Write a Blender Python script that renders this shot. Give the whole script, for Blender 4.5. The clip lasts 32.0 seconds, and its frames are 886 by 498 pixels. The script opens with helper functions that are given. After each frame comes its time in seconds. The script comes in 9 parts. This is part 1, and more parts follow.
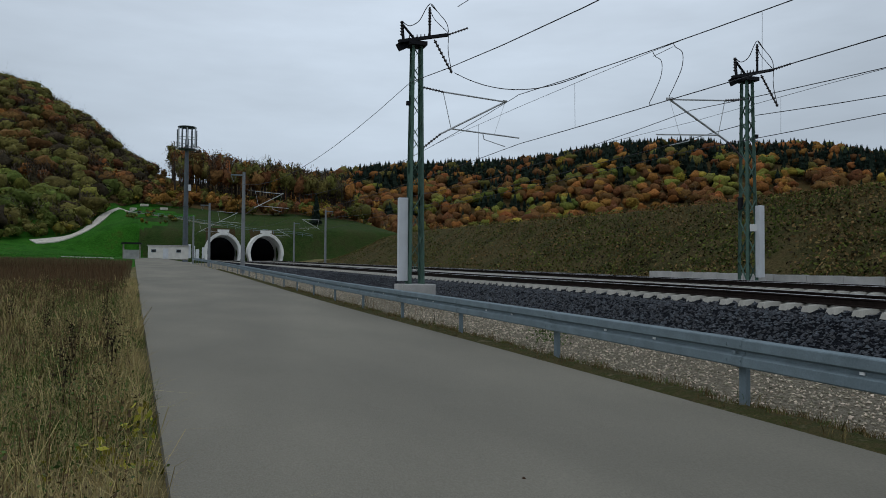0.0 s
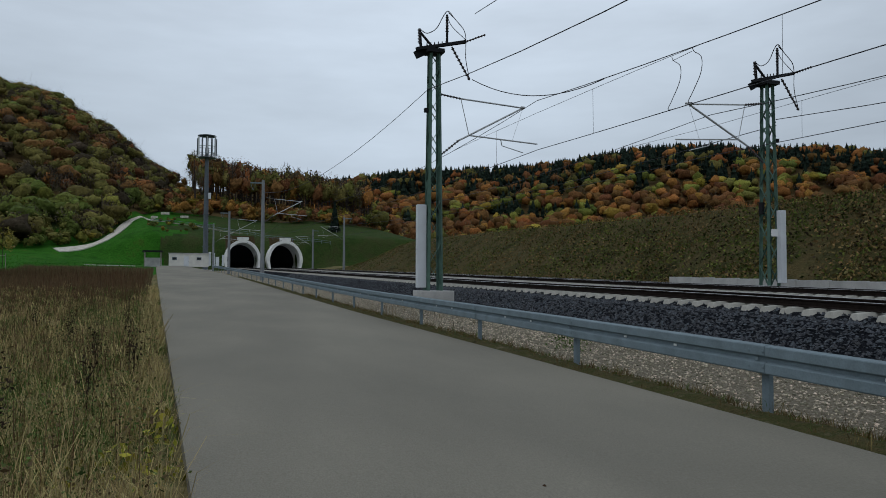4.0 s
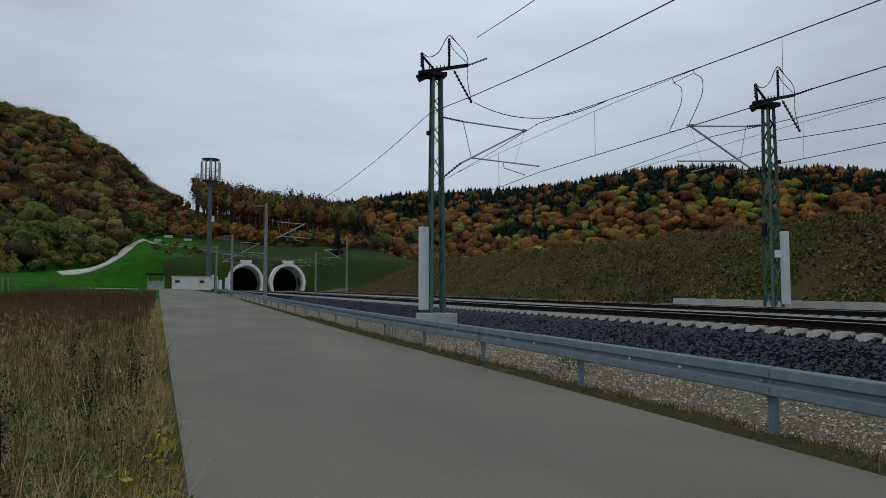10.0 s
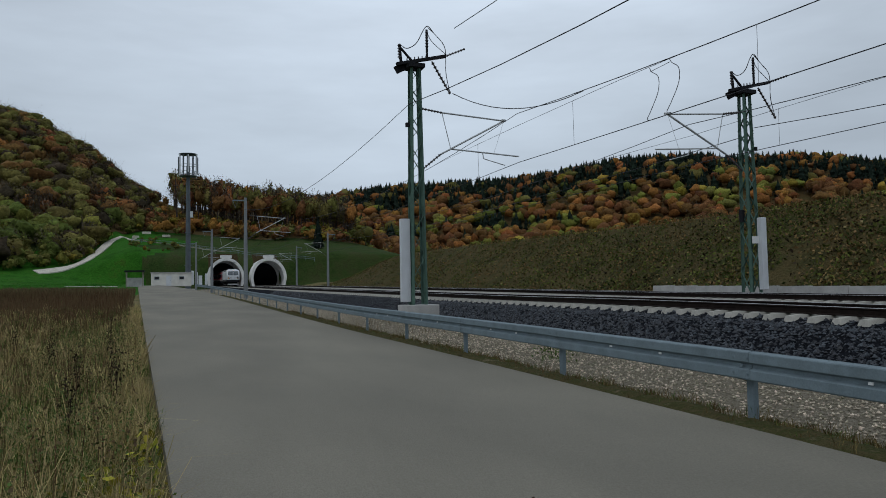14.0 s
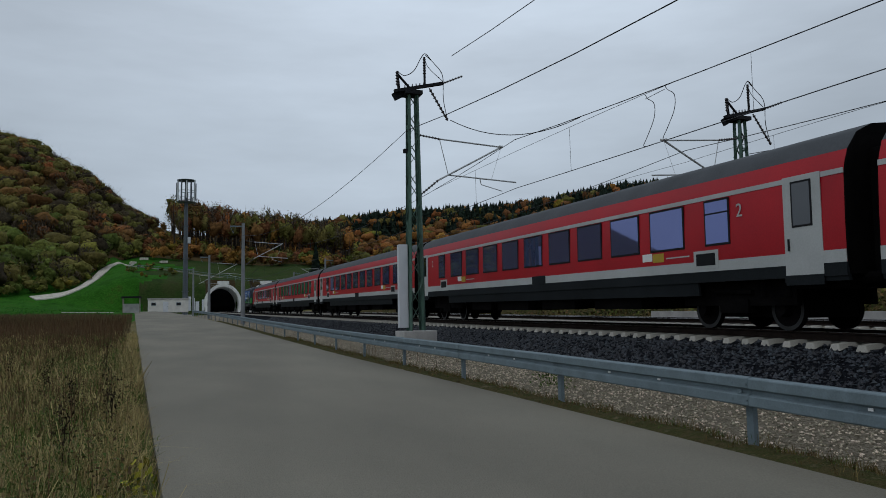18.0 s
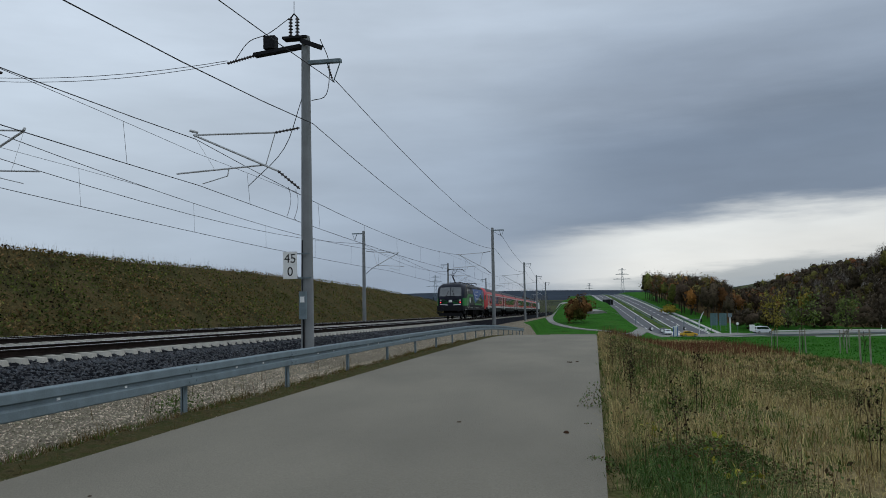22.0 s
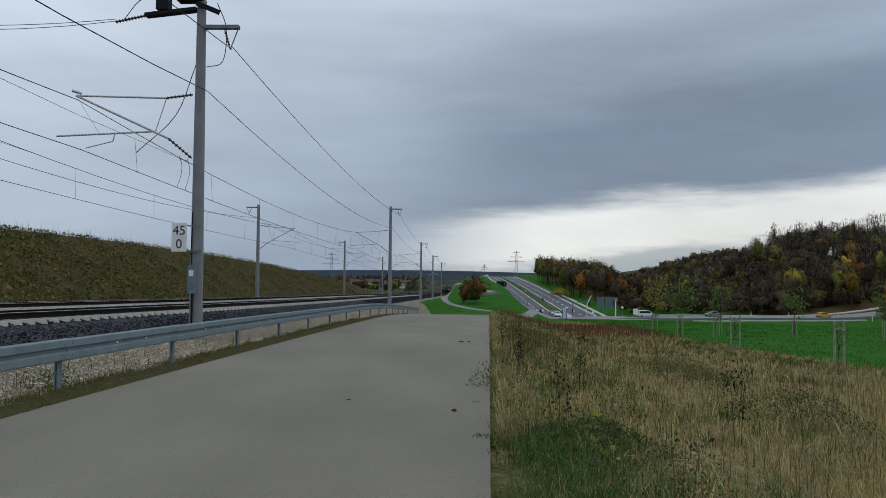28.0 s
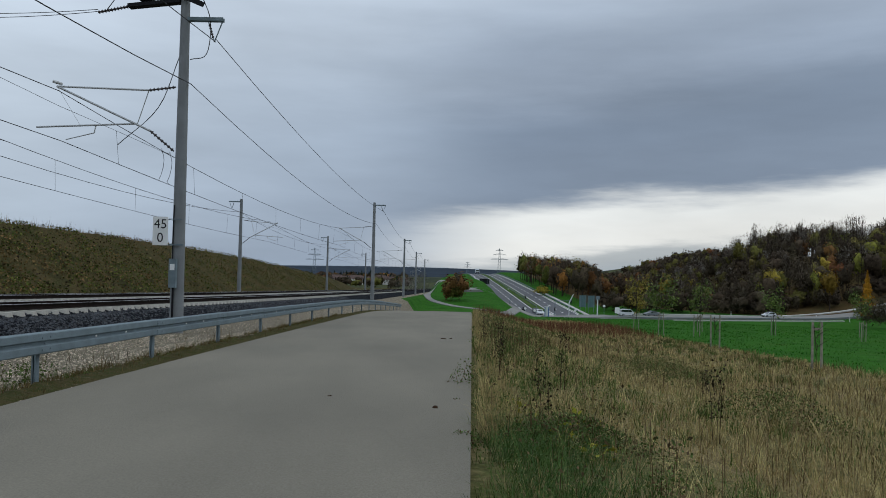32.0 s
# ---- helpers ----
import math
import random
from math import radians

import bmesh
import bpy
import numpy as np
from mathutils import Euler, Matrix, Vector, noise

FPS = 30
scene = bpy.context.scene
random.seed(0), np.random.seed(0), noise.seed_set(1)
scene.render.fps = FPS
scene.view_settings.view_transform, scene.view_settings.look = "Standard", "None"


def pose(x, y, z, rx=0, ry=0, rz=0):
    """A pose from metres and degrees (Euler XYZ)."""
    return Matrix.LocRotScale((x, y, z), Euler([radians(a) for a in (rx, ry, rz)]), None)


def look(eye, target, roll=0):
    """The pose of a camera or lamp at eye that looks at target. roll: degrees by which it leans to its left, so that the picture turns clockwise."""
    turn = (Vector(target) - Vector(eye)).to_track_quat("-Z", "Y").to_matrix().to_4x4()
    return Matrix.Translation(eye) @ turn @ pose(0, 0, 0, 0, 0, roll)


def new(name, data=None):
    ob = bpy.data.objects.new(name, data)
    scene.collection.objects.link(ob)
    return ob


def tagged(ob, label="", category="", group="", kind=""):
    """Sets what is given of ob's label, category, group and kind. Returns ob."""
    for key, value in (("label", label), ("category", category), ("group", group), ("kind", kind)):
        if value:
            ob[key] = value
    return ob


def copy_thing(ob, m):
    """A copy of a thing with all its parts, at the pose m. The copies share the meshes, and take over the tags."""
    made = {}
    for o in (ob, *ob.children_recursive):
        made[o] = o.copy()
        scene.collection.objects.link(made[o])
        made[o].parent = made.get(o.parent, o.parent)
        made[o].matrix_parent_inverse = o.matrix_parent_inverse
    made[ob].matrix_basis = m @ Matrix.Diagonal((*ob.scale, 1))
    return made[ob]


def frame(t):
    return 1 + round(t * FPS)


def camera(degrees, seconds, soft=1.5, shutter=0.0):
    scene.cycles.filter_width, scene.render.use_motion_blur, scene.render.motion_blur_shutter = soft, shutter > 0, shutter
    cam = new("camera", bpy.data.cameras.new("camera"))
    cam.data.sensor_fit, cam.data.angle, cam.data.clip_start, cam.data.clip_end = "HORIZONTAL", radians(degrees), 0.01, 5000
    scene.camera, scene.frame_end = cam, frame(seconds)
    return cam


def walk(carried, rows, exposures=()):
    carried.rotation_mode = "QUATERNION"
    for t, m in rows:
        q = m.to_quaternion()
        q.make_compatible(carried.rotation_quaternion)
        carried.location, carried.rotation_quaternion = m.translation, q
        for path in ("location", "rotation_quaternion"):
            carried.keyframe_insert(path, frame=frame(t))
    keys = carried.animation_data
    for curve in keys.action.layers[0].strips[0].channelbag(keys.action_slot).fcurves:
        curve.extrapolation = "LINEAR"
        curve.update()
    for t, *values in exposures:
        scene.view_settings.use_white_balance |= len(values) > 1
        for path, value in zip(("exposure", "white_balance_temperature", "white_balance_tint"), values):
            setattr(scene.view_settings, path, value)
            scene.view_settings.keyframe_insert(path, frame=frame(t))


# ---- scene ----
# camera: held at eye height by somebody who turns on the spot at the road's edge
cam = camera(60.7, 32.0, 0.9)
EYE, ARM = 1.5, 0.25
PATH = [
    (0.0, -19.52, 1.78, -0.38),
    (0.5, -18.67, 1.83, -0.81),
    (1.0, -18.37, 2.14, -0.28),
    (1.5, -18.35, 2.24, 0.62),
    (2.0, -18.31, 2.22, 0.72),
    (2.5, -18.22, 2.24, 0.31),
    (3.0, -18.18, 2.26, -0.03),
    (3.5, -18.15, 2.24, -0.13),
    (5.5, -18.17, 2.46, -0.29),
    (6.0, -18.19, 2.47, -0.31),
    (6.5, -18.08, 2.46, -0.26),
    (7.0, -18.06, 2.48, -0.23),
    (7.5, -18.06, 2.50, -0.17),
    (8.0, -17.90, 2.58, 0.05),
    (8.5, -17.90, 2.94, 0.08),
    (9.0, -17.90, 3.56, 0.01),
    (9.5, -17.90, 3.94, 0.00),
    (10.0, -17.91, 3.95, -0.00),
    (10.5, -17.91, 3.96, 0.02),
    (11.0, -17.95, 3.96, 0.33),
    (11.5, -18.60, 3.99, 0.43),
    (12.0, -19.04, 3.99, 0.73),
    (12.5, -19.24, 4.01, 0.76),
    (13.0, -19.27, 3.74, 0.76),
    (13.5, -19.26, 3.31, 0.96),
    (15.5, -19.27, 3.83, 1.26),
    (16.0, -19.28, 4.35, 1.28),
    (16.5, -19.29, 4.99, 1.25),
    (17.0, -19.31, 5.22, 1.22),
    (17.5, -19.33, 5.23, 1.15),
    (18.0, -19.44, 5.24, 1.14),
    (18.5, -19.78, 5.25, 1.10),
    (19.0, -20.15, 5.25, 1.17),
    (19.5, -20.28, 5.29, 1.15),
    (20.0, -22.06, 5.83, 1.06),
    (20.1, -33.94, 6.9, 1.0),
    (20.2, -45.83, 7.9, 0.95),
    (20.3, -57.72, 8.9, 0.9),
    (20.4, -69.62, 9.7, 0.85),
    (20.5, -81.54, 10.3, 0.8),
    (20.6, -93.47, 10.3, 0.9),
    (20.7, -105.38, 9.9, 1.2),
    (20.8, -117.28, 9.1, 1.6),
    (20.9, -129.16, 8.0, 1.9),
    (21.0, -141.02, 6.8, 2.1),
    (21.1, -152.89, 5.6, 2.0),
    (21.2, -163.40, 4.84, 1.5),
    (21.5, -168.53, 3.88, 0.74),
    (22.0, -170.07, 2.98, 0.95),
    (22.5, -171.64, 2.52, 0.59),
    (23.0, -173.66, 2.22, 0.57),
    (23.5, -175.00, 2.16, 0.44),
    (24.0, -175.48, 1.91, 0.01),
    (24.5, -176.00, 1.71, -0.34),
    (25.0, -176.28, 1.50, -0.48),
    (25.5, -176.60, 1.48, -0.50),
    (26.0, -176.95, 1.50, -0.64),
    (26.5, -177.20, 1.40, -0.64),
    (28.5, -178.08, 1.36, -0.69),
    (29.0, -178.26, 1.35, -0.71),
    (29.5, -178.39, 1.33, -0.78),
    (30.0, -178.53, 1.32, -0.80),
    (30.5, -178.59, 1.32, -0.80),
    (31.0, -178.79, 1.32, -0.88),
    (31.5, -178.90, 1.26, -1.01),
    (32.0, -179.14, 1.15, -1.32),
]

def held(yaw, pitch, roll):
    a = radians(yaw)
    return pose(-math.sin(a) * ARM, math.cos(a) * ARM, EYE, 90 + pitch, roll, yaw)


# the film lightens its picture a little once it has turned to the valley
walk(cam, [(t, held(a, b, c)) for t, a, b, c in PATH], [(0.0, -0.03), (7.0, -0.03), (9.0, -0.14), (12.0, -0.12), (13.0, -0.04), (16.0, -0.16), (17.0, -0.21), (20.0, -0.25), (20.3, -0.4), (20.6, -0.55), (21.0, -0.22), (22.0, 0.16), (24.0, 0.2), (32.0, 0.22)])

# ---- light: a closed grey sky with a paler gap low over the valley ----
world = bpy.data.worlds.new("overcast")
scene.world = world
world.use_nodes = True
wn, wl = world.node_tree.nodes, world.node_tree.links
wn.clear()


def wnode(kind, **sets):
    n = wn.new(kind)
    for k, v in sets.items():
        n.inputs[k.replace("_", " ")].default_value = v
    return n


def wramp(stops, src):
    r = wn.new("ShaderNodeValToRGB")
    r.color_ramp.interpolation = "EASE"
    e = r.color_ramp.elements
    while len(e) < len(stops):
        e.new(0.5)
    for el, (p, c) in zip(e, stops):
        el.position, el.color = p, (*c, 1)
    wl.new(src, r.inputs[0])
    return r.outputs[0]


wt = wn.new("ShaderNodeTexCoord")
sep = wn.new("ShaderNodeSeparateXYZ")
wl.new(wt.outputs["Generated"], sep.inputs[0])
up = wn.new("ShaderNodeMapRange")
up.inputs["From Min"].default_value, up.inputs["From Max"].default_value = -0.05, 1.0
wl.new(sep.outputs["Z"], up.inputs["Value"])
# the even cover, brighter towards the zenith as closed cloud is
cover = wramp([(0.0, (0.36, 0.42, 0.51)), (0.10, (0.43, 0.50, 0.59)), (0.22, (0.50, 0.575, 0.67)), (0.40, (0.58, 0.66, 0.77)),
               (0.70, (0.59, 0.67, 0.78)), (1.0, (0.56, 0.64, 0.75))], up.outputs[0])
# a heavier bank of cloud to the south with a bright gap under it
tilt = wn.new("ShaderNodeMath")
tilt.operation = "MULTIPLY_ADD"
tilt.inputs[1].default_value = 0.10
wl.new(sep.outputs["X"], tilt.inputs[0])
ragged = wnode("ShaderNodeTexNoise", Scale=3.0, Detail=6.0, Roughness=0.6)
rmap = wn.new("ShaderNodeMapping")
rmap.inputs["Scale"].default_value = (1.0, 1.0, 7.0)
wl.new(wt.outputs["Generated"], rmap.inputs["Vector"])
wl.new(rmap.outputs[0], ragged.inputs["Vector"])
shift = wn.new("ShaderNodeMath")
shift.operation = "MULTIPLY_ADD"
shift.inputs[1].default_value = 0.075
wl.new(ragged.outputs["Fac"], shift.inputs[0])
lower = wn.new("ShaderNodeMath")
lower.operation = "SUBTRACT"
lower.inputs[1].default_value = 0.0375
wl.new(up.outputs[0], lower.inputs[0])
wl.new(lower.outputs[0], shift.inputs[2])
wl.new(shift.outputs[0], tilt.inputs[2])
south = wramp([(0.0, (0.36, 0.41, 0.46)), (0.040, (0.44, 0.47, 0.49)), (0.056, (0.78, 0.78, 0.76)), (0.092, (0.76, 0.775, 0.77)), (0.126, (0.205, 0.255, 0.335)),
               (0.20, (0.195, 0.245, 0.325)), (0.28, (0.30, 0.36, 0.455)), (0.40, (0.43, 0.50, 0.60)), (0.7, (0.56, 0.63, 0.73)), (1.0, (0.56, 0.63, 0.73))], tilt.outputs[0])
rip = wnode("ShaderNodeTexNoise", Scale=2.2, Detail=5.0, Roughness=0.55)
wmap = wn.new("ShaderNodeMapping")
wmap.inputs["Scale"].default_value = (1.0, 1.0, 4.5)
wl.new(wt.outputs["Generated"], wmap.inputs["Vector"])
wl.new(wmap.outputs[0], rip.inputs["Vector"])
where = wn.new("ShaderNodeVectorMath")
where.operation = "DOT_PRODUCT"
where.inputs[1].default_value = (-0.24, -0.97, 0.0)
wl.new(wt.outputs["Generated"], where.inputs[0])
turn = wn.new("ShaderNodeMapRange")
turn.interpolation_type = "SMOOTHSTEP"
turn.inputs["From Min"].default_value, turn.inputs["From Max"].default_value = 0.62, 0.96
wl.new(where.outputs["Value"], turn.inputs["Value"])
# east of south the cloud reaches down to the horizon
shut = wramp([(0.0, (0.225, 0.275, 0.35)), (0.06, (0.26, 0.315, 0.40)), (0.20, (0.32, 0.385, 0.48)), (0.40, (0.46, 0.53, 0.63)), (0.7, (0.56, 0.63, 0.73)), (1.0, (0.56, 0.63, 0.73))], tilt.outputs[0])
west = wn.new("ShaderNodeMapRange")
west.interpolation_type = "SMOOTHSTEP"
west.inputs["From Min"].default_value, west.inputs["From Max"].default_value = 0.16, -0.10
wl.new(sep.outputs["X"], west.inputs["Value"])
gap = wn.new("ShaderNodeMix")
gap.data_type = "RGBA"
wl.new(west.outputs[0], gap.inputs["Factor"])
wl.new(shut, gap.inputs[6])
wl.new(south, gap.inputs[7])
both = wn.new("ShaderNodeMix")
both.data_type = "RGBA"
wl.new(turn.outputs[0], both.inputs["Factor"])
wl.new(cover, both.inputs[6])
wl.new(gap.outputs[2], both.inputs[7])
soft = wn.new("ShaderNodeMapRange")
soft.inputs["From Min"].default_value, soft.inputs["From Max"].default_value = 0.3, 0.7
soft.inputs["To Min"].default_value, soft.inputs["To Max"].default_value = 0.86, 1.12
wl.new(rip.outputs["Fac"], soft.inputs["Value"])
mottle = wn.new("ShaderNodeVectorMath")
mottle.operation = "SCALE"
wl.new(both.outputs[2], mottle.inputs[0])
wl.new(soft.outputs[0], mottle.inputs["Scale"])
thin = wn.new("ShaderNodeVectorMath")
thin.operation = "DOT_PRODUCT"
thin.inputs[1].default_value = (0.32, 0.87, 0.37)
wl.new(wt.outputs["Generated"], thin.inputs[0])
glow = wn.new("ShaderNodeMapRange")
glow.interpolation_type = "SMOOTHSTEP"
glow.inputs["From Min"].default_value, glow.inputs["From Max"].default_value = 0.86, 1.0
glow.inputs["To Min"].default_value, glow.inputs["To Max"].default_value = 0.94, 1.12
wl.new(thin.outputs["Value"], glow.inputs["Value"])
paler = wn.new("ShaderNodeVectorMath")
paler.operation = "SCALE"
wl.new(mottle.outputs[0], paler.inputs[0])
wl.new(glow.outputs[0], paler.inputs["Scale"])
cool = wn.new("ShaderNodeVectorMath")
cool.operation = "MULTIPLY"
cool.inputs[1].default_value = (0.985, 1.0, 1.0)
wl.new(paler.outputs[0], cool.inputs[0])
bg = wn.new("ShaderNodeBackground")
wl.new(cool.outputs[0], bg.inputs["Color"])
bg.inputs["Strength"].default_value = 1.0
wout = wn.new("ShaderNodeOutputWorld")
wl.new(bg.outputs[0], wout.inputs["Surface"])

sun = new("sun", bpy.data.lights.new("sun", "SUN"))
sun.data.energy, sun.data.angle, sun.data.color = 0.35, radians(40), (1.0, 0.97, 0.93)
sun.matrix_world = look((0, 0, 50), (30, 20, 0))

# ---- materials ----
def material(name, base, rough=0.8, metal=0.0, vary=0.25, scale=3.0, fine=40.0, bump=0.2, tint=None, island=0.0, per_object=0.0, spec=0.35, stretch=None, detail=5.0, emit=0.0):
    """A surface with variation at two scales, a fine relief and, where asked, a change from piece to piece."""
    m = bpy.data.materials.new(name)
    m.use_nodes = True
    n, l = m.node_tree.nodes, m.node_tree.links
    p = n["Principled BSDF"]
    p.inputs["Metallic"].default_value = metal
    p.inputs["Specular IOR Level"].default_value = spec
    tc = n.new("ShaderNodeTexCoord")
    src = tc.outputs["Object"]
    if stretch:
        mp = n.new("ShaderNodeMapping")
        mp.inputs["Scale"].default_value = stretch
        l.new(src, mp.inputs["Vector"])
        src = mp.outputs[0]
    big = n.new("ShaderNodeTexNoise")
    big.inputs["Scale"].default_value, big.inputs["Detail"].default_value = scale, detail
    small = n.new("ShaderNodeTexNoise")
    small.inputs["Scale"].default_value, small.inputs["Detail"].default_value = fine, 3.0
    l.new(src, big.inputs["Vector"])
    l.new(src, small.inputs["Vector"])
    ramp = n.new("ShaderNodeValToRGB")
    dark = tuple(c * (1 - vary) for c in base)
    light = tint if tint else tuple(min(1, c * (1 + vary)) for c in base)
    ramp.color_ramp.elements[0].position, ramp.color_ramp.elements[1].position = 0.32, 0.68
    ramp.color_ramp.elements[0].color, ramp.color_ramp.elements[1].color = (*dark, 1), (*light, 1)
    l.new(big.outputs["Fac"], ramp.inputs[0])
    mix = n.new("ShaderNodeMix")
    mix.data_type, mix.blend_type = "RGBA", "OVERLAY"
    mix.inputs["Factor"].default_value = min(1.0, vary * 1.6)
    l.new(ramp.outputs[0], mix.inputs[6])
    l.new(small.outputs["Fac"], mix.inputs[7])
    col = mix.outputs[2]
    if island or per_object:
        hsv = n.new("ShaderNodeHueSaturation")
        if per_object:
            oi = n.new("ShaderNodeObjectInfo").outputs["Random"]
            k = per_object
        else:
            oi = n.new("ShaderNodeNewGeometry").outputs["Random Per Island"]
            k = island
        mr = n.new("ShaderNodeMapRange")
        mr.inputs["To Min"].default_value, mr.inputs["To Max"].default_value = 1 - k, 1 + k
        l.new(oi, mr.inputs["Value"])
        l.new(mr.outputs[0], hsv.inputs["Value"])
        mh = n.new("ShaderNodeMapRange")
        mh.inputs["To Min"].default_value, mh.inputs["To Max"].default_value = 0.5 + k * 0.05, 0.5 - k * 0.05
        l.new(oi, mh.inputs["Value"])
        l.new(mh.outputs[0], hsv.inputs["Hue"])
        l.new(col, hsv.inputs["Color"])
        col = hsv.outputs[0]
    l.new(col, p.inputs["Base Color"])
    rr = n.new("ShaderNodeMapRange")
    rr.inputs["To Min"].default_value, rr.inputs["To Max"].default_value = max(0.02, rough - 0.12), min(1.0, rough + 0.12)
    l.new(big.outputs["Fac"], rr.inputs["Value"])
    l.new(rr.outputs[0], p.inputs["Roughness"])
    if bump:
        b = n.new("ShaderNodeBump")
        b.inputs["Strength"].default_value, b.inputs["Distance"].default_value = bump, 0.02
        l.new(small.outputs["Fac"], b.inputs["Height"])
        l.new(b.outputs[0], p.inputs["Normal"])
    if emit:
        p.inputs["Emission Color"].default_value = (*base, 1)
        p.inputs["Emission Strength"].default_value = emit
    return m


def patchy(name, colours, scale, fine, rough=0.95, bump=0.6, detail=6.0, dist=0.05):
    """Ground cover: several colours in drifts, broken up by a finer noise."""
    m = bpy.data.materials.new(name)
    m.use_nodes = True
    n, l = m.node_tree.nodes, m.node_tree.links
    p = n["Principled BSDF"]
    p.inputs["Roughness"].default_value, p.inputs["Specular IOR Level"].default_value = rough, 0.03
    tc = n.new("ShaderNodeTexCoord")
    a, b = n.new("ShaderNodeTexNoise"), n.new("ShaderNodeTexNoise")
    a.inputs["Scale"].default_value, a.inputs["Detail"].default_value, a.inputs["Roughness"].default_value = scale, detail, 0.65
    b.inputs["Scale"].default_value, b.inputs["Detail"].default_value = fine, 4.0
    l.new(tc.outputs["Object"], a.inputs["Vector"])
    l.new(tc.outputs["Object"], b.inputs["Vector"])
    r = n.new("ShaderNodeValToRGB")
    e = r.color_ramp.elements
    while len(e) < len(colours):
        e.new(0.5)
    for i, (el, c) in enumerate(zip(e, colours)):
        el.position, el.color = 0.3 + 0.4 * i / (len(colours) - 1), (*c, 1)
    l.new(a.outputs["Fac"], r.inputs[0])
    mix = n.new("ShaderNodeMix")
    mix.data_type, mix.blend_type = "RGBA", "OVERLAY"
    mix.inputs["Factor"].default_value = 0.75
    l.new(r.outputs[0], mix.inputs[6])
    l.new(b.outputs["Fac"], mix.inputs[7])
    l.new(mix.outputs[2], p.inputs["Base Color"])
    bu = n.new("ShaderNodeBump")
    bu.inputs["Strength"].default_value, bu.inputs["Distance"].default_value = bump, dist
    l.new(b.outputs["Fac"], bu.inputs["Height"])
    l.new(bu.outputs[0], p.inputs["Normal"])
    return m


def glassy(name, tint, rough=0.04, metal=0.0):
    m = bpy.data.materials.new(name)
    m.use_nodes = True
    p = m.node_tree.nodes["Principled BSDF"]
    p.inputs["Base Color"].default_value = (*tint, 1)
    p.inputs["Roughness"].default_value, p.inputs["Specular IOR Level"].default_value = rough, 0.9
    p.inputs["IOR"].default_value, p.inputs["Metallic"].default_value = 1.6, metal
    return m


def lit(name, colour, strength):
    m = bpy.data.materials.new(name)
    m.use_nodes = True
    p = m.node_tree.nodes["Principled BSDF"]
    p.inputs["Base Color"].default_value = (*colour, 1)
    p.inputs["Emission Color"].default_value = (*colour, 1)
    p.inputs["Emission Strength"].default_value = strength
    return m


M_ASPHALT = material("asphalt", (0.192, 0.175, 0.138), 0.85, spec=0.15, stretch=(1.0, 0.4, 1.0), vary=0.17, scale=0.45, fine=80, bump=0.6, detail=12)
M_HIGHWAY = material("highway_asphalt", (0.085, 0.088, 0.096), 0.8, vary=0.2, scale=0.1, fine=40, bump=0.1)
M_ZINC = material("galvanised_steel", (0.165, 0.21, 0.23), 0.7, 0.1, spec=0.2, vary=0.14, scale=4, fine=60, bump=0.05)
M_GREENSTEEL = material("green_painted_steel", (0.075, 0.135, 0.105), 0.65, spec=0.2, vary=0.2, scale=3, fine=60, bump=0.08)
M_CONCRETE = material("concrete", (0.42, 0.41, 0.39), 0.85, vary=0.16, scale=1.5, fine=40, bump=0.2)
M_MAST = material("spun_concrete", (0.205, 0.215, 0.22), 0.8, vary=0.12, scale=1.2, fine=30, bump=0.12)
M_SLEEPER = material("sleeper_concrete", (0.38, 0.36, 0.315), 0.95, spec=0.06, vary=0.18, scale=2, fine=50, bump=0.15, per_object=0.07)
M_RUST = material("rail_steel", (0.017, 0.012, 0.010), 0.9, 0.0, spec=0.06, vary=0.3, scale=6, fine=80, bump=0.1)
M_RAILTOP = material("worn_rail_head", (0.42, 0.41, 0.40), 0.3, 0.9, vary=0.1, scale=5, fine=60, bump=0.0)
M_BALLAST = material("basalt_ballast", (0.020, 0.023, 0.031), 0.5, spec=0.5, vary=0.4, scale=14, fine=60, bump=0.8, island=0.85)
# bed coloured nearly black: shade of the gaps between stones painted in
M_BALLASTBED = patchy("basalt_bed", [(0.004, 0.0045, 0.006), (0.010, 0.011, 0.014), (0.022, 0.024, 0.03)], 16, 45, 0.9, 1.0)
M_GRAVEL = material("limestone_chippings", (0.42, 0.365, 0.27), 0.95, spec=0.08, vary=0.32, scale=8, fine=50, bump=0.4, island=0.6)
M_GRAVELBED = patchy("limestone_bed", [(0.06, 0.048, 0.033), (0.22, 0.19, 0.14), (0.38, 0.335, 0.26)], 26, 70, 0.95, 1.0)
M_WIRE = material("copper_wire", (0.045, 0.045, 0.05), 0.7, 0.0, spec=0.15, vary=0.1, scale=3, fine=40, bump=0.0)
M_INSUL = material("brown_insulator", (0.06, 0.05, 0.05), 0.35, vary=0.1, scale=3, fine=40, bump=0.0)
M_BLACK = material("black_metal", (0.012, 0.012, 0.014), 0.7, 0.0, spec=0.15, vary=0.25, scale=3, fine=40, bump=0.05)
M_WHITEBOX = material("pale_grey_plastic", (0.62, 0.64, 0.66), 0.55, vary=0.06, scale=1.5, fine=40, bump=0.02)
M_RENDER = material("pale_render", (0.66, 0.64, 0.58), 0.85, vary=0.1, scale=1, fine=30, bump=0.1)
M_DARK = material("dark_opening", (0.02, 0.02, 0.022), 0.9, vary=0.2, scale=1, fine=20, bump=0.0)
M_TUNNEL = material("tunnel_lining", (0.012, 0.012, 0.013), 0.95, spec=0.03, vary=0.2, scale=1, fine=20, bump=0.1)
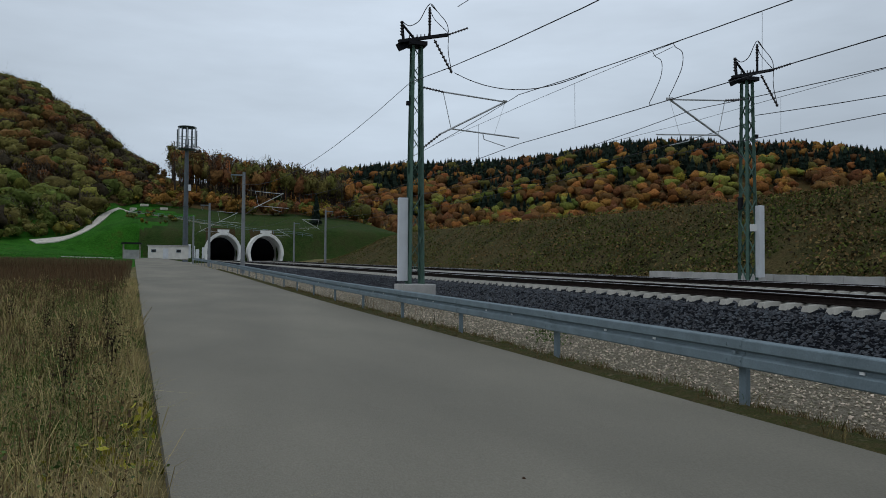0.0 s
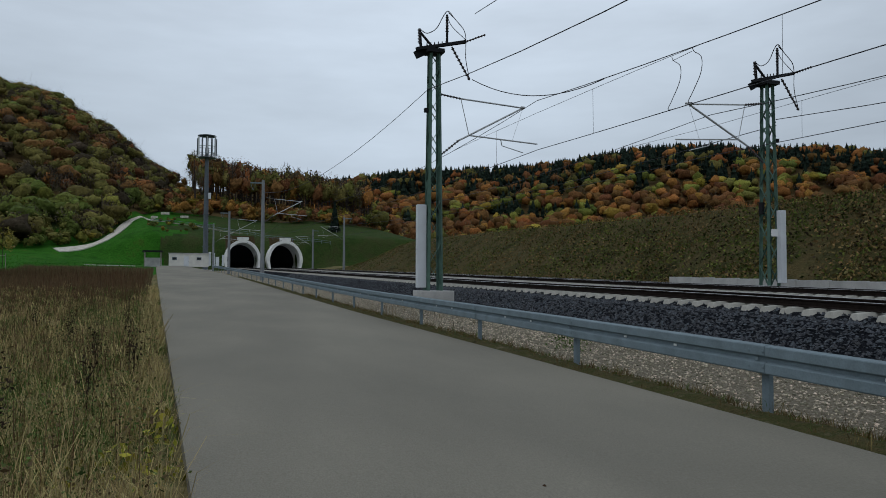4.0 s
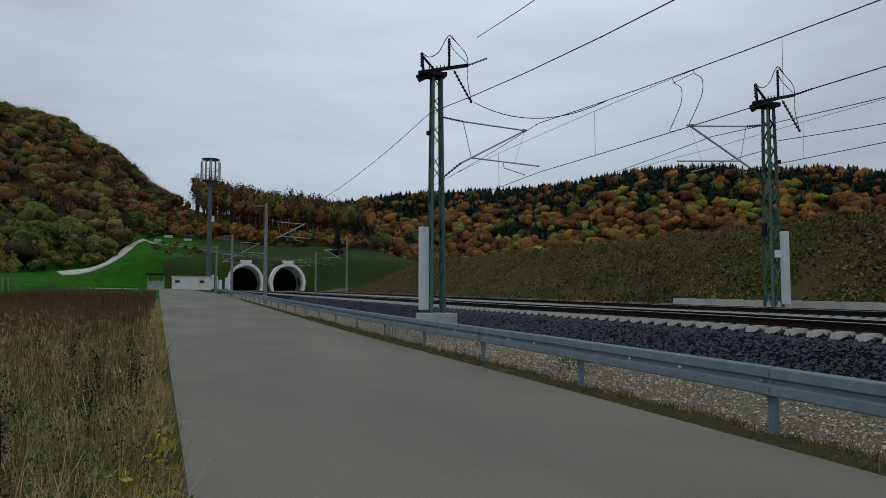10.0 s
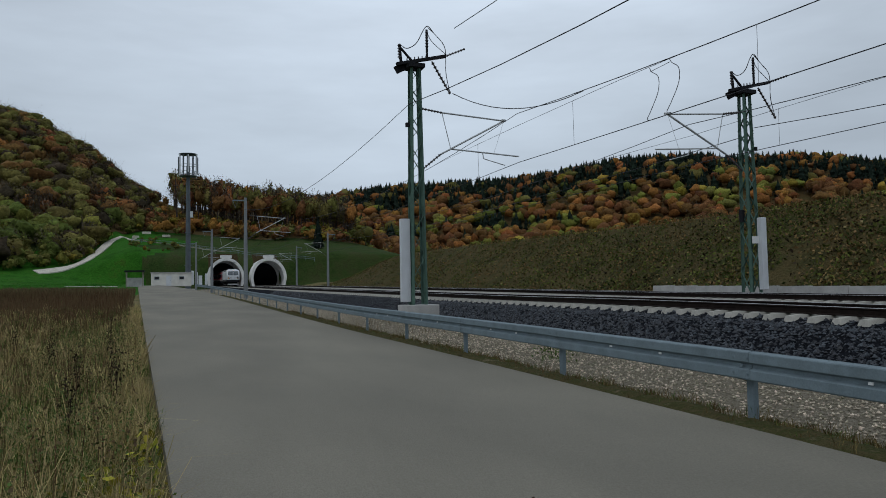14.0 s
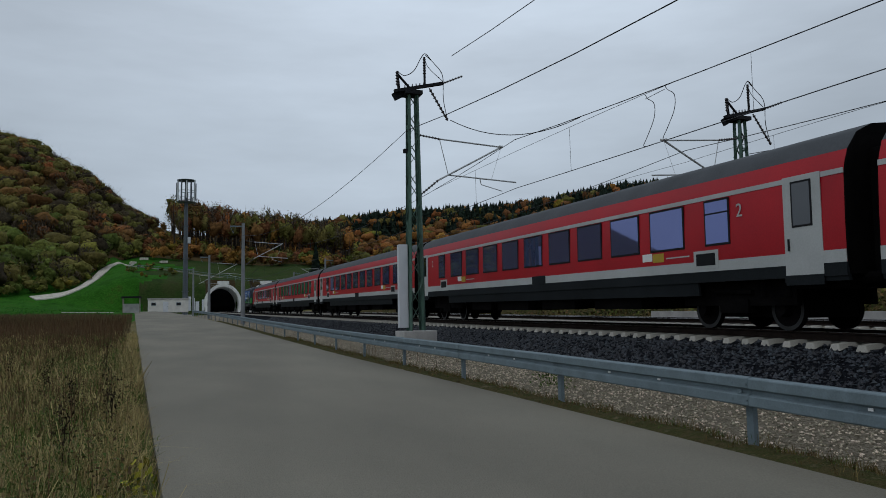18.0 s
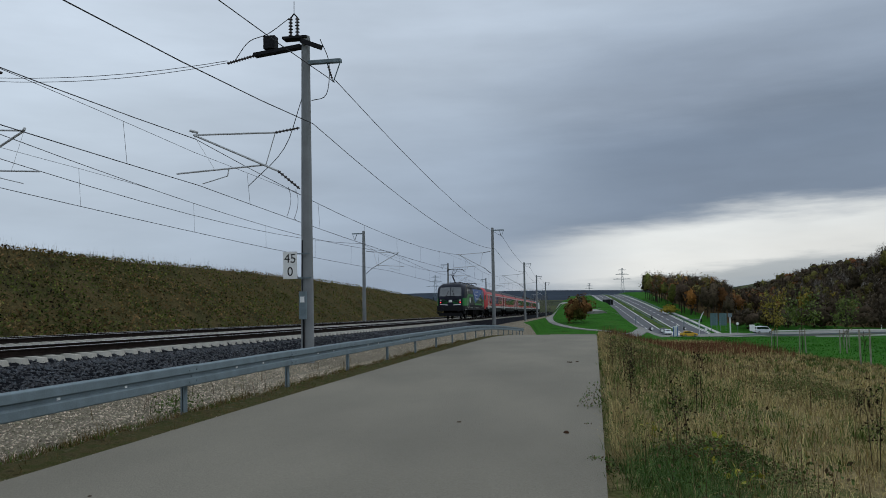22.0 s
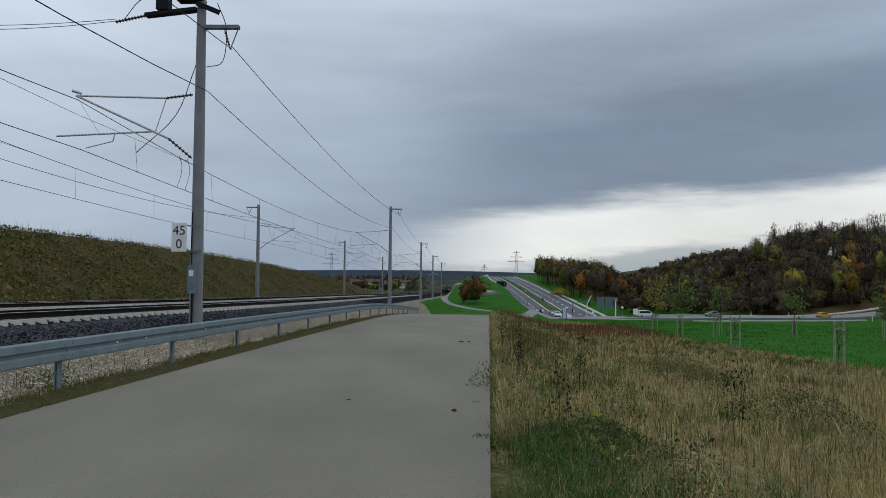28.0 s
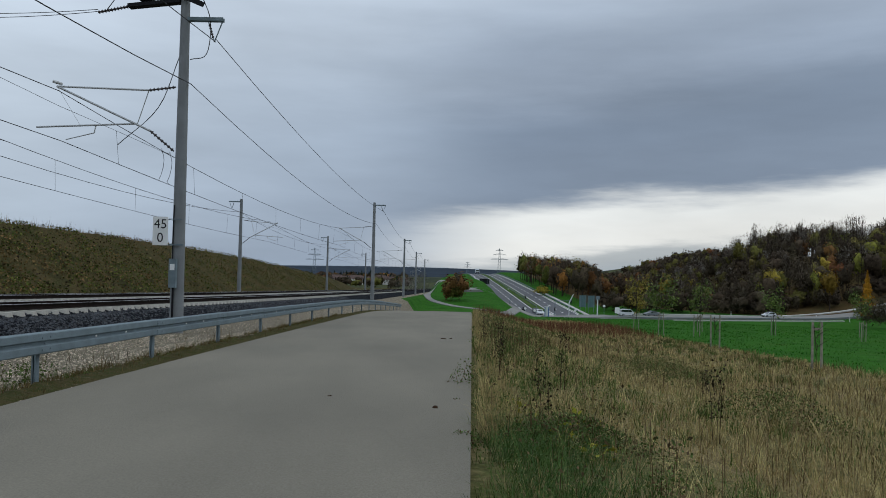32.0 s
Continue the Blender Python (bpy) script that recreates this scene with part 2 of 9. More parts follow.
M_PATH = patchy("pale_gravel_track", [(0.42, 0.38, 0.31), (0.55, 0.51, 0.44), (0.62, 0.58, 0.5)], 0.8, 6, 0.95, 0.3)
M_WOOD = material("weathered_wood", (0.27, 0.24, 0.195), 0.85, vary=0.3, scale=4, fine=50, bump=0.3)
M_BARK = material("bark", (0.055, 0.043, 0.035), 0.95, spec=0.03, vary=0.3, scale=2, fine=12, bump=0.4)
M_SIGNWHITE = material("white_sign", (0.78, 0.78, 0.76), 0.5, vary=0.04, scale=3, fine=40, bump=0.0)
M_INK = material("black_lettering", (0.015, 0.015, 0.015), 0.6, vary=0.05, scale=3, fine=40, bump=0.0)
M_LINE = material("road_paint", (0.75, 0.75, 0.73), 0.7, vary=0.12, scale=2, fine=30, bump=0.05)


# ---- helpers that make meshes ----
class Build:
    """Collects vertices and faces of one part."""

    def __init__(self):
        self.v, self.f = [], []

    def add(self, verts, faces):
        k = len(self.v)
        self.v.extend(tuple(p) for p in verts)
        self.f.extend(tuple(i + k for i in fc) for fc in faces)
        return self

    def box(self, cx, cy, cz, sx, sy, sz, turn=None):
        c = [Vector((sx / 2 * i, sy / 2 * j, sz / 2 * k)) for i, j, k in
             ((-1, -1, -1), (1, -1, -1), (1, 1, -1), (-1, 1, -1), (-1, -1, 1), (1, -1, 1), (1, 1, 1), (-1, 1, 1))]
        if turn is not None:
            c = [turn @ p for p in c]
        return self.add([p + Vector((cx, cy, cz)) for p in c],
                        [(0, 3, 2, 1), (4, 5, 6, 7), (0, 1, 5, 4), (1, 2, 6, 5), (2, 3, 7, 6), (3, 0, 4, 7)])

    def beam(self, a, b, w, h):
        a, b = Vector(a), Vector(b)
        q = (b - a).to_track_quat("Y", "Z").to_matrix()
        m = (a + b) / 2
        return self.box(m.x, m.y, m.z, w, (b - a).length, h, q)

    def rod(self, a, b, r, r2=None, n=6, caps=True):
        a, b = Vector(a), Vector(b)
        q = (b - a).to_track_quat("Z", "Y").to_matrix()
        r2 = r if r2 is None else r2
        vs = []
        for p, rr in ((a, r), (b, r2)):
            vs += [p + q @ Vector((rr * math.cos(2 * math.pi * i / n), rr * math.sin(2 * math.pi * i / n), 0)) for i in range(n)]
        fs = [(i, (i + 1) % n, n + (i + 1) % n, n + i) for i in range(n)]
        if caps:
            fs += [tuple(reversed(range(n))), tuple(range(n, 2 * n))]
        return self.add(vs, fs)

    def path(self, pts, r, n=5):
        pts = [Vector(p) for p in pts]
        vs, fs = [], []
        for i, p in enumerate(pts):
            d = (pts[min(i + 1, len(pts) - 1)] - pts[max(i - 1, 0)]).normalized()
            s = d.cross(Vector((0, 0, 1)))
            s = s.normalized() if s.length > 1e-3 else Vector((1, 0, 0))
            u = s.cross(d)
            vs += [p + r * (math.cos(2 * math.pi * k / n) * s + math.sin(2 * math.pi * k / n) * u) for k in range(n)]
        for i in range(len(pts) - 1):
            fs += [(i * n + k, i * n + (k + 1) % n, (i + 1) * n + (k + 1) % n, (i + 1) * n + k) for k in range(n)]
        return self.add(vs, fs)

    def cable(self, pts, r, n=5, steps=5):
        """A tube that runs smoothly through its points."""
        p = [Vector(q) for q in pts]
        p = [p[0] * 2 - p[1]] + p + [p[-1] * 2 - p[-2]]
        out = []
        for i in range(1, len(p) - 2):
            a, b, c, d = p[i - 1:i + 3]
            for k in range(steps):
                t = k / steps
                out.append(0.5 * (2 * b + (c - a) * t + (2 * a - 5 * b + 4 * c - d) * t * t + (3 * b - a - 3 * c + d) * t ** 3))
        return self.path(out + [p[-2]], r, n)

    def rings(self, rings, close=True, caps=True):
        """Skin over rings of equal length."""
        n = len(rings[0])
        vs = [p for r in rings for p in r]
        fs = []
        for i in range(len(rings) - 1):
            for k in range(n if close else n - 1):
                j = (k + 1) % n
                fs.append((i * n + k, i * n + j, (i + 1) * n + j, (i + 1) * n + k))
        if caps:
            fs += [tuple(reversed(range(n))), tuple(range((len(rings) - 1) * n, len(rings) * n))]
        return self.add(vs, fs)

    def slab(self, outline, y0, y1, plane="xz"):
        """A flat outline pushed from y0 to y1 (or along x or z)."""
        n = len(outline)

        def put(a, b, c):
            return (a, c, b) if plane == "xz" else ((c, a, b) if plane == "yz" else (a, b, c))
        vs = [put(a, b, y0) for a, b in outline] + [put(a, b, y1) for a, b in outline]
        fs = [tuple(range(n)), tuple(reversed(range(n, 2 * n)))] + [(i, n + i, n + (i + 1) % n, (i + 1) % n) for i in range(n)]
        return self.add(vs, fs)


def mesh_of(name, b, mat, smooth=False, bevel=0.0):
    me = bpy.data.meshes.new(name)
    me.from_pydata([tuple(p) for p in b.v], [], b.f)
    bm = bmesh.new()
    bm.from_mesh(me)
    bmesh.ops.recalc_face_normals(bm, faces=bm.faces)
    if bevel:
        bmesh.ops.remove_doubles(bm, verts=bm.verts, dist=1e-4)
        bmesh.ops.bevel(bm, geom=[e for e in bm.edges if len(e.link_faces) == 2 and e.calc_face_angle(0) > 0.5], offset=bevel, segments=2, affect="EDGES", profile=0.6)
    bm.to_mesh(me)
    bm.free()
    if smooth:
        me.shade_smooth()
        me.set_sharp_from_angle(angle=radians(38))
    me.materials.append(mat)
    return me


def part(name, b, mat, parent, label="", smooth=False, bevel=0.0):
    ob = new(name, mesh_of(name, b, mat, smooth, bevel))
    ob.parent = parent
    if label:
        tagged(ob, label)
    return ob


def thing(name, label, category, group="", kind="", at=(0, 0, 0), turn=0):
    ob = new(name)
    ob.empty_display_size = 0.2
    ob.matrix_world = pose(*at, 0, 0, turn)
    return tagged(ob, label, category, group, kind)


def solid(name, b, mat, label, category, group="", kind="", smooth=False, bevel=0.0):
    return tagged(new(name, mesh_of(name, b, mat, smooth, bevel)), label, category, group, kind)


def raw(name, verts, faces, mats, index=None):
    """A big mesh straight from arrays."""
    me = bpy.data.meshes.new(name)
    verts, faces = np.asarray(verts, np.float32), np.asarray(faces, np.int32)
    k = faces.shape[1]
    me.vertices.add(len(verts))
    me.vertices.foreach_set("co", verts.ravel())
    me.loops.add(faces.size)
    me.loops.foreach_set("vertex_index", faces.ravel())
    me.polygons.add(len(faces))
    me.polygons.foreach_set("loop_start", np.arange(0, faces.size, k, dtype=np.int32))
    me.polygons.foreach_set("loop_total", np.full(len(faces), k, np.int32))
    for m in mats:
        me.materials.append(m)
    if index is not None:
        me.polygons.foreach_set("material_index", np.asarray(index, np.int32))
    me.update(calc_edges=True)
    return new(name, me)


# ---- the lie of the land ----
def curve(xs, zs):
    """A smooth line through a few heights."""
    xs, zs = np.array(xs, float), np.array(zs, float)
    d = np.diff(zs) / np.diff(xs)
    m = np.concatenate([[d[0]], (d[:-1] + d[1:]) / 2, [d[-1]]])

    def f(x):
        x = np.asarray(x, float)
        i = np.clip(np.searchsorted(xs, x) - 1, 0, len(xs) - 2)
        h = xs[i + 1] - xs[i]
        t = (x - xs[i]) / h
        out = ((2 * t**3 - 3 * t**2 + 1) * zs[i] + (t**3 - 2 * t**2 + t) * h * m[i] + (-2 * t**3 + 3 * t**2) * zs[i + 1] + (t**3 - t**2) * h * m[i + 1])
        out = np.where(x < xs[0], zs[0] + (x - xs[0]) * d[0], out)
        return np.where(x > xs[-1], zs[-1] + (x - xs[-1]) * d[-1], out)
    return f


rail_z = curve([-760, -420, -200, -102, -62, -28, 0, 14, 30, 50, 113, 226, 1300], [-24, -12.5, -5.6, -2.5, -1.25, -0.13, 0.79, 1.12, 1.37, 1.72, 2.8, 4.75, 23])
road_z = curve([-700, -400, -230, -165, -125, -100, -70, -45, -28, -10, 0, 10, 25, 60, 110, 160, 240], [-6.5, -5.0, -4.2, -6.4, -6.3, -4.85, -2.9, -1.42, -0.80, -0.25, 0, 0.2, 0.45, 1.25, 2.6, 3.95, 5.6])
crest_z = curve([-260, -184, -113, -70, -49, 0, 29, 63, 96, 160], [-7, -2.2, 2.3, 3.7, 4.15, 5.7, 6.1, 6.75, 7.6, 8.6])
TRACK_X, FAR_X = 13.15, 20.2


PORTAL_Y = 216.0


def sm(a, b, x):
    t = np.clip((np.asarray(x, float) - a) / (b - a), 0, 1)
    return t * t * (3 - 2 * t)


def track_x(y):
    return TRACK_X - 0.9 * sm(15, 120, y)


def far_x(y):
    return FAR_X + 3.3 * np.clip(np.asarray(y, float) / PORTAL_Y, 0, 1.0) ** 1.2


def guard_x(y):
    y = np.asarray(y, float)
    return 5.62 - 0.014 * np.maximum(0, y - 5) - 0.00042 * np.maximum(0, y - 45) ** 2 - 0.003 * np.maximum(0, -y - 10)


def rim_width(y):
    """From the guard rail to the asphalt: wider to the south."""
    return 0.36 + 0.24 * sm(0, -8, y) + 0.003 * np.abs(y)


def road_left(y):
    y = np.asarray(y, float)
    return np.where(y > 3, 0.33 - 0.048 * y, np.where(y > 0, -0.01 + 0.065 * y, -0.01 + 0.024 * np.maximum(y, -120)))


highway_z = curve([-900, -700, -600, -545, -500, -400, -300, -207, -180], [-18, -10.5, -6.4, -4.9, -5.0, -7.0, -9.8, -12.4, -12.5])


def highway_x(y):
    return -27 + (-207 - np.asarray(y, float)) * 0.0219


def cross_line(x):
    """The country road past the meadow."""
    return -206 + 0.30 * (x + 30)


def ground_z(x, y):
    x, y = np.asarray(x, float), np.asarray(y, float)
    r = np.hypot(x, y)
    zr, zt = road_z(y), rail_z(y)
    # the valley side that falls away from the road to the south and west
    fall = -0.3 - 0.056 * r
    rise = np.clip(r - 250, 0, 130) * 0.17 * sm(-82, -172, x) + np.clip(r - 215, 0, 300) * 0.031 * (1 - sm(-45, -100, x))
    fall = np.maximum(fall, -12.6) + rise - 0.02 * np.clip(r - 560, 0, 900)
    west_n = zr - 0.1 + 0.012 * np.maximum(0, -x)
    w = sm(45, -12, y)
    west = west_n * (1 - w) + fall * w
    q = sm(-130, -165, y)
    edge = sm(0, 1, (road_left(y) - x - 0.1 - 6 * q) / (6.6 + 3 * q))
    z = (zr - 0.09) * (1 - edge) + west * edge
    # the railway's formation, its side slope and the cutting's bank beyond it
    form = zt - 0.95
    side = sm(0.3, 2.3, x - guard_x(y))
    z = np.where(x > guard_x(y), (zr - 0.12) * (1 - side) + form * side, z)
    foot = 25.2 + far_x(y) - FAR_X
    cz = crest_z(y)
    run = 1.5 * np.maximum(cz - form, 0.5)
    bank = np.clip((x - foot) / run, 0, 1)
    endn = 1 - sm(120, 185, y)
    z = np.where(x > foot, form + (cz - form) * bank * (0.25 + 0.75 * endn) * (1 - sm(-185, -250, y)), z)
    # the hill that the tunnels enter, the wooded hill beside it and the long wooded ridge
    over = sm(PORTAL_Y, PORTAL_Y + 4, y) * sm(-30, -8, x) * (1 - sm(60, 90, x))
    z = z + over * 6.6
    z = z + 0.075 * np.maximum(0, np.minimum(y, 330) - 222) * sm(-75, -20, x + 0.15 * (y - 220)) * (1 - sm(45, 120, x)) * (y > 218)
    a = np.exp(-0.5 * ((x + 150) / 105) ** 2) * sm(160, 455, y + 0.35 * x) * 104 * (1 - 0.26 * sm(-50, -4, x))
    z = z + a * (y > 0) * (1 - sm(-45, -12, x) * (1 - sm(214, 224, y)))
    u, v = (x - 520) * 0.86 - (y - 780) * 0.51, (x - 520) * 0.51 + (y - 780) * 0.86
    vv = np.clip(v / np.where(v < 0, 430, 900), -1, 1)
    b = (0.5 + 0.5 * np.cos(math.pi * vv)) * (98 + 35 * np.exp(-0.5 * ((u + 20) / 120) ** 2) + 8 * np.sin(u / 60) + 24 * sm(90, 210, u)) * sm(-620, -420, u)
    z = z + b
    # the dual carriageway climbs away from its junction to a crest
    k = sm(-188, -204, y) * (1 - sm(10.5, 16, np.abs(x - highway_x(y))))
    z = z * (1 - k) + (highway_z(y) - 0.12) * k
    # far country to the south
    w = sm(450, 1300, r) * (y < 0)
    far = 1.5 - 0.0075 * r + 9 * np.sin(x / 400.0 + 1.0) * np.sin(y / 700.0)
    return z * (1 - w) + far * w

def ground_sheet():
    def axis(fine, step, far):
        a = list(np.arange(-fine, fine + step, step))
        s, p = step, fine
        while p < far:
            s = min(s * 1.09, 60)
            p += s
            a = [-p] + a + [p]
        return np.array(sorted(a))
    xs = np.array(sorted(set(np.round(np.concatenate([axis(40, 1.0, 4200), np.arange(-130, -40, 5.0)]), 3))))
    ys = np.array(sorted(set(np.round(np.concatenate([axis(60, 2.0, 4200), np.arange(-300, -100, 4.0), np.arange(-620, -300, 12.0), np.arange(140, 300, 4.0), [212.0, 214.0, 216.0, 217.5, 219.0, 220.0, 222.0]]), 3))))
    X, Y = np.meshgrid(xs, ys)
    Z = ground_z(X, Y)
    rough = np.array([noise.noise(Vector((x * 0.35, y * 0.35, 0))) for x, y in zip(X.ravel(), Y.ravel())]).reshape(X.shape)
    off = (X < road_left(Y) - 0.6) | (X > 25.5)
    Z = Z + np.where(off, rough * 0.12, 0)
    nx, ny = len(xs), len(ys)
    V = np.stack([X.ravel(), Y.ravel(), Z.ravel()], 1)
    i = (np.arange(ny - 1)[:, None] * nx + np.arange(nx - 1)[None, :]).ravel()
    F = np.stack([i, i + 1, i + 1 + nx, i + nx], 1)
    c = V[F].mean(1)
    x, y = c[:, 0], c[:, 1]
    hole = (y > 212) & (y < 224) & ((np.abs(x - track_x(y)) < 4.0) | (np.abs(x - far_x(y)) < 4.0))
    keep = ~hole
    F, x, y = F[keep], x[keep], y[keep]
    r = np.hypot(x, y)
    idx = np.zeros(len(F), int)                                                     # dry verge
    idx[(x > np.where(y < -116, 8.2, guard_x(y))) & (x < 25.3 + far_x(y) - FAR_X)] = 1  # formation
    idx[(x > 25.3 + far_x(y) - FAR_X) & (y < 190)] = 2                               # bank
    green = ((x < -9 - 0.03 * y) & (y > 22)) | ((x < -4) & (y > 70)) | ((y < -16) & (x < -13.5 + 0.043 * y)) | ((y < -112) & (x < 8.2))
    az = np.degrees(np.arctan2(-x, y))
    foot = np.where(az > 8, 208, np.where(az > 4.5, 208 + (8 - az) * 18, 274))
    idx[green & (x < np.where(y < -116, 8.2, guard_x(y))) & ((y < 0) | (r < foot))] = 3
    idx[(y > 0) & (r >= foot) & (x < guard_x(y))] = 4
    idx[(y > 219)] = 4
    idx[(y > 205) & (y < 270) & (x < 80) & (x > -60) & ((x < -10) | (y > 214))] = 6
    idx[(y > 211) & (y < 270) & (x > -8) & (x < 80)] = 6
    idx[(y > 170) & (y < 270) & (x < -3 + 6 * np.sin(y * 0.31) + 4 * np.sin(y * 0.13)) & (r < foot + 40) & (x > -70)] = 3
    idx[(r > 262) & (y < 0) & (x < -46)] = 4
    # farther ground takes bluer colours, haze painted in by distance
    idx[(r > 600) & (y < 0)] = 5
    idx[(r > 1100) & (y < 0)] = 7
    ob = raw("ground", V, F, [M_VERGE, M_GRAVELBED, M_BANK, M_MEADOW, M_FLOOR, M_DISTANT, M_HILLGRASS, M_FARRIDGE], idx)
    ob.data.shade_smooth()
    return tagged(ob, "rolling autumn land with meadow, verge, bank and hills", "ground", kind="structure")


# verge soil colours are lowered to carry the shade beneath the grass
M_VERGE = patchy("dry_verge", [(0.085, 0.072, 0.032), (0.20, 0.155, 0.078), (0.085, 0.088, 0.032), (0.25, 0.195, 0.10)], 0.5, 14)
M_BANK = patchy("sown_bank", [(0.034, 0.027, 0.013), (0.055, 0.052, 0.020), (0.085, 0.064, 0.028), (0.038, 0.046, 0.015)], 0.45, 7, 0.95, 1.0, 6, 0.15)
M_MEADOW = patchy("meadow", [(0.017, 0.064, 0.007), (0.025, 0.100, 0.010), (0.032, 0.122, 0.013), (0.048, 0.090, 0.014)], 0.25, 3, bump=1.0, dist=0.2)
M_FLOOR = patchy("woodland_floor", [(0.05, 0.035, 0.018), (0.09, 0.06, 0.025), (0.06, 0.06, 0.025)], 0.1, 2)
# aerial haze is put into these base colours, bluest on the ridge
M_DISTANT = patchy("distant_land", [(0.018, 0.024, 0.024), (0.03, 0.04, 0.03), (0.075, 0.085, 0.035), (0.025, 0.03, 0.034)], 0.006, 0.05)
M_FARRIDGE = patchy("far_hazed_ridge", [(0.022, 0.032, 0.046), (0.030, 0.042, 0.058), (0.026, 0.036, 0.05)], 0.003, 0.02)
M_HILLGRASS = patchy("hill_grass", [(0.022, 0.036, 0.011), (0.031, 0.056, 0.014), (0.042, 0.058, 0.018), (0.046, 0.050, 0.020)], 0.2, 3, bump=1.0, dist=0.2)
ground_sheet()


def ribbon(name, left, right, top, y0, y1, step, mat, label, category, depth=0.25, kind="structure"):
    """A strip along y between two edges, with thickness."""
    ys = np.arange(y0, y1 + step, step)
    L, R = left(ys), right(ys)
    rings = []
    for y, a, b in zip(ys, L, R):
        n = 8
        rings.append([(a + (b - a) * i / n, y, float(top(a + (b - a) * i / n, y))) for i in range(n + 1)])
    b = Build()
    m = len(rings[0])
    vs = [p for r in rings for p in r]
    fs = [(i * m + k, i * m + k + 1, (i + 1) * m + k + 1, (i + 1) * m + k) for i in range(len(rings) - 1) for k in range(m - 1)]
    o = len(vs)
    for r in rings:
        vs += [(r[0][0], r[0][1], r[0][2] - depth), (r[-1][0], r[-1][1], r[-1][2] - depth)]
    for i in range(len(rings) - 1):
        fs += [(i * m, (i + 1) * m, o + 2 * i + 2, o + 2 * i), (i * m + m - 1, o + 2 * i + 1, o + 2 * i + 3, (i + 1) * m + m - 1)]
    b.add(vs, fs)
    ob = solid(name, b, mat, label, category, kind=kind)
    ob.data.shade_smooth()
    ob.data.set_sharp_from_angle(angle=radians(40))
    return ob


ribbon("road", road_left, lambda y: guard_x(y) - rim_width(y), lambda x, y: road_z(y) + 0.03 - 0.0006 * (x - 2.7) ** 2, -125, 165, 1.5, M_ASPHALT,
       "grey asphalt service road beside the railway", "road")


# ---- track ----


def bed(x0):
    def prof(y):
        xc, z = float(x0(y)), float(rail_z(y))
        return [(xc - 3.3, y, z - 1.1), (xc - 1.75, y, z - 0.39), (xc - 1.32, y, z - 0.33), (xc - 1.12, y, z - 0.27), (xc + 1.12, y, z - 0.27), (xc + 1.32, y, z - 0.33), (xc + 1.75, y, z - 0.39), (xc + 3.3, y, z - 1.1)]
    return prof


def railway(name, x0, label):
    t = thing(name, label, "railway track", kind="structure")
    ys = np.concatenate([np.arange(-760, -60, 10.0), np.arange(-60, 240, 2.0), np.arange(240, 1300, 30.0)])
    p = bed(x0)
    part("ballast_bed", Build().rings([p(y) for y in ys], close=False, caps=False), M_BALLASTBED, t, "dark basalt ballast")
    for s in (-1, 1):
        foot, head = Build(), Build()
        fr, hr = [], []
        for y in ys:
            c, z = float(x0(y)) + s * 0.755, float(rail_z(y))
            fr.append([(c - 0.075, y, z - 0.172), (c + 0.075, y, z - 0.172), (c + 0.075, y, z - 0.155), (c + 0.012, y, z - 0.135), (c + 0.012, y, z - 0.05), (c + 0.036, y, z - 0.036),
                       (c + 0.036, y, z - 0.006), (c - 0.036, y, z - 0.006), (c - 0.036, y, z - 0.036), (c - 0.012, y, z - 0.05), (c - 0.012, y, z - 0.135), (c - 0.075, y, z - 0.155)])
            hr.append([(c - 0.036, y, z - 0.006), (c - 0.030, y, z), (c + 0.030, y, z), (c + 0.036, y, z - 0.006)])
        foot.rings(fr)
        head.rings(hr)
        r = part("rail", foot, M_RUST, t)
        part("rail_head", head, M_RAILTOP, r, "bright worn running surface")
    return t


near_track = railway("near_track", track_x, "ballasted railway track on pale concrete sleepers")
far_track = railway("far_track", far_x, "second ballasted railway track on concrete sleepers")


# ---- sleepers ----
def sleepers(track, x0, y0, y1, far0, far1):
    b = Build()
    prof = [(-1.3, 0.0), (-1.26, 0.165), (-0.95, 0.19), (-0.55, 0.19), (-0.3, 0.12), (0.3, 0.12), (0.55, 0.19), (0.95, 0.19), (1.26, 0.165), (1.3, 0.0)]
    lo = [(x, -0.135, z * 0.45) for x, z in prof]
    hi = [(x, 0.135, z * 0.45) for x, z in prof]
    lo2 = [(x, -0.078, z + (0.02 if 0 < i < 9 else 0)) for i, (x, z) in enumerate(prof)]
    hi2 = [(x, 0.078, z + (0.02 if 0 < i < 9 else 0)) for i, (x, z) in enumerate(prof)]
    b.rings([lo, lo2, hi2, hi])
    me = mesh_of("sleeper", b, M_SLEEPER)
    base = np.array([v.co for v in me.vertices])
    quads = [tuple(p.vertices) for p in me.polygons]
    n = int((y1 - y0) / 0.6)
    for i in range(n):
        y = y0 + 0.6 * i
        o = new("sleeper", me)
        o.parent = track
        o.matrix_local = pose(float(x0(y)), y, float(rail_z(y)) - 0.384, 0, 0, random.uniform(-0.3, 0.3))
    rest = Build()
    for y in list(np.arange(far0, y0 - 0.3, 0.6)) + list(np.arange(y1, far1, 0.6)):
        rest.add(base + np.array([float(x0(y)), y, float(rail_z(y)) - 0.384]), quads)
    tagged(part("sleepers_beyond", rest, M_SLEEPER, track), kind="stuff")


sleepers(near_track, track_x, -45, 130, -180, 300)
sleepers(far_track, far_x, -45, 100, -150, 240)


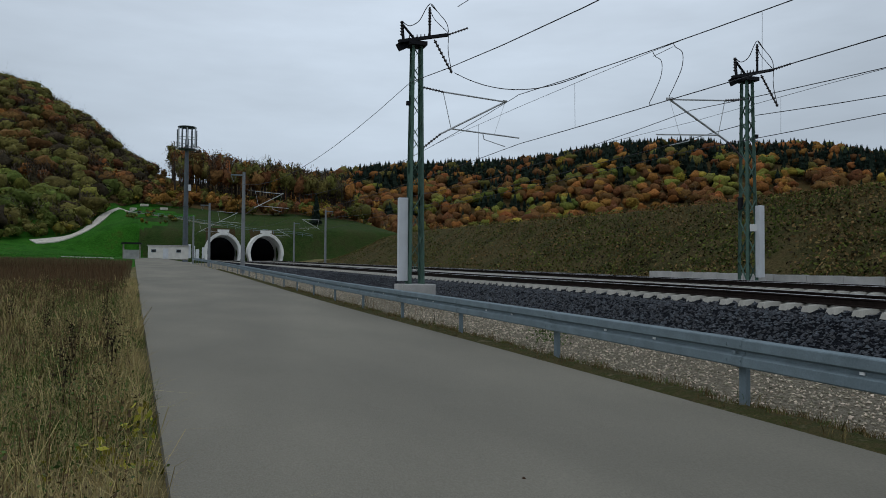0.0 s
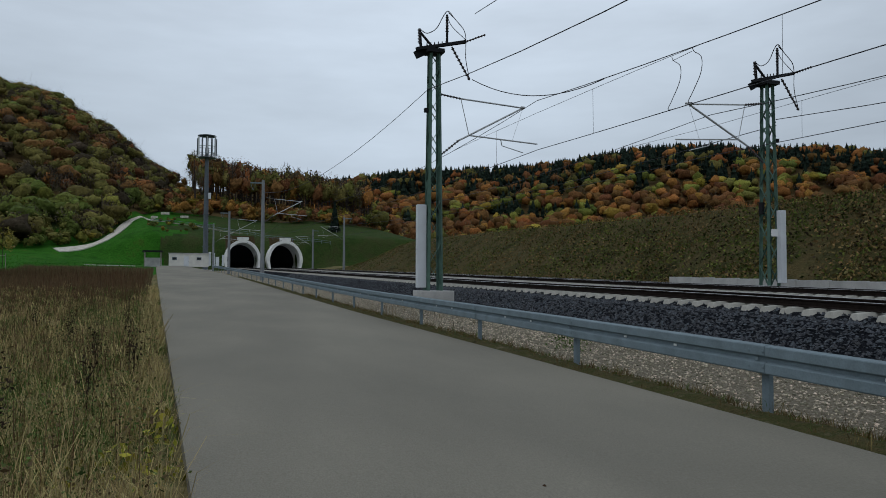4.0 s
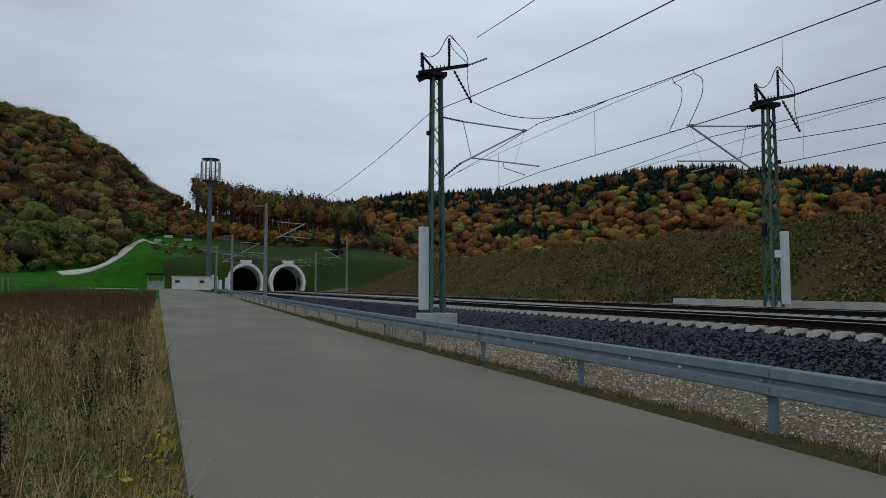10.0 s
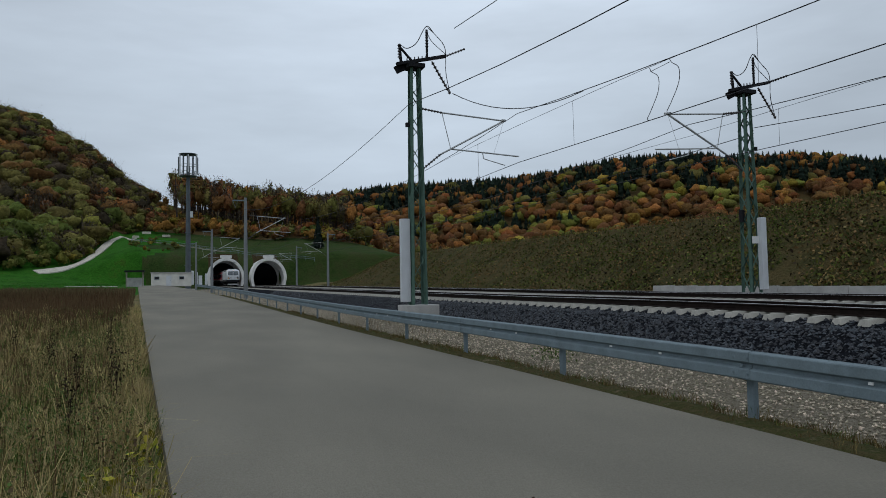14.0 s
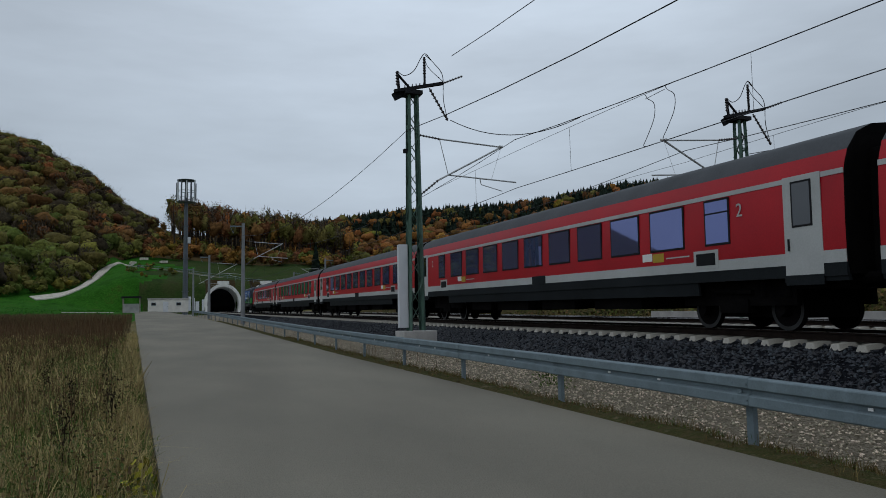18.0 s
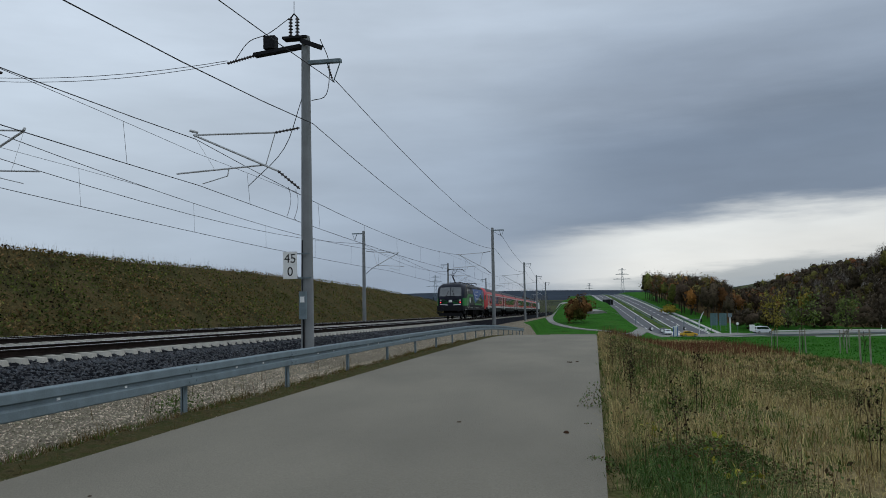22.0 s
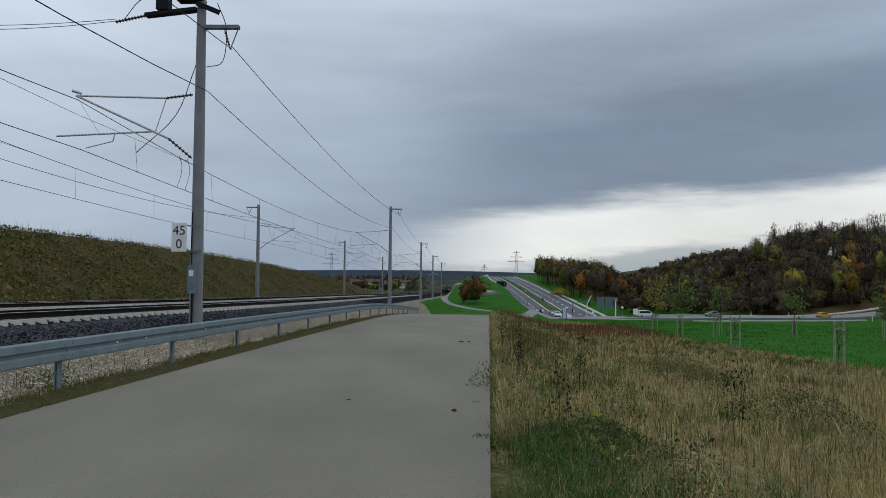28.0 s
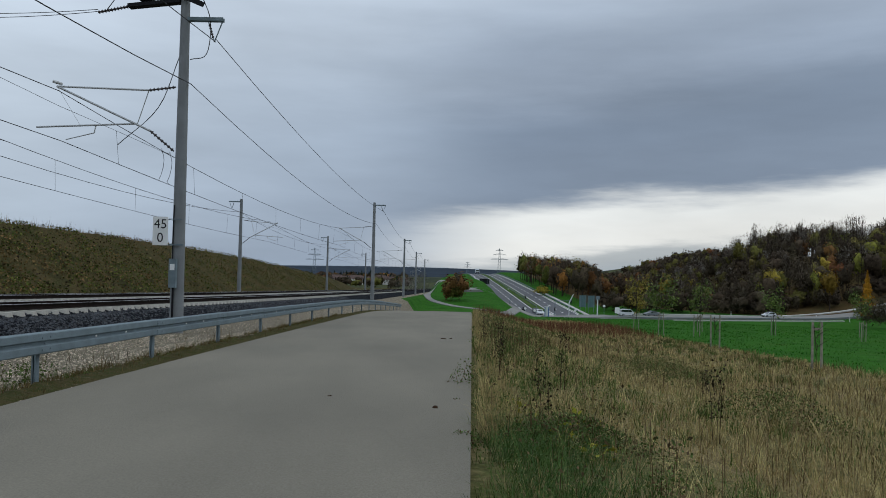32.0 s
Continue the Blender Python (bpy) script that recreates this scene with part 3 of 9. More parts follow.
def stones(name, label, mat, boxes, size, density, z_of):
    """Broken stone: small many-sided lumps laid over a surface."""
    rng = np.random.default_rng(len(name))
    k = np.array([(1, 0, 0), (-1, 0, 0), (0, 1, 0), (0, -1, 0), (0, 0, 1), (0, 0, -1)], float)
    tri = np.array([(0, 2, 4), (2, 1, 4), (1, 3, 4), (3, 0, 4), (2, 0, 5), (1, 2, 5), (3, 1, 5), (0, 3, 5)])
    V, F, c = [], [], 0
    for x0, x1, y0, y1 in boxes:
        n = int((y1 - y0) * (density(y0) if callable(density) else density))
        y = rng.uniform(y0, y1, n)
        x = x0(y) + (x1(y) - x0(y)) * rng.uniform(0, 1, n)
        z = z_of(x, y)
        s = size * rng.uniform(0.55, 1.5, n)
        p = k[None] * (s[:, None, None] * rng.uniform(0.5, 1.1, (n, 6, 1))) + rng.normal(0, 0.18, (n, 6, 3)) * s[:, None, None]
        a = rng.uniform(0, 6.28, n)
        q = np.stack([p[..., 0] * np.cos(a)[:, None] - p[..., 1] * np.sin(a)[:, None], p[..., 0] * np.sin(a)[:, None] + p[..., 1] * np.cos(a)[:, None], p[..., 2] * 0.8], -1)
        q += np.stack([x, y, z], -1)[:, None, :]
        V.append(q.reshape(-1, 3))
        F.append((tri[None] + (np.arange(n) * 6 + c)[:, None, None]).reshape(-1, 3))
        c += n * 6
    ob = raw(name, np.concatenate(V), np.concatenate(F), [mat])
    ob.data.shade_flat()
    return tagged(ob, label, "gravel", kind="stuff")


def bed_z(x, y):
    d = np.abs(x - track_x(y))
    z = rail_z(y)
    return z - np.interp(d, [0, 1.12, 1.32, 1.75, 3.3], [0.27, 0.27, 0.33, 0.39, 1.1])


def near_side(y):
    return track_x(y) - 3.2


def sleeper_end(y):
    return track_x(y) - 1.4


stones("ballast", "dark basalt ballast heaped beside the near rail", M_BALLAST,
       [(near_side, sleeper_end, -26, 36), (near_side, sleeper_end, -80, -26), (near_side, sleeper_end, 36, 90)], 0.047, lambda y0: 430 if y0 == -26 else 150, bed_z)
stones("track_ballast", "dark basalt ballast between the sleepers", M_BALLAST,
       [(sleeper_end, lambda y: track_x(y) + 1.6, -30, 34)], 0.045, 170, lambda x, y: bed_z(x, y) + 0.01)
shoulder = lambda y: guard_x(y) + 0.02
toe = lambda y: track_x(y) - 3.05
stones("limestone_slope", "pale limestone chippings under the guard rail", M_GRAVEL,
       [(shoulder, toe, 4, 22), (shoulder, toe, -24, -6), (shoulder, toe, -6, 4), (shoulder, toe, 22, 42), (shoulder, toe, -64, -24), (shoulder, toe, 42, 84)], 0.0205,
       lambda y0: {4: 740, -24: 700, -6: 240, 22: 300, -64: 140, 42: 110}[y0], lambda x, y: ground_z(x, y) + 0.012)
stones("edge_crumbs", "pale crumbs of stone along the asphalt's broken edge", M_GRAVEL,
       [(lambda y: guard_x(y) - rim_width(y) - 0.05, lambda y: guard_x(y) - rim_width(y) + 0.05, -30, 36)], 0.011, 60, lambda x, y: road_z(y) + 0.012)


# ---- guard rail ----
def guard_rail():
    t = thing("guard_rail", "galvanised steel guard rail on posts along the road", "guard rail")
    ys = [6.6 + 3.97 * i for i in range(-1, 27)] + [-1.6, -5.9] + [-10.5 - 3.96 * i for i in range(0, 18)]
    ys = sorted(ys)
    w = [(0.0, 0.30), (-0.03, 0.30), (-0.074, 0.288), (-0.08, 0.278), (-0.08, 0.192), (-0.072, 0.183), (-0.034, 0.168), (-0.034, 0.132), (-0.072, 0.117), (-0.08, 0.108), (-0.08, 0.022), (-0.074, 0.012), (-0.03, 0.0), (0.0, 0.0)]
    w2 = [(x + 0.006, z) for x, z in reversed(w)]
    pb = Build()
    c = [(-0.05, -0.028), (0.05, -0.028), (0.05, -0.008), (0.044, -0.008), (0.044, -0.022), (-0.044, -0.022), (-0.044, 0.022), (0.044, 0.022), (0.044, 0.008), (0.05, 0.008), (0.05, 0.028), (-0.05, 0.028)]
    pb.slab(c, -0.5, 0.62, "xy")
    post = mesh_of("post", pb, M_ZINC)
    bolt = mesh_of("bolt", Build().rod((-0.029, 0, 0), (0, 0, 0), 0.013, n=6), M_ZINC)
    washer = mesh_of("washer", Build().box(0, 0, 0, 0.012, 0.05, 0.03), M_ZINC)
    mirror = mesh_of("reflector", Build().box(0, 0, 0, 0.012, 0.05, 0.025), M_SIGNWHITE)
    for a, b in zip(ys, ys[1:] + [None]):
        g, z = float(guard_x(a)), float(road_z(a)) + 0.03
        o = new("post", post)
        o.parent, o.matrix_local = t, pose(g + 0.06, a, z, 0, 0, 90 + random.uniform(-1.5, 1.5))
        o = new("washer", washer)
        o.parent, o.matrix_local = t, pose(g - 0.075, a, z + 0.535)
        if abs(a) < 46:
            for s in (-0.10, 0.10):
                for h in (0.07, 0.23):
                    o = new("bolt", bolt)
                    o.parent, o.matrix_local = t, pose(g - 0.066, a + s, z + 0.385 + h)
        if b is None:
            continue
        g2, z2 = float(guard_x(b)), float(road_z(b)) + 0.03
        k = 0.004 if ys.index(a) % 2 else 0.0
        r = Build().rings([[(g + x - k, a - 0.12, z + 0.385 + h) for x, h in w + w2], [(g2 + x - k, b + 0.12, z2 + 0.385 + h) for x, h in w + w2]])
        part("beam", r, M_ZINC, t)
        for f in (0.35, 0.62):
            o = new("reflector", mirror)
            o.parent, o.matrix_local = t, pose(g + (g2 - g) * f - 0.044, a + (b - a) * f, z + (z2 - z) * f + 0.535)


guard_rail()


# ---- line equipment ----
def insulator(b, a, c, r=0.05, n=6):
    a, c = Vector(a), Vector(c)
    b.rod(a, c, r * 0.45, n=6)
    for i in range(n):
        p = a.lerp(c, (i + 0.5) / n)
        q = a.lerp(c, (i + 0.85) / n)
        b.rod(p, q, r, r * 0.6, n=8)
    return b


M_TUBE = material("aluminium_tube", (0.46, 0.47, 0.47), 0.5, 0.2, vary=0.1, scale=4, fine=40, bump=0.0)


def cantilever(mast, s, dz, dy=0.0, reach=3.9, top=7.6, low=5.1):
    """The bracket that holds the wires; s: +1 towards larger x. dz: rail level in the mast's space."""
    g = Build()
    T = (s * reach, dy, dz + min(7.3, top - 0.05))
    C = (s * 1.5, dy * 0.4, dz + 6.0)
    g.rod((s * 1.15, dy * 0.3, dz + top - 0.12), T, 0.034)
    g.rod((s * 1.05, dy * 0.3, dz + low + 0.66), T, 0.042)
    g.rod(C, (s * (reach + 0.65), dy, dz + 5.82), 0.032)
    g.rod((s * 1.15, dy * 0.3, dz + top - 0.13), C, 0.016)
    g.rod((s * 2.9, dy, dz + 5.9), (s * 2.95, dy, dz + 5.66), 0.02)
    g.rod((s * 2.95, dy, dz + 5.66), (s * 3.9, dy, dz + 5.42), 0.018)
    g.rod((s * 3.4, dy, dz + 5.86), T, 0.006)
    g.rod((s * (reach - 0.12), dy - 0.1, dz + 7.3), (s * (reach + 0.1), dy + 0.1, dz + 7.35), 0.05)
    c = part("cantilever", g, M_TUBE, mast, "pale metal tube bracket")
    for a, e in (((s * 0.25, 0, dz + top), (s * 1.15, dy * 0.3, dz + top - 0.12)), ((s * 0.25, 0, dz + low), (s * 1.05, dy * 0.3, dz + low + 0.66))):
        part("insulator", insulator(Build(), a, e, 0.06, 7), M_INSUL, c, "dark ribbed insulator")
    return c


def lattice_mast(at, height, dz, s, box_side):
    """A four-legged lattice mast with switch gear on top."""
    t = thing("lattice_mast", "green steel lattice mast with switch gear and cable cover", "catenary mast", "masts along the line", at=at)
    h, w0, w1 = height, 0.285, 0.185
    legs = [(-1, -1), (1, -1), (1, 1), (-1, 1)]

    def at_z(i, z):
        k = w0 + (w1 - w0) * z / h
        return Vector((legs[i][0] * k, legs[i][1] * k, z))
    for i in range(4):
        b = Build()
        sx, sy = legs[i]
        a, c = at_z(i, 0), at_z(i, h)
        b.beam(a, c, 0.12, 0.016)
        b.beam(a + Vector((-sx * 0.045, -sy * 0.045, 0)), c + Vector((-sx * 0.045, -sy * 0.045, 0)), 0.016, 0.12)
        part("leg", b, M_GREENSTEEL, t)
    for i in range(4):
        j = (i + 1) % 4
        z, k = 0.1, 0
        while z < h - 0.5:
            step = 0.95 - 0.45 * z / h
            part("brace", Build().beam(at_z(i if k % 2 else j, z), at_z(j if k % 2 else i, min(z + step, h - 0.1)), 0.075, 0.014), M_GREENSTEEL, t)
            z += step
            k += 1
    f = Build().box(0, 0, -0.3, 1.35, 1.25, 0.62)
    part("foundation", f, M_CONCRETE, t, "pale concrete foundation block", bevel=0.03)
    c = Build()
    c.box(-0.5 if box_side > 0 else 0.22, 0.05 if box_side > 0 else -0.46, 1.78, 0.38 if box_side > 0 else 0.28, 0.24, 3.3 if box_side > 0 else 3.0)
    part("cable_cover", c, M_WHITEBOX, t, "tall pale grey cable cover", bevel=0.02)
    e1 = 1
    g = Build()
    g.box(0, 0, h + 0.06, 0.7, 0.7, 0.16)
    g.beam((-0.75 * e1, 0, h + 0.12), (1.35 * e1, 0, h + 0.62), 0.16, 0.12)
    g.beam((-0.75 * e1, 0.14, h - 0.1), (-0.2 * e1, 0.14, h + 0.2), 0.12, 0.3)
    g.rod((0.55 * e1, 0, h + 0.4), (0.55 * e1, 0, h + 1.65), 0.05)
    g.rod((-0.55 * e1, 0, h + 0.15), (-0.62 * e1, 0, h + 0.95), 0.06)
    g.rod((-0.1 * e1, 0, h + 0.3), (-0.62 * e1, 0, h + 0.85), 0.05)
    part("switch_frame", g, M_BLACK, t, "dark switch gear on the mast head")
    for k in range(6):
        x = -0.3 * e1 + k * 0.16 * e1
        part("contact_pin", Build().rod((x, 0, h + 0.2 + k * 0.03), (x, 0, h + 0.42 + k * 0.03), 0.035, 0.02), M_INSUL, t)
    for a, e, r, n in (((0.75 * e1, 0, h + 0.35), (1.45 * e1, -0.2, h - 1.0), 0.075, 9), ((1.35 * e1, 0, h + 0.62), (2.1 * e1, -0.3, h + 0.9), 0.06, 7),
                       ((0.55 * e1, 0, h + 0.9), (0.55 * e1, 0, h + 1.6), 0.075, 6), ((-0.62 * e1, 0, h + 0.35), (-0.62 * e1, 0, h + 0.95), 0.08, 5)):
        part("insulator", insulator(Build(), a, e, r, n), M_INSUL, t, "dark ribbed insulator")
    for pts, r in (([(-0.62 * e1, 0, h + 0.95), (-0.3 * e1, 0, h + 0.8), (0.1 * e1, 0, h + 1.05), (0.4 * e1, 0, h + 1.6), (0.6 * e1, 0, h + 1.8), (0.85 * e1, 0, h + 1.55)], 0.018),
                   ([(0.6 * e1, 0, h + 1.75), (1.0 * e1, 0, h + 1.4), (1.3 * e1, -0.1, h + 0.9), (1.32 * e1, -0.1, h - 0.1), (1.45 * e1, -0.2, h - 1.0)], 0.016),
                   ([(0.55 * e1, 0, h + 1.6), (0.75 * e1, 0, h + 1.2), (1.35 * e1, 0, h + 0.7)], 0.014)):
        part("cable", Build().cable(pts, r), M_BLACK, t)
    part("bracket", Build().box(-0.36 * s, -0.1, h - 2.35, 0.14, 0.16, 0.16), M_BLACK, t)
    part("junction_box", Build().box(w0 * s, 0.1, 3.4, 0.1, 0.22, 0.5), M_BLACK, t)
    if s < 0:
        part("number_plate", Build().box(-0.05, -0.42, 2.35, 0.42, 0.02, 0.3), M_SIGNWHITE, t, "white number plate")
    cantilever(t, s, dz)
    return t


def concrete_mast(at, height, dz, s, big=True, board=False, arm=True):
    t = thing("concrete_mast", "round grey spun-concrete mast with a wire bracket", "catenary mast", "masts along the line", at=at)
    r0, r1 = 0.225, 0.145
    b = Build()
    n, R = 14, []
    for z in (-0.8, 0.0, height * 0.5, height):
        r = r0 + (r1 - r0) * max(z, 0) / height
        R.append([(r * math.cos(2 * math.pi * i / n), r * math.sin(2 * math.pi * i / n), z) for i in range(n)])
    b.rings(R)
    part("shaft", b, M_MAST, t, smooth=True)
    if arm:
        g = Build()
        h = height - (0.95 if big else 0.3)
        g.box(-s * 0.62, 0.07, h, 1.35, 0.06, 0.12)
        g.box(-s * 0.62, -0.07, h, 1.35, 0.06, 0.12)
        g.rod((-s * 0.78, 0, h - 0.05), (-s * 1.0, 0, h - 0.75), 0.02)
        g.rod((-s * 1.26, 0, h - 0.05), (-s * 1.0, 0, h - 0.75), 0.02)
        part("arm", g, M_ZINC, t, "short galvanised outer arm")
        i = Build()
        insulator(i, (-s * 0.82, 0, h - 0.15), (-s * 0.96, 0, h - 0.62), 0.05, 5)
        part("insulator", i, M_INSUL, t)
    cantilever(t, s, dz, reach=4.25 if big and s > 0 else 3.9, top=7.25 if big and s > 0 else 7.6)
    if board:
        g = Build().box(s * 0.1, 0.27, 1.98 + dz, 0.7, 0.04, 0.05).box(s * 0.1, 0.27, 2.82 + dz, 0.6, 0.03, 0.03)
        part("bracket", g, M_ZINC, t)
        p = Build().box(s * 0.5, 0.31, 2.42 + dz, 0.50, 0.02, 0.94)
        q = part("board", p, M_SIGNWHITE, t, "white kilometre board")
        return t, q
    return t


def letters(text, size, mat, parent, m, name="lettering", extrude=0.003):
    cu = bpy.data.curves.new(name, "FONT")
    cu.body, cu.size, cu.extrude, cu.align_x, cu.align_y = text, size, extrude, "CENTER", "CENTER"
    tmp = new(name, cu)
    dg = bpy.context.evaluated_depsgraph_get()
    me = bpy.data.meshes.new_from_object(tmp.evaluated_get(dg))
    bpy.data.objects.remove(tmp)
    me.materials.clear()
    me.materials.append(mat)
    o = new(name, me)
    o.parent, o.matrix_local = parent, m
    return o


def km_board(mast, q, s, dz):
    letters("45", 0.44, M_INK, q, pose(s * 0.5, 0.322, 2.64 + dz, 90, 0, 180))
    letters("0", 0.44, M_INK, q, pose(s * 0.5, 0.322, 2.19 + dz, 90, 0, 180))


# near line: masts at the road side; far line: masts under the bank
M1 = Vector((9.1, 29.03, 1.03))
M2 = Vector((22.87, 26.02, 1.1))
N1 = Vector((9.2, -25.3, -0.75))
F1 = Vector((23.0, -23.8, -0.3))
lattice_mast(M1, 9.55, float(rail_z(29)) - M1.z, 1, 1)
lattice_mast(M2, 8.6, float(rail_z(26)) - M2.z, -1, -1)
for b_at, b_h, b_s in ((N1, 11.2, 1), (F1, 10.0, -1)):
    mast, q = concrete_mast(b_at, b_h, float(rail_z(b_at.y)) - b_at.z, b_s, True, True)
    # the boards face north
    km_board(mast, q, b_s, float(rail_z(b_at.y)) - b_at.z)
    if b_s < 0:
        h = b_h - 0.2
        part("switch_arm", Build().beam((0.25, 0, h - 0.15), (-1.7, 0, h), 0.12, 0.12), M_BLACK, mast, "dark switch arm")
        part("insulator", insulator(Build(), (-1.7, 0, h), (-3.0, 0, h - 0.05), 0.06, 9), M_INSUL, mast, "dark ribbed insulator")
        part("cable", Build().cable([(-2.4, 0, h - 0.1), (-2.0, 0.1, h - 0.9), (-1.2, 0.1, h - 1.5), (-0.3, 0, h - 1.3)], 0.015), M_BLACK, mast)
    if b_s > 0:
        e = Build().box(0.05, 0.30, 1.75, 0.24, 0.14, 0.95)
        part("junction_box", e, M_ZINC, mast, "dark cable box with a white number plate")
        e = Build().box(0.05, 0.378, 1.95, 0.15, 0.01, 0.2)
        part("number_plate", e, M_SIGNWHITE, mast)
        e = Build().path([(0.05, 0.27, -0.6), (0.05, 0.27, 1.3)], 0.035).path([(0.1, 0.24, 2.2), (0.12, 0.2, 2.6), (0.1, 0.2, 4.0)], 0.02)
        part("cable", e, M_BLACK, mast)
        h = b_h - 0.3
        g = Build()
        g.beam((0.15, 0, h - 0.05), (1.9, 0, h - 0.25), 0.3, 0.12)
        g.box(0.35, 0, h + 0.25, 0.9, 0.4, 0.08)
        g.beam((0.1, 0.2, h + 0.1), (-0.7, 0.3, h - 0.25), 0.08, 0.16)
        g.box(1.3, 0, h + 0.15, 0.42, 0.34, 0.46)
        part("switch_frame", g, M_BLACK, mast, "dark switch gear on the mast head")
        for a, e, r, n in (((0.3, 0, h + 0.3), (0.3, 0, h + 1.0), 0.085, 6), ((0.55, 0, h + 0.3), (0.55, 0, h + 1.0), 0.085, 6), ((1.9, 0, h - 0.25), (2.9, 0.1, h - 0.5), 0.07, 10)):
            part("insulator", insulator(Build(), a, e, r, n), M_INSUL, mast, "dark ribbed insulator")
        g = Build().path([(0.3, 0, h + 1.0), (0.42, 0, h + 1.15), (0.55, 0, h + 1.0)], 0.03).rod((0.42, 0, h + 1.1), (0.42, 0, h + 1.6), 0.012)
        g.cable([(2.6, 0.1, h - 0.4), (2.1, 0.05, h + 0.25), (1.4, 0, h + 0.5), (0.6, 0, h + 1.0)], 0.015)
        g.cable([(-0.6, 0.2, h + 0.1), (-0.85, 0, h - 0.7), (-0.75, 0, h - 1.8), (-0.2, 0, h - 2.0)], 0.015)
        g.cable([(0.15, 0, h - 1.9), (0.9, -0.2, h - 3.6), (2.2, -0.1, h - 4.9)], 0.014)
        part("cable", g, M_BLACK, mast)

for x, y, top, s in ((9.2, -85.7, 8.3, 1), (9.2, -138.7, 6.0, 1), (9.2, -182, 4.3, 1), (9.2, -236, 3.0, 1), (6.6, 79.7, 11.6, 1), (4.8, 117, 11.5, 1), (3.5, 160, 12.6, 1),
                     (23.0, -81, 8.0, -1), (23.0, -137, 6.1, -1), (22.5, -192, 3.9, -1), (24.7, 131, 12.3, -1), (26.2, 178, 13.0, -1)):
    z = float(ground_z(x, y))
    dz = float(rail_z(y)) - z
    concrete_mast((x, y, z), top - z, dz, s, False)


def wire(name, pts, r, label, sag=0.0, n=12):
    t = thing(name, label, "overhead wire", "overhead wires")
    for a, c in zip(pts, pts[1:]):
        a, c = Vector(a), Vector(c)
        part("span", Build().path([a.lerp(c, i / n) - Vector((0, 0, 4 * sag * (i / n) * (1 - i / n))) for i in range(n + 1)], r, 4), M_WIRE, t)
    return t


def line(xf, stations, who, sag, dip):
    """Carrying wire, contact wire, droppers and stitch wires of one track; stations: along, zigzag, height of the carrying wire over the rail."""
    carry = thing("carrying_wire", f"sagging carrying wire over the {who} track", "overhead wire", "overhead wires")
    t = thing("contact_wire", f"contact wire over the {who} track with thin droppers", "overhead wire", "overhead wires")

    def high(a, c, f):
        y = a[0] + (c[0] - a[0]) * f
        return Vector((float(xf(y)) + a[1] + (c[1] - a[1]) * f, y, float(rail_z(y)) + a[2] + (c[2] - a[2]) * f - 4 * sag * f * (1 - f)))

    def low(a, c, f):
        y = a[0] + (c[0] - a[0]) * f
        return Vector((float(xf(y)) + 0.4 * (a[1] + (c[1] - a[1]) * f), y, float(rail_z(y)) + 5.37 - 4 * dip * f * (1 - f)))
    for a, c in zip(stations, stations[1:]):
        n = 14
        part("span", Build().path([high(a, c, i / n) for i in range(n + 1)], 0.015, 4), M_WIRE, carry)
        part("wire", Build().path([low(a, c, i / n) for i in range(n + 1)], 0.0135, 4), M_WIRE, t)
        span = abs(c[0] - a[0])
        e = 10.5 / span
        n = max(2, int(span / 8.6))
        for i in range(n):
            f = (i + 0.5) / n
            k = min(f, 1 - f)
            top = high(a, c, f)
            if k < e:
                top.z -= 0.5 * (1 - k / e) ** 1.4
            part("dropper", Build().rod(top, low(a, c, f), 0.007, n=4, caps=False), M_WIRE, t)
        for f0 in (0.0, 1.0):
            pts = []
            for i in range(7):
                k = i / 6
                p = high(a, c, e * k if f0 == 0 else 1 - e * k)
                p.z -= 0.5 * (1 - k) ** 1.4
                pts.append(p)
            part("stitch_wire", Build().path(pts, 0.008, 4), M_WIRE, t)
    return t


near_line = line(track_x, [(-236, 0.2, 7.3), (-182, -0.2, 7.3), (-138.7, 0.2, 7.3), (-85.7, -0.2, 7.3), (-25.3, 0.25, 7.06), (27.8, -0.05, 7.36), (79.7, 0.2, 7.3), (117, 0, 7.3), (160, 0, 7.2), (PORTAL_Y + 30, 0, 6.6)], "near", 0.85, 0.26)
far_line = line(far_x, [(-192, -0.2, 7.3), (-137, 0.2, 7.3), (-81, -0.2, 7.5), (-23.8, 0.2, 7.35), (26.6, 0.0, 7.08), (84, -0.2, 7.3), (131, 0.2, 7.3), (178, 0, 7.2), (PORTAL_Y + 30, 0, 6.6)], "far", 0.8, 0.2)


def connector(line_ob, xf, y, sag):
    """A pair of slack jumpers from the carrying to the contact wire."""
    z1, z0 = float(rail_z(y)) + 7.33 - sag, float(rail_z(y)) + 5.24
    x = float(xf(y))
    b = Build()
    for k in (0, 1):
        yy = y + k * 0.95
        b.cable([(x, yy, z1), (x, yy - 0.1, z1 - 0.14), (x + 0.03, yy - 0.36, z1 - 0.36), (x + 0.03, yy - 0.34, (z1 + z0) / 2), (x, yy - 0.02, z0 + 0.3), (x, yy + 0.2, z0 + 0.06), (x, yy + 0.02, z0)], 0.011, 5)
    b.path([(x, y, z1 - 0.1), (x, y + 0.95, z1 - 0.12)], 0.009, 4)
    part("jumper", b, M_WIRE, line_ob)


connector(near_line, track_x, 17.9, 0.55)
connector(near_line, track_x, -34.6, 0.62)
connector(far_line, far_x, 6.5, 0.95)
connector(far_line, far_x, -15.5, 0.5)
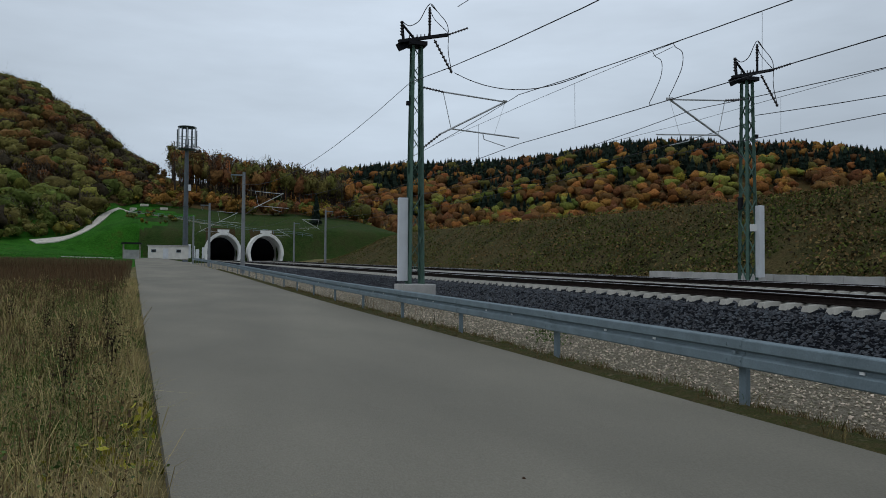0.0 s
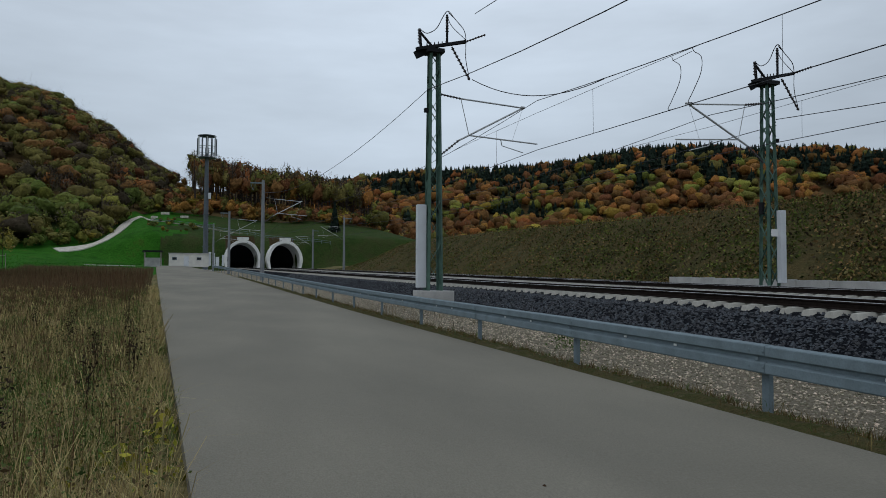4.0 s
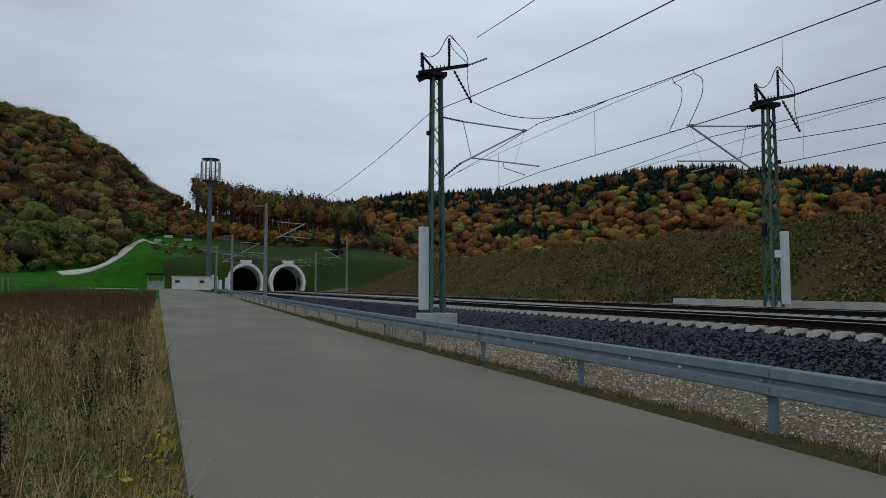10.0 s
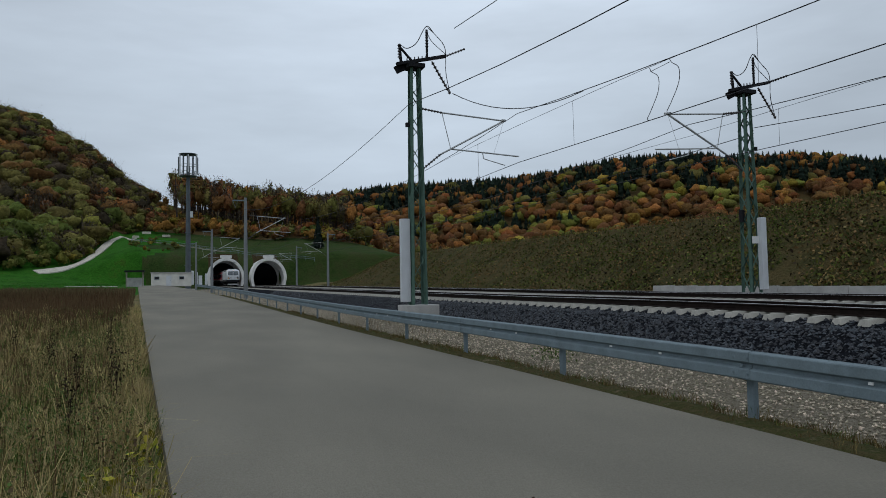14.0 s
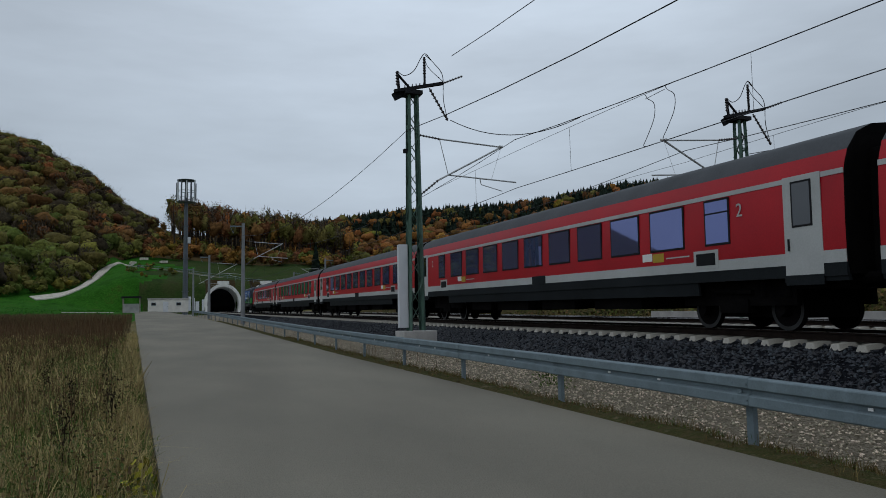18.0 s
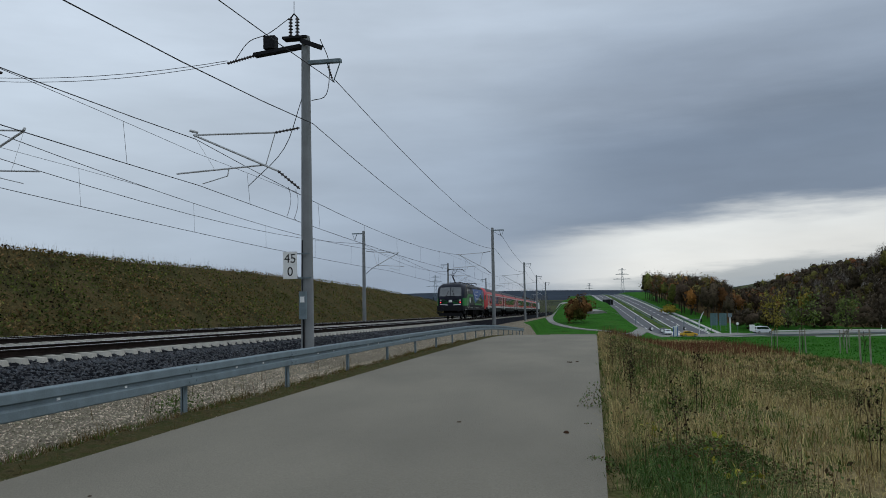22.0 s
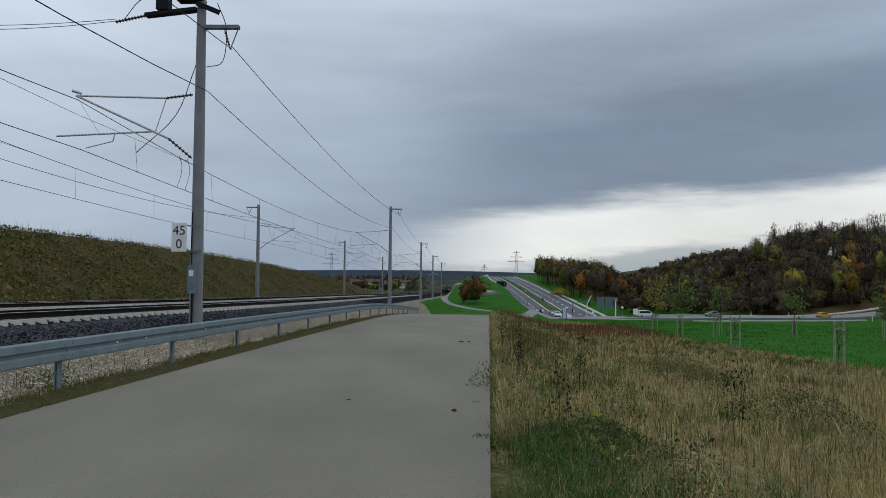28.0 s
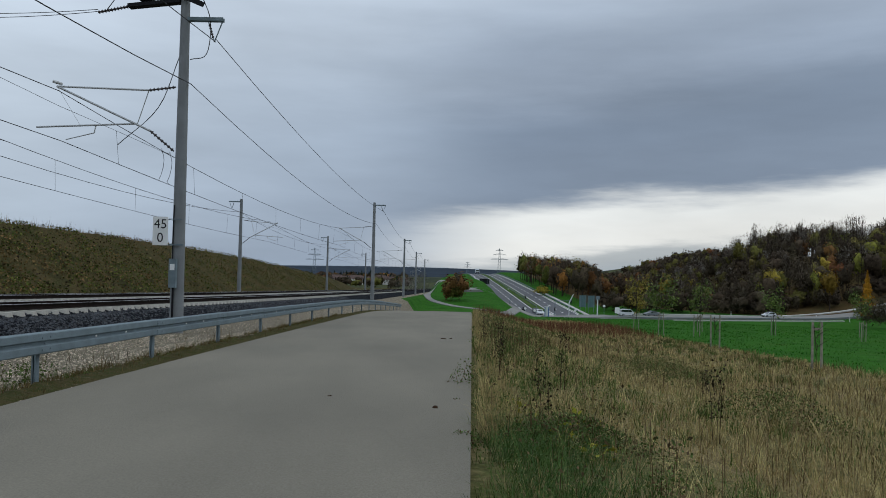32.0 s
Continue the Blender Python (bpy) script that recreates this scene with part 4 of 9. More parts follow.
# return wires clipped to the masts, and the feeder on its outer arms
wire("return_wire", [(8.95, -236, 2.1), (8.95, -182, 3.3), (8.95, -138.7, 4.4), (8.95, -85.7, 5.9), (8.95, -25.3, 7.33)], 0.016, "return wire clipped to the southern near masts", 1.0)
wire("return_wire", [(8.95, -25.3, 7.33), (8.85, 29, 9.1), (6.4, 79.7, 10.4), (4.6, 117, 10.6)], 0.016, "return wire clipped to the near masts", 1.37)
wire("return_wire", [(23.2, -192, 2.8), (23.2, -137, 4.6), (23.2, -81, 6.6), (23.2, -23.8, 7.4), (23.2, 25.9, 8.25)], 0.016, "return wire clipped to the far masts", 0.95)
wire("return_wire", [(23.2, 25.9, 8.0), (24.9, 131, 11.0)], 0.016, "return wire running to the far tunnel mouth", 1.0)
wire("feeder_wire", [(8.1, -236, 2.2), (8.1, -182, 3.5), (8.1, -138.7, 5.0), (8.1, -85.7, 7.3), (8.15, -25.3, 8.85)], 0.017, "feeder wire on the outer arms of the masts", 0.75)
wire("feeder_wire", [(8.15, -25.3, 8.75), (10.55, 28.2, 12.1)], 0.017, "feeder wire to the lattice mast", 1.15)
wire("jumper_wire", [(10.65, 28.8, 9.6), (13.1, 22.6, 8.27)], 0.016, "slack jumper from the mast head to the carrying wire", 0.62)
wire("cross_feeder", [(12.1, -25.2, 9.75), (21.3, -23.9, 9.4)], 0.011, "twin cross wire between two masts", 0.25)
wire("cross_feeder", [(12.1, -25.2, 9.68), (21.3, -23.9, 9.28)], 0.011, "twin cross wire between two masts", 0.30)


# ---- tunnel mouths ----
def portal(x, group):
    t = thing("tunnel_portal", "pale concrete tunnel mouth with a dark bore", "tunnel portal", group, kind="structure", at=(x, PORTAL_Y, 0))
    z0 = float(rail_z(PORTAL_Y)) - 0.5

    def arch(rx, top, y):
        pts = [(-rx * 0.9, y, z0), (-rx, y, z0 + 2.2)]
        for i in range(1, 16):
            a = math.pi * (1 - i / 16)
            pts.append((rx * math.cos(a), y, z0 + 2.2 + (top - 2.2) * math.sin(a)))
        return pts + [(rx, y, z0 + 2.2), (rx * 0.9, y, z0)]
    o, i = [arch(4.85, 7.9, y) for y in (-5.0, 10.0)], [arch(4.1, 7.1, y) for y in (-5.0, 10.0)]
    b = Build()
    n = len(o[0])
    vs = o[0] + i[0] + o[1] + i[1]
    fs = []
    for k in range(n - 1):
        fs += [(k, k + 1, n + k + 1, n + k), (k, 2 * n + k, 2 * n + k + 1, k + 1), (n + k, n + k + 1, 3 * n + k + 1, 3 * n + k)]
    fs += [(0, n, 3 * n, 2 * n), (n - 1, 3 * n - 1, 4 * n - 1, 2 * n - 1)]
    part("collar", b.add(vs, fs), M_CONCRETE_PALE, t, "pale concrete collar")
    ys = [10.0] + list(range(60, 1180, 80))
    part("lining", Build().rings([[(px, y, pz + float(rail_z(PORTAL_Y + y) - rail_z(PORTAL_Y))) for px, _, pz in arch(4.1, 7.1, 0)] for y in ys], close=False, caps=False), M_TUNNEL, t, "dark tunnel lining")
    part("name_block", Build().box(0, -4.6, z0 + 8.2, 3.0, 0.7, 0.75), M_CONCRETE_PALE, t)
    part("floor_slab", Build().box(0, 2.5, z0 + 0.05, 6.2, 15.6, 0.2), M_CONCRETE, t)
    part("end_wall", Build().box(0, 1180, z0 + float(rail_z(PORTAL_Y + 1180) - rail_z(PORTAL_Y)) + 3.4, 9, 0.5, 9), M_TUNNEL, t)


M_CONCRETE_PALE = material("portal_concrete", (0.74, 0.73, 0.69), 0.85, vary=0.12, scale=0.6, fine=12, bump=0.1)
portal(float(track_x(PORTAL_Y)), "tunnel mouths")
portal(float(far_x(PORTAL_Y)), "tunnel mouths")


# ---- woods ----
def tinted(name, base, rough=0.75, value=0.34, hue=0.018, island=0.22, spec=0.03, clumps=0.0):
    """Leaves and grass: each plant has a tint of its own, and its leaves vary a little round it."""
    m = bpy.data.materials.new(name)
    m.use_nodes = True
    n, l = m.node_tree.nodes, m.node_tree.links
    p = n["Principled BSDF"]
    p.inputs["Roughness"].default_value, p.inputs["Specular IOR Level"].default_value = rough, spec
    at = n.new("ShaderNodeAttribute")
    at.attribute_name = "tint"
    isl = n.new("ShaderNodeNewGeometry").outputs["Random Per Island"]

    def span(src, lo, hi):
        r = n.new("ShaderNodeMapRange")
        r.inputs["To Min"].default_value, r.inputs["To Max"].default_value = lo, hi
        l.new(src, r.inputs["Value"])
        return r.outputs[0]
    v = n.new("ShaderNodeMath")
    v.operation = "MULTIPLY"
    l.new(span(at.outputs["Fac"], 1 - value, 1 + value), v.inputs[0])
    l.new(span(isl, 1 - island, 1 + island), v.inputs[1])
    # a second, unrelated pick from the same tint turns the hue
    k = n.new("ShaderNodeMath")
    k.operation = "PINGPONG"
    k.inputs[1].default_value = 0.13
    l.new(at.outputs["Fac"], k.inputs[0])
    h = n.new("ShaderNodeMapRange")
    h.inputs["From Max"].default_value = 0.13
    h.inputs["To Min"].default_value, h.inputs["To Max"].default_value = 0.5 - hue, 0.5 + hue
    l.new(k.outputs[0], h.inputs["Value"])
    hsv = n.new("ShaderNodeHueSaturation")
    hsv.inputs["Color"].default_value = (*base, 1)
    l.new(h.outputs[0], hsv.inputs["Hue"])
    # noise paints shaded gaps between leaf clumps into the colour, plus relief
    if clumps:
        tc = n.new("ShaderNodeTexCoord")
        no = n.new("ShaderNodeTexNoise")
        no.inputs["Scale"].default_value, no.inputs["Detail"].default_value, no.inputs["Roughness"].default_value = clumps, 4.0, 0.7
        l.new(tc.outputs["Object"], no.inputs["Vector"])
        mr = n.new("ShaderNodeMapRange")
        mr.inputs["From Min"].default_value, mr.inputs["From Max"].default_value = 0.34, 0.66
        mr.inputs["To Min"].default_value, mr.inputs["To Max"].default_value = 0.5, 1.3
        l.new(no.outputs["Fac"], mr.inputs["Value"])
        both = n.new("ShaderNodeMath")
        both.operation = "MULTIPLY"
        l.new(v.outputs[0], both.inputs[0])
        l.new(mr.outputs[0], both.inputs[1])
        l.new(both.outputs[0], hsv.inputs["Value"])
        bu = n.new("ShaderNodeBump")
        bu.inputs["Strength"].default_value, bu.inputs["Distance"].default_value = 0.7, 0.5
        l.new(no.outputs["Fac"], bu.inputs["Height"])
        l.new(bu.outputs[0], p.inputs["Normal"])
    else:
        l.new(v.outputs[0], hsv.inputs["Value"])
    l.new(hsv.outputs[0], p.inputs["Base Color"])
    return m


def leaves(name, base, rough=0.75):
    return tinted(name, base, rough, clumps=0.8)


def set_tint(ob, values, normals=None):
    me = ob.data
    at = me.attributes.new("tint", "FLOAT", "POINT")
    at.data.foreach_set("value", np.asarray(values, np.float32))
    if normals is not None:
        me.normals_split_custom_set_from_vertices(normals.tolist())
    return ob


LEAF = {
    "orange": leaves("orange_leaves", (0.270, 0.120, 0.034)),
    "rust": leaves("rust_leaves", (0.160, 0.078, 0.030)),
    "yellow": leaves("yellow_leaves", (0.285, 0.205, 0.036)),
    "olive": leaves("olive_leaves", (0.140, 0.126, 0.036)),
    "green": leaves("green_leaves", (0.105, 0.125, 0.028)),
    "lime": leaves("lime_leaves", (0.175, 0.180, 0.036)),
    "bare": leaves("bare_twigs", (0.100, 0.080, 0.056)),
    "pale": leaves("pale_bare_twigs", (0.25, 0.225, 0.19)),
    "conifer": leaves("conifer_needles", (0.016, 0.026, 0.018)),
    "umber": leaves("umber_leaves", (0.066, 0.050, 0.032)),
    "larch": leaves("larch_needles", (0.42, 0.19, 0.02)),
}
KIND = {"umber": "dark brown half-bare", "conifer": "dark conifer", "bare": "brown half-bare", "pale": "pale leafless", "larch": "golden larch", "lime": "yellow-green", "green": "green", "olive": "olive-brown", "yellow": "yellow", "orange": "orange", "rust": "rust-brown"}


def globe():
    """Directions spread evenly over a ball, with their faces."""
    bm = bmesh.new()
    bmesh.ops.create_icosphere(bm, subdivisions=2, radius=1.0)
    bm.verts.index_update()
    v = np.array([p.co[:] for p in bm.verts])
    f = np.array([[p.index for p in t.verts] for t in bm.faces])
    bm.free()
    return v, f


GLOBE = globe()


def crown_core(name, kind, T, lobes, fat, low, rng):
    """The dense inner foliage: a lumpy mass that follows the crown's lobes."""
    d, f = GLOBE
    b = np.einsum("vk,mlk->mvl", d, lobes)
    q = fat[..., 0][:, None, :] ** 2 - (lobes ** 2).sum(-1)[:, None, :] + b * b
    r = np.where(q > 0, b + np.sqrt(np.maximum(q, 0)), 0.12).max(-1)
    r = np.clip(r, 0.25, 1.05) * rng.uniform(0.56, 0.98, r.shape) * 0.93
    p = d[None] * r[..., None]
    h, rad = T[:, 3][:, None], T[:, 4][:, None]
    c = np.stack([p[..., 0] * rad, p[..., 1] * rad, h * (low + (1 - low) * 0.5) + p[..., 2] * h * (1 - low) * 0.5], -1) + T[:, None, :3]
    m, n = len(T), len(d)
    ob = raw(name, c.reshape(-1, 3), (f[None] + (np.arange(m) * n)[:, None, None]).reshape(-1, 3), [LEAF[kind]])
    return set_tint(ob, np.repeat(T[:, 5], n))


def woods(name, label, trees, n_leaf, seed, card=0.9, trunk=True, low=0.14, slim=1.0, full=False):
    """Trees as rows of x, y, z, height, radius, kind; one mesh for each kind of crown and one for the trunks. Leaf sprays face outwards and up, as leaves do."""
    rng = np.random.default_rng(seed)
    tv, tf, tc = [], [], 0
    for kind in sorted({t[5] for t in trees}):
        T = np.array([[*t[:5], rng.uniform(0, 1)] for t in trees if t[5] == kind], float)
        m = len(T)
        k = int(n_leaf * (1.5 if kind in ("bare", "pale") else 1.0))
        h, r = T[:, 3][:, None], T[:, 4][:, None]
        d = rng.normal(0, 1, (m, k, 3))
        d /= np.linalg.norm(d, axis=2, keepdims=True)
        if kind in ("conifer", "larch"):
            f = rng.uniform(0.06, 1.0, (m, k)) ** 0.85
            a = rng.uniform(0, 2 * math.pi, (m, k))
            tier = 0.75 + 0.25 * np.abs(np.sin(f * 17))
            rad = r * 0.8 * (1.02 - f) * rng.uniform(0.5, 1.0, (m, k)) * tier
            c = np.stack([rad * np.cos(a), rad * np.sin(a), h * f], -1)
            size = card * (0.45 + 0.7 * (1 - f)) * rng.uniform(0.6, 1.2, (m, k))
            nrm = np.stack([np.cos(a) * 0.8, np.sin(a) * 0.8, np.full((m, k), 0.6)], -1) + d * 0.5
            out = np.stack([np.cos(a), np.sin(a), np.full((m, k), 0.5)], -1)
            ang = np.arange(7) * 2 * math.pi / 7
            rows = [np.stack([T[:, None, 0] + T[:, 4:5] * q * np.cos(ang + z * 9), T[:, None, 1] + T[:, 4:5] * q * np.sin(ang + z * 9), T[:, None, 2] + T[:, 3:4] * z + 0 * ang], -1)
                    for z, q in ((0.05, 0.42), (0.3, 0.44), (0.34, 0.30), (0.6, 0.28), (0.63, 0.18), (1.0, 0.01))]
            V = np.stack(rows, 1).reshape(-1, 3)
            ring = np.array([(i * 7 + j, i * 7 + (j + 1) % 7, (i + 1) * 7 + (j + 1) % 7, (i + 1) * 7 + j) for i in range(5) for j in range(7)])
            tagged(set_tint(raw(name, V, (ring[None] + (np.arange(m) * 42)[:, None, None]).reshape(-1, 4), [LEAF[kind]]), np.repeat(T[:, 5], 42)), f"dense inner foliage of the {KIND[kind]} {label}", "trees", kind="stuff")
        else:
            # several lobes make the outline uneven
            L = 11
            lobes = rng.normal(0, 1, (m, L, 3))
            lobes /= np.linalg.norm(lobes, axis=2, keepdims=True)
            lobes *= rng.uniform(0.15, 0.5, (m, L, 1)) if full else rng.uniform(0.25, 0.72, (m, L, 1))
            fat = rng.uniform(0.42, 0.6, (m, L, 1)) if full else rng.uniform(0.24, 0.46, (m, L, 1))
            if kind not in ("bare", "pale"):
                tagged(crown_core(name, kind, T, lobes, fat, low, rng), f"dense inner foliage of the {KIND[kind]} {label}", "trees", kind="stuff")
            pick = rng.integers(0, L, (m, k))
            lc = np.take_along_axis(lobes, pick[..., None], 1)
            p = lc + d * np.take_along_axis(fat, pick[..., None], 1) * rng.uniform(0.74, 1.12, (m, k, 1))
            c = np.stack([p[..., 0] * r, p[..., 1] * r, h * (low + (1 - low) * 0.5) + p[..., 2] * h * (1 - low) * 0.5], -1)
            size = card * rng.uniform(0.45, 1.25, (m, k)) * np.ones((m, k))
            nrm = d * 0.7 + p * 0.5 + rng.normal(0, 0.35, (m, k, 3)) + np.array([0, 0, 0.35])
            out = d * 0.55 + p * 0.7 + np.array([0, 0, 0.15])
        c = c + T[:, None, :3]
        nrm /= np.linalg.norm(nrm, axis=2, keepdims=True)
        u = np.cross(nrm, rng.normal(0, 1, (m, k, 3)))
        u /= np.linalg.norm(u, axis=2, keepdims=True)
        w = np.cross(nrm, u)
        if kind in ("bare", "pale"):
            u = rng.normal(0, 0.45, (m, k, 3)) + d * 0.5 + np.array([0, 0, 0.8])
            u /= np.linalg.norm(u, axis=2, keepdims=True)
            w = np.cross(u, rng.normal(0, 1, (m, k, 3)))
            w /= np.linalg.norm(w, axis=2, keepdims=True)
            u, w = u * 1.35, w * (0.34 if kind == "bare" else 0.15)
        w = w * np.where((np.cross(u, w) * out).sum(-1, keepdims=True) < 0, -1.0, 1.0)
        s = size[..., None]
        q = np.stack([c - u * s * 0.5, c - w * s * 0.46 - u * s * 0.06, c + u * s * 0.55, c + w * s * 0.42 + u * s * 0.08], 2).reshape(-1, 3)
        ob = raw(name, q, np.arange(len(q)).reshape(-1, 4), [LEAF[kind]])
        out = out / np.linalg.norm(out, axis=2, keepdims=True) + 0.9 * nrm
        out /= np.linalg.norm(out, axis=2, keepdims=True)
        set_tint(ob, np.repeat(T[:, 5], k * 4), np.repeat(out.reshape(-1, 3), 4, 0))
        tagged(ob, f"{KIND[kind]} {label}", "trees", kind="stuff")
        if trunk:
            rr = np.maximum(0.1, T[:, 3] * 0.012 * slim)
            ang = np.arange(5) * 2 * math.pi / 5
            ring = np.stack([np.cos(ang), np.sin(ang)], -1)
            lean = rng.normal(0, 0.03, (m, 2)) * T[:, 3:4]
            lo = np.concatenate([T[:, None, :2] + ring[None] * rr[:, None, None], np.broadcast_to((T[:, 2] - 0.6)[:, None, None], (m, 5, 1))], 2)
            hi = np.concatenate([T[:, None, :2] + lean[:, None] + ring[None] * (rr * 0.3)[:, None, None], np.broadcast_to((T[:, 2] + T[:, 3] * 0.9)[:, None, None], (m, 5, 1))], 2)
            fq = np.array([(i, (i + 1) % 5, 5 + (i + 1) % 5, 5 + i) for i in range(5)])
            tf.append((fq[None] + (np.arange(m) * 10 + tc)[:, None, None]).reshape(-1, 4))
            tv.append(np.concatenate([lo, hi], 1).reshape(-1, 3))
            tc += m * 10
            # limbs fork off the upper trunk
            nb = 5
            f = rng.uniform(0.35, 0.8, (m, nb))
            a = rng.uniform(0, 2 * math.pi, (m, nb))
            ln = T[:, 4][:, None] * rng.uniform(0.5, 0.95, (m, nb))
            b0 = np.stack([T[:, None, 0] + lean[:, None, 0] * f / 0.9, T[:, None, 1] + lean[:, None, 1] * f / 0.9, T[:, None, 2] + T[:, None, 3] * f], -1)
            b1 = b0 + np.stack([np.cos(a) * ln, np.sin(a) * ln, ln * rng.uniform(0.6, 1.4, (m, nb))], -1)
            th = (rr * 0.38)[:, None, None] * np.stack([-np.sin(a), np.cos(a), np.zeros((m, nb))], -1)
            up = (rr * 0.3)[:, None, None] * np.array([0, 0, 1.0])
            tri = np.stack([b0 - th, b0 + th, b0 + up * 2, b1], 2).reshape(-1, 3)
            tf.append((np.array([(0, 1, 3, 3), (1, 2, 3, 3), (2, 0, 3, 3)])[None, :, :] + (np.arange(m * nb) * 4 + tc)[:, None, None]).reshape(-1, 4)[:, :4])
            tv.append(tri)
            tc += m * nb * 4
    if trunk:
        F = np.concatenate(tf)
        tri = F[:, 2] == F[:, 3]
        F[tri, 3] = F[tri, 2]
        V = np.concatenate(tv)
        me = bpy.data.meshes.new(name + "_trunks")
        me.from_pydata(V.tolist(), [], [tuple(x[:3]) if b else tuple(x) for x, b in zip(F.tolist(), tri)])
        me.materials.append(M_BARK)
        tagged(new(name + "_trunks", me), f"dark trunks and limbs of the {label}", "tree trunks", kind="stuff")


def open_to_view(x, y, top):
    """False for a tree that stands wholly behind a rise of the land."""
    r = math.hypot(x, y)
    f = np.linspace(0.12, 0.97, 36)
    return (top - 1.5) / r > float(np.max((ground_z(x * f, y * f) - 1.5) / (r * f)))


def mixed(az0, az1, r0, r1, n, seed, pick, h0, h1, aspect=0.36, ok=None, tall=None, cull=False):
    rng = np.random.default_rng(seed)
    out = []
    while len(out) < n:
        a, r = radians(rng.uniform(az0, az1)), math.sqrt(rng.uniform(r0 * r0, r1 * r1))
        x, y = -r * math.sin(a), r * math.cos(a)
        if ok is not None and not ok(x, y, math.degrees(a), r):
            n -= 0.4
            continue
        h = rng.uniform(h0, h1)
        if tall is not None:
            h *= tall(math.degrees(a), r)
        if cull and not open_to_view(x, y, float(ground_z(x, y)) + h):
            n -= 1
            continue
        p = noise.noise(Vector((x * 0.012, y * 0.012, seed))) + noise.noise(Vector((x * 0.05, y * 0.05, seed + 5))) * 0.6
        out.append((x, y, float(ground_z(x, y)), h, h * aspect * rng.uniform(0.7, 1.3), pick(rng, p, x, y, r)))
    return out


def among(rng, pairs):
    t = rng.uniform(0, sum(w for _, w in pairs))
    for k, w in pairs:
        t -= w
        if t <= 0:
            return k
    return pairs[-1][0]


def hill_foot(a):
    return float(np.interp(a, [1.0, 4.4, 4.9, 5.5, 6.2, 7.5, 9.0, 11.0], [268, 262, 251, 242, 235, 232, 229, 224]))


def left_pick(rng, p, x, y, r):
    if r < 305 + 45 * p:
        return among(rng, [("green", 3.6), ("olive", 4.4), ("lime", 0.9), ("yellow", 0.3), ("bare", 1.2), ("umber", 0.8)])
    return among(rng, [("olive", 4.4 + 2 * p), ("rust", 1.6 - p), ("umber", 1.2), ("bare", 1.8), ("orange", 0.3), ("green", 0.8 + p)])


def far_pick(rng, p, x, y, r):
    # kinds stand in groups; conifers hold the crest and a few dark wedges below it
    crest = (x - 520) * 0.51 + (y - 780) * 0.86
    if crest > -170 + 90 * p or r > 840 + 60 * p:
        return among(rng, [("conifer", 12), ("rust", 1.0), ("orange", 1.2), ("olive", 1)])
    v = 1.25 * noise.noise(Vector((x * 0.02, y * 0.02, 3.0))) + 0.5 * p + rng.normal(0, 0.14)
    if v > 0.44:
        return "conifer"
    if v > 0.30:
        return among(rng, [("green", 2), ("olive", 2), ("lime", 1.6), ("conifer", 1.2)])
    if v > 0.14:
        return among(rng, [("lime", 2.4), ("yellow", 1.6), ("olive", 1.6), ("orange", 1)])
    if v > -0.14:
        return among(rng, [("orange", 4), ("yellow", 0.7), ("rust", 2.2), ("lime", 0.4)])
    return among(rng, [("rust", 5), ("orange", 1.6), ("bare", 0.8), ("conifer", 0.25)])


def beech_pick(rng, p, x, y, r):
    return among(rng, [("rust", 3.4), ("orange", 1.0), ("olive", 3), ("bare", 4), ("pale", 1.8 if x < 22 else 0.3)])


woods("hillside_woodland", "woodland on the steep hill", mixed(0.8, 19, 222, 560, 1400, 3, left_pick, 6.0, 9.8, 0.60, cull=True, tall=lambda a, r: 0.5 + 0.5 * float(sm(1.0, 4.2, a)),
      ok=lambda x, y, a, r: r > hill_foot(a) + 3 and (a > 1.4 or r < 350)), 140, 11, 0.92, low=0.05, full=True)
woods("hill_edge_shrubs", "shrubs along the foot of the hill", mixed(2.0, 19, 219, 262, 230, 33, lambda rng, p, x, y, r: among(rng, [("lime", 2), ("green", 4), ("olive", 3), ("yellow", 0.4), ("bare", 1)]), 2.5, 5.5, 0.6,
      ok=lambda x, y, a, r: hill_foot(a) - 3 < r < hill_foot(a) + 24), 120, 34, 0.55, False, low=0.0)
woods("beech_stand", "tall beech stand above the tunnel mouths", mixed(-12.5, 0.3, 282, 372, 330, 5, beech_pick, 14.5, 19.5, 0.21), 190, 12, 0.78, low=0.3, slim=1.5)
woods("undergrowth", "undergrowth at the foot of the beeches", mixed(-13, 3.5, 262, 300, 230, 6, lambda rng, p, x, y, r: among(rng, [("orange", 3.4), ("yellow", 0.6), ("olive", 2.4), ("rust", 2.6), ("green", 1.2)]), 2.5, 6.5, 0.55), 110, 13, 0.8, False, low=0.0)
woods("ridge_woodland", "woodland on the long ridge", mixed(-60, -7, 480, 950, 4100, 7, far_pick, 11, 17, 0.58, cull=True), 58, 14, 1.55, False, low=0.0, full=True)
woods("valley_woodland", "woodland behind the cutting", mixed(-40, -9.0, 300, 500, 520, 8, lambda rng, p, x, y, r: among(rng, [("orange", 3.4), ("rust", 2.5), ("yellow", 1.6), ("lime", 0.8), ("olive", 3), ("green", 1), ("bare", 2)]), 9, 15, 0.38, cull=True), 130, 15, 0.95, low=0.06, full=True)


def south_pick(rng, p, x, y, r):
    a = math.degrees(math.atan2(-x, y))
    if a > 167:
        return among(rng, [("rust", 3), ("olive", 2), ("umber", 4), ("green", 0.8), ("orange", 0.9), ("bare", 2)])
    return among(rng, [("bare", 5.5), ("umber", 5), ("olive", 2.0), ("lime", 0.3), ("yellow", 0.3), ("rust", 0.5), ("pale", 2.6 if r > 330 else 0.2)])


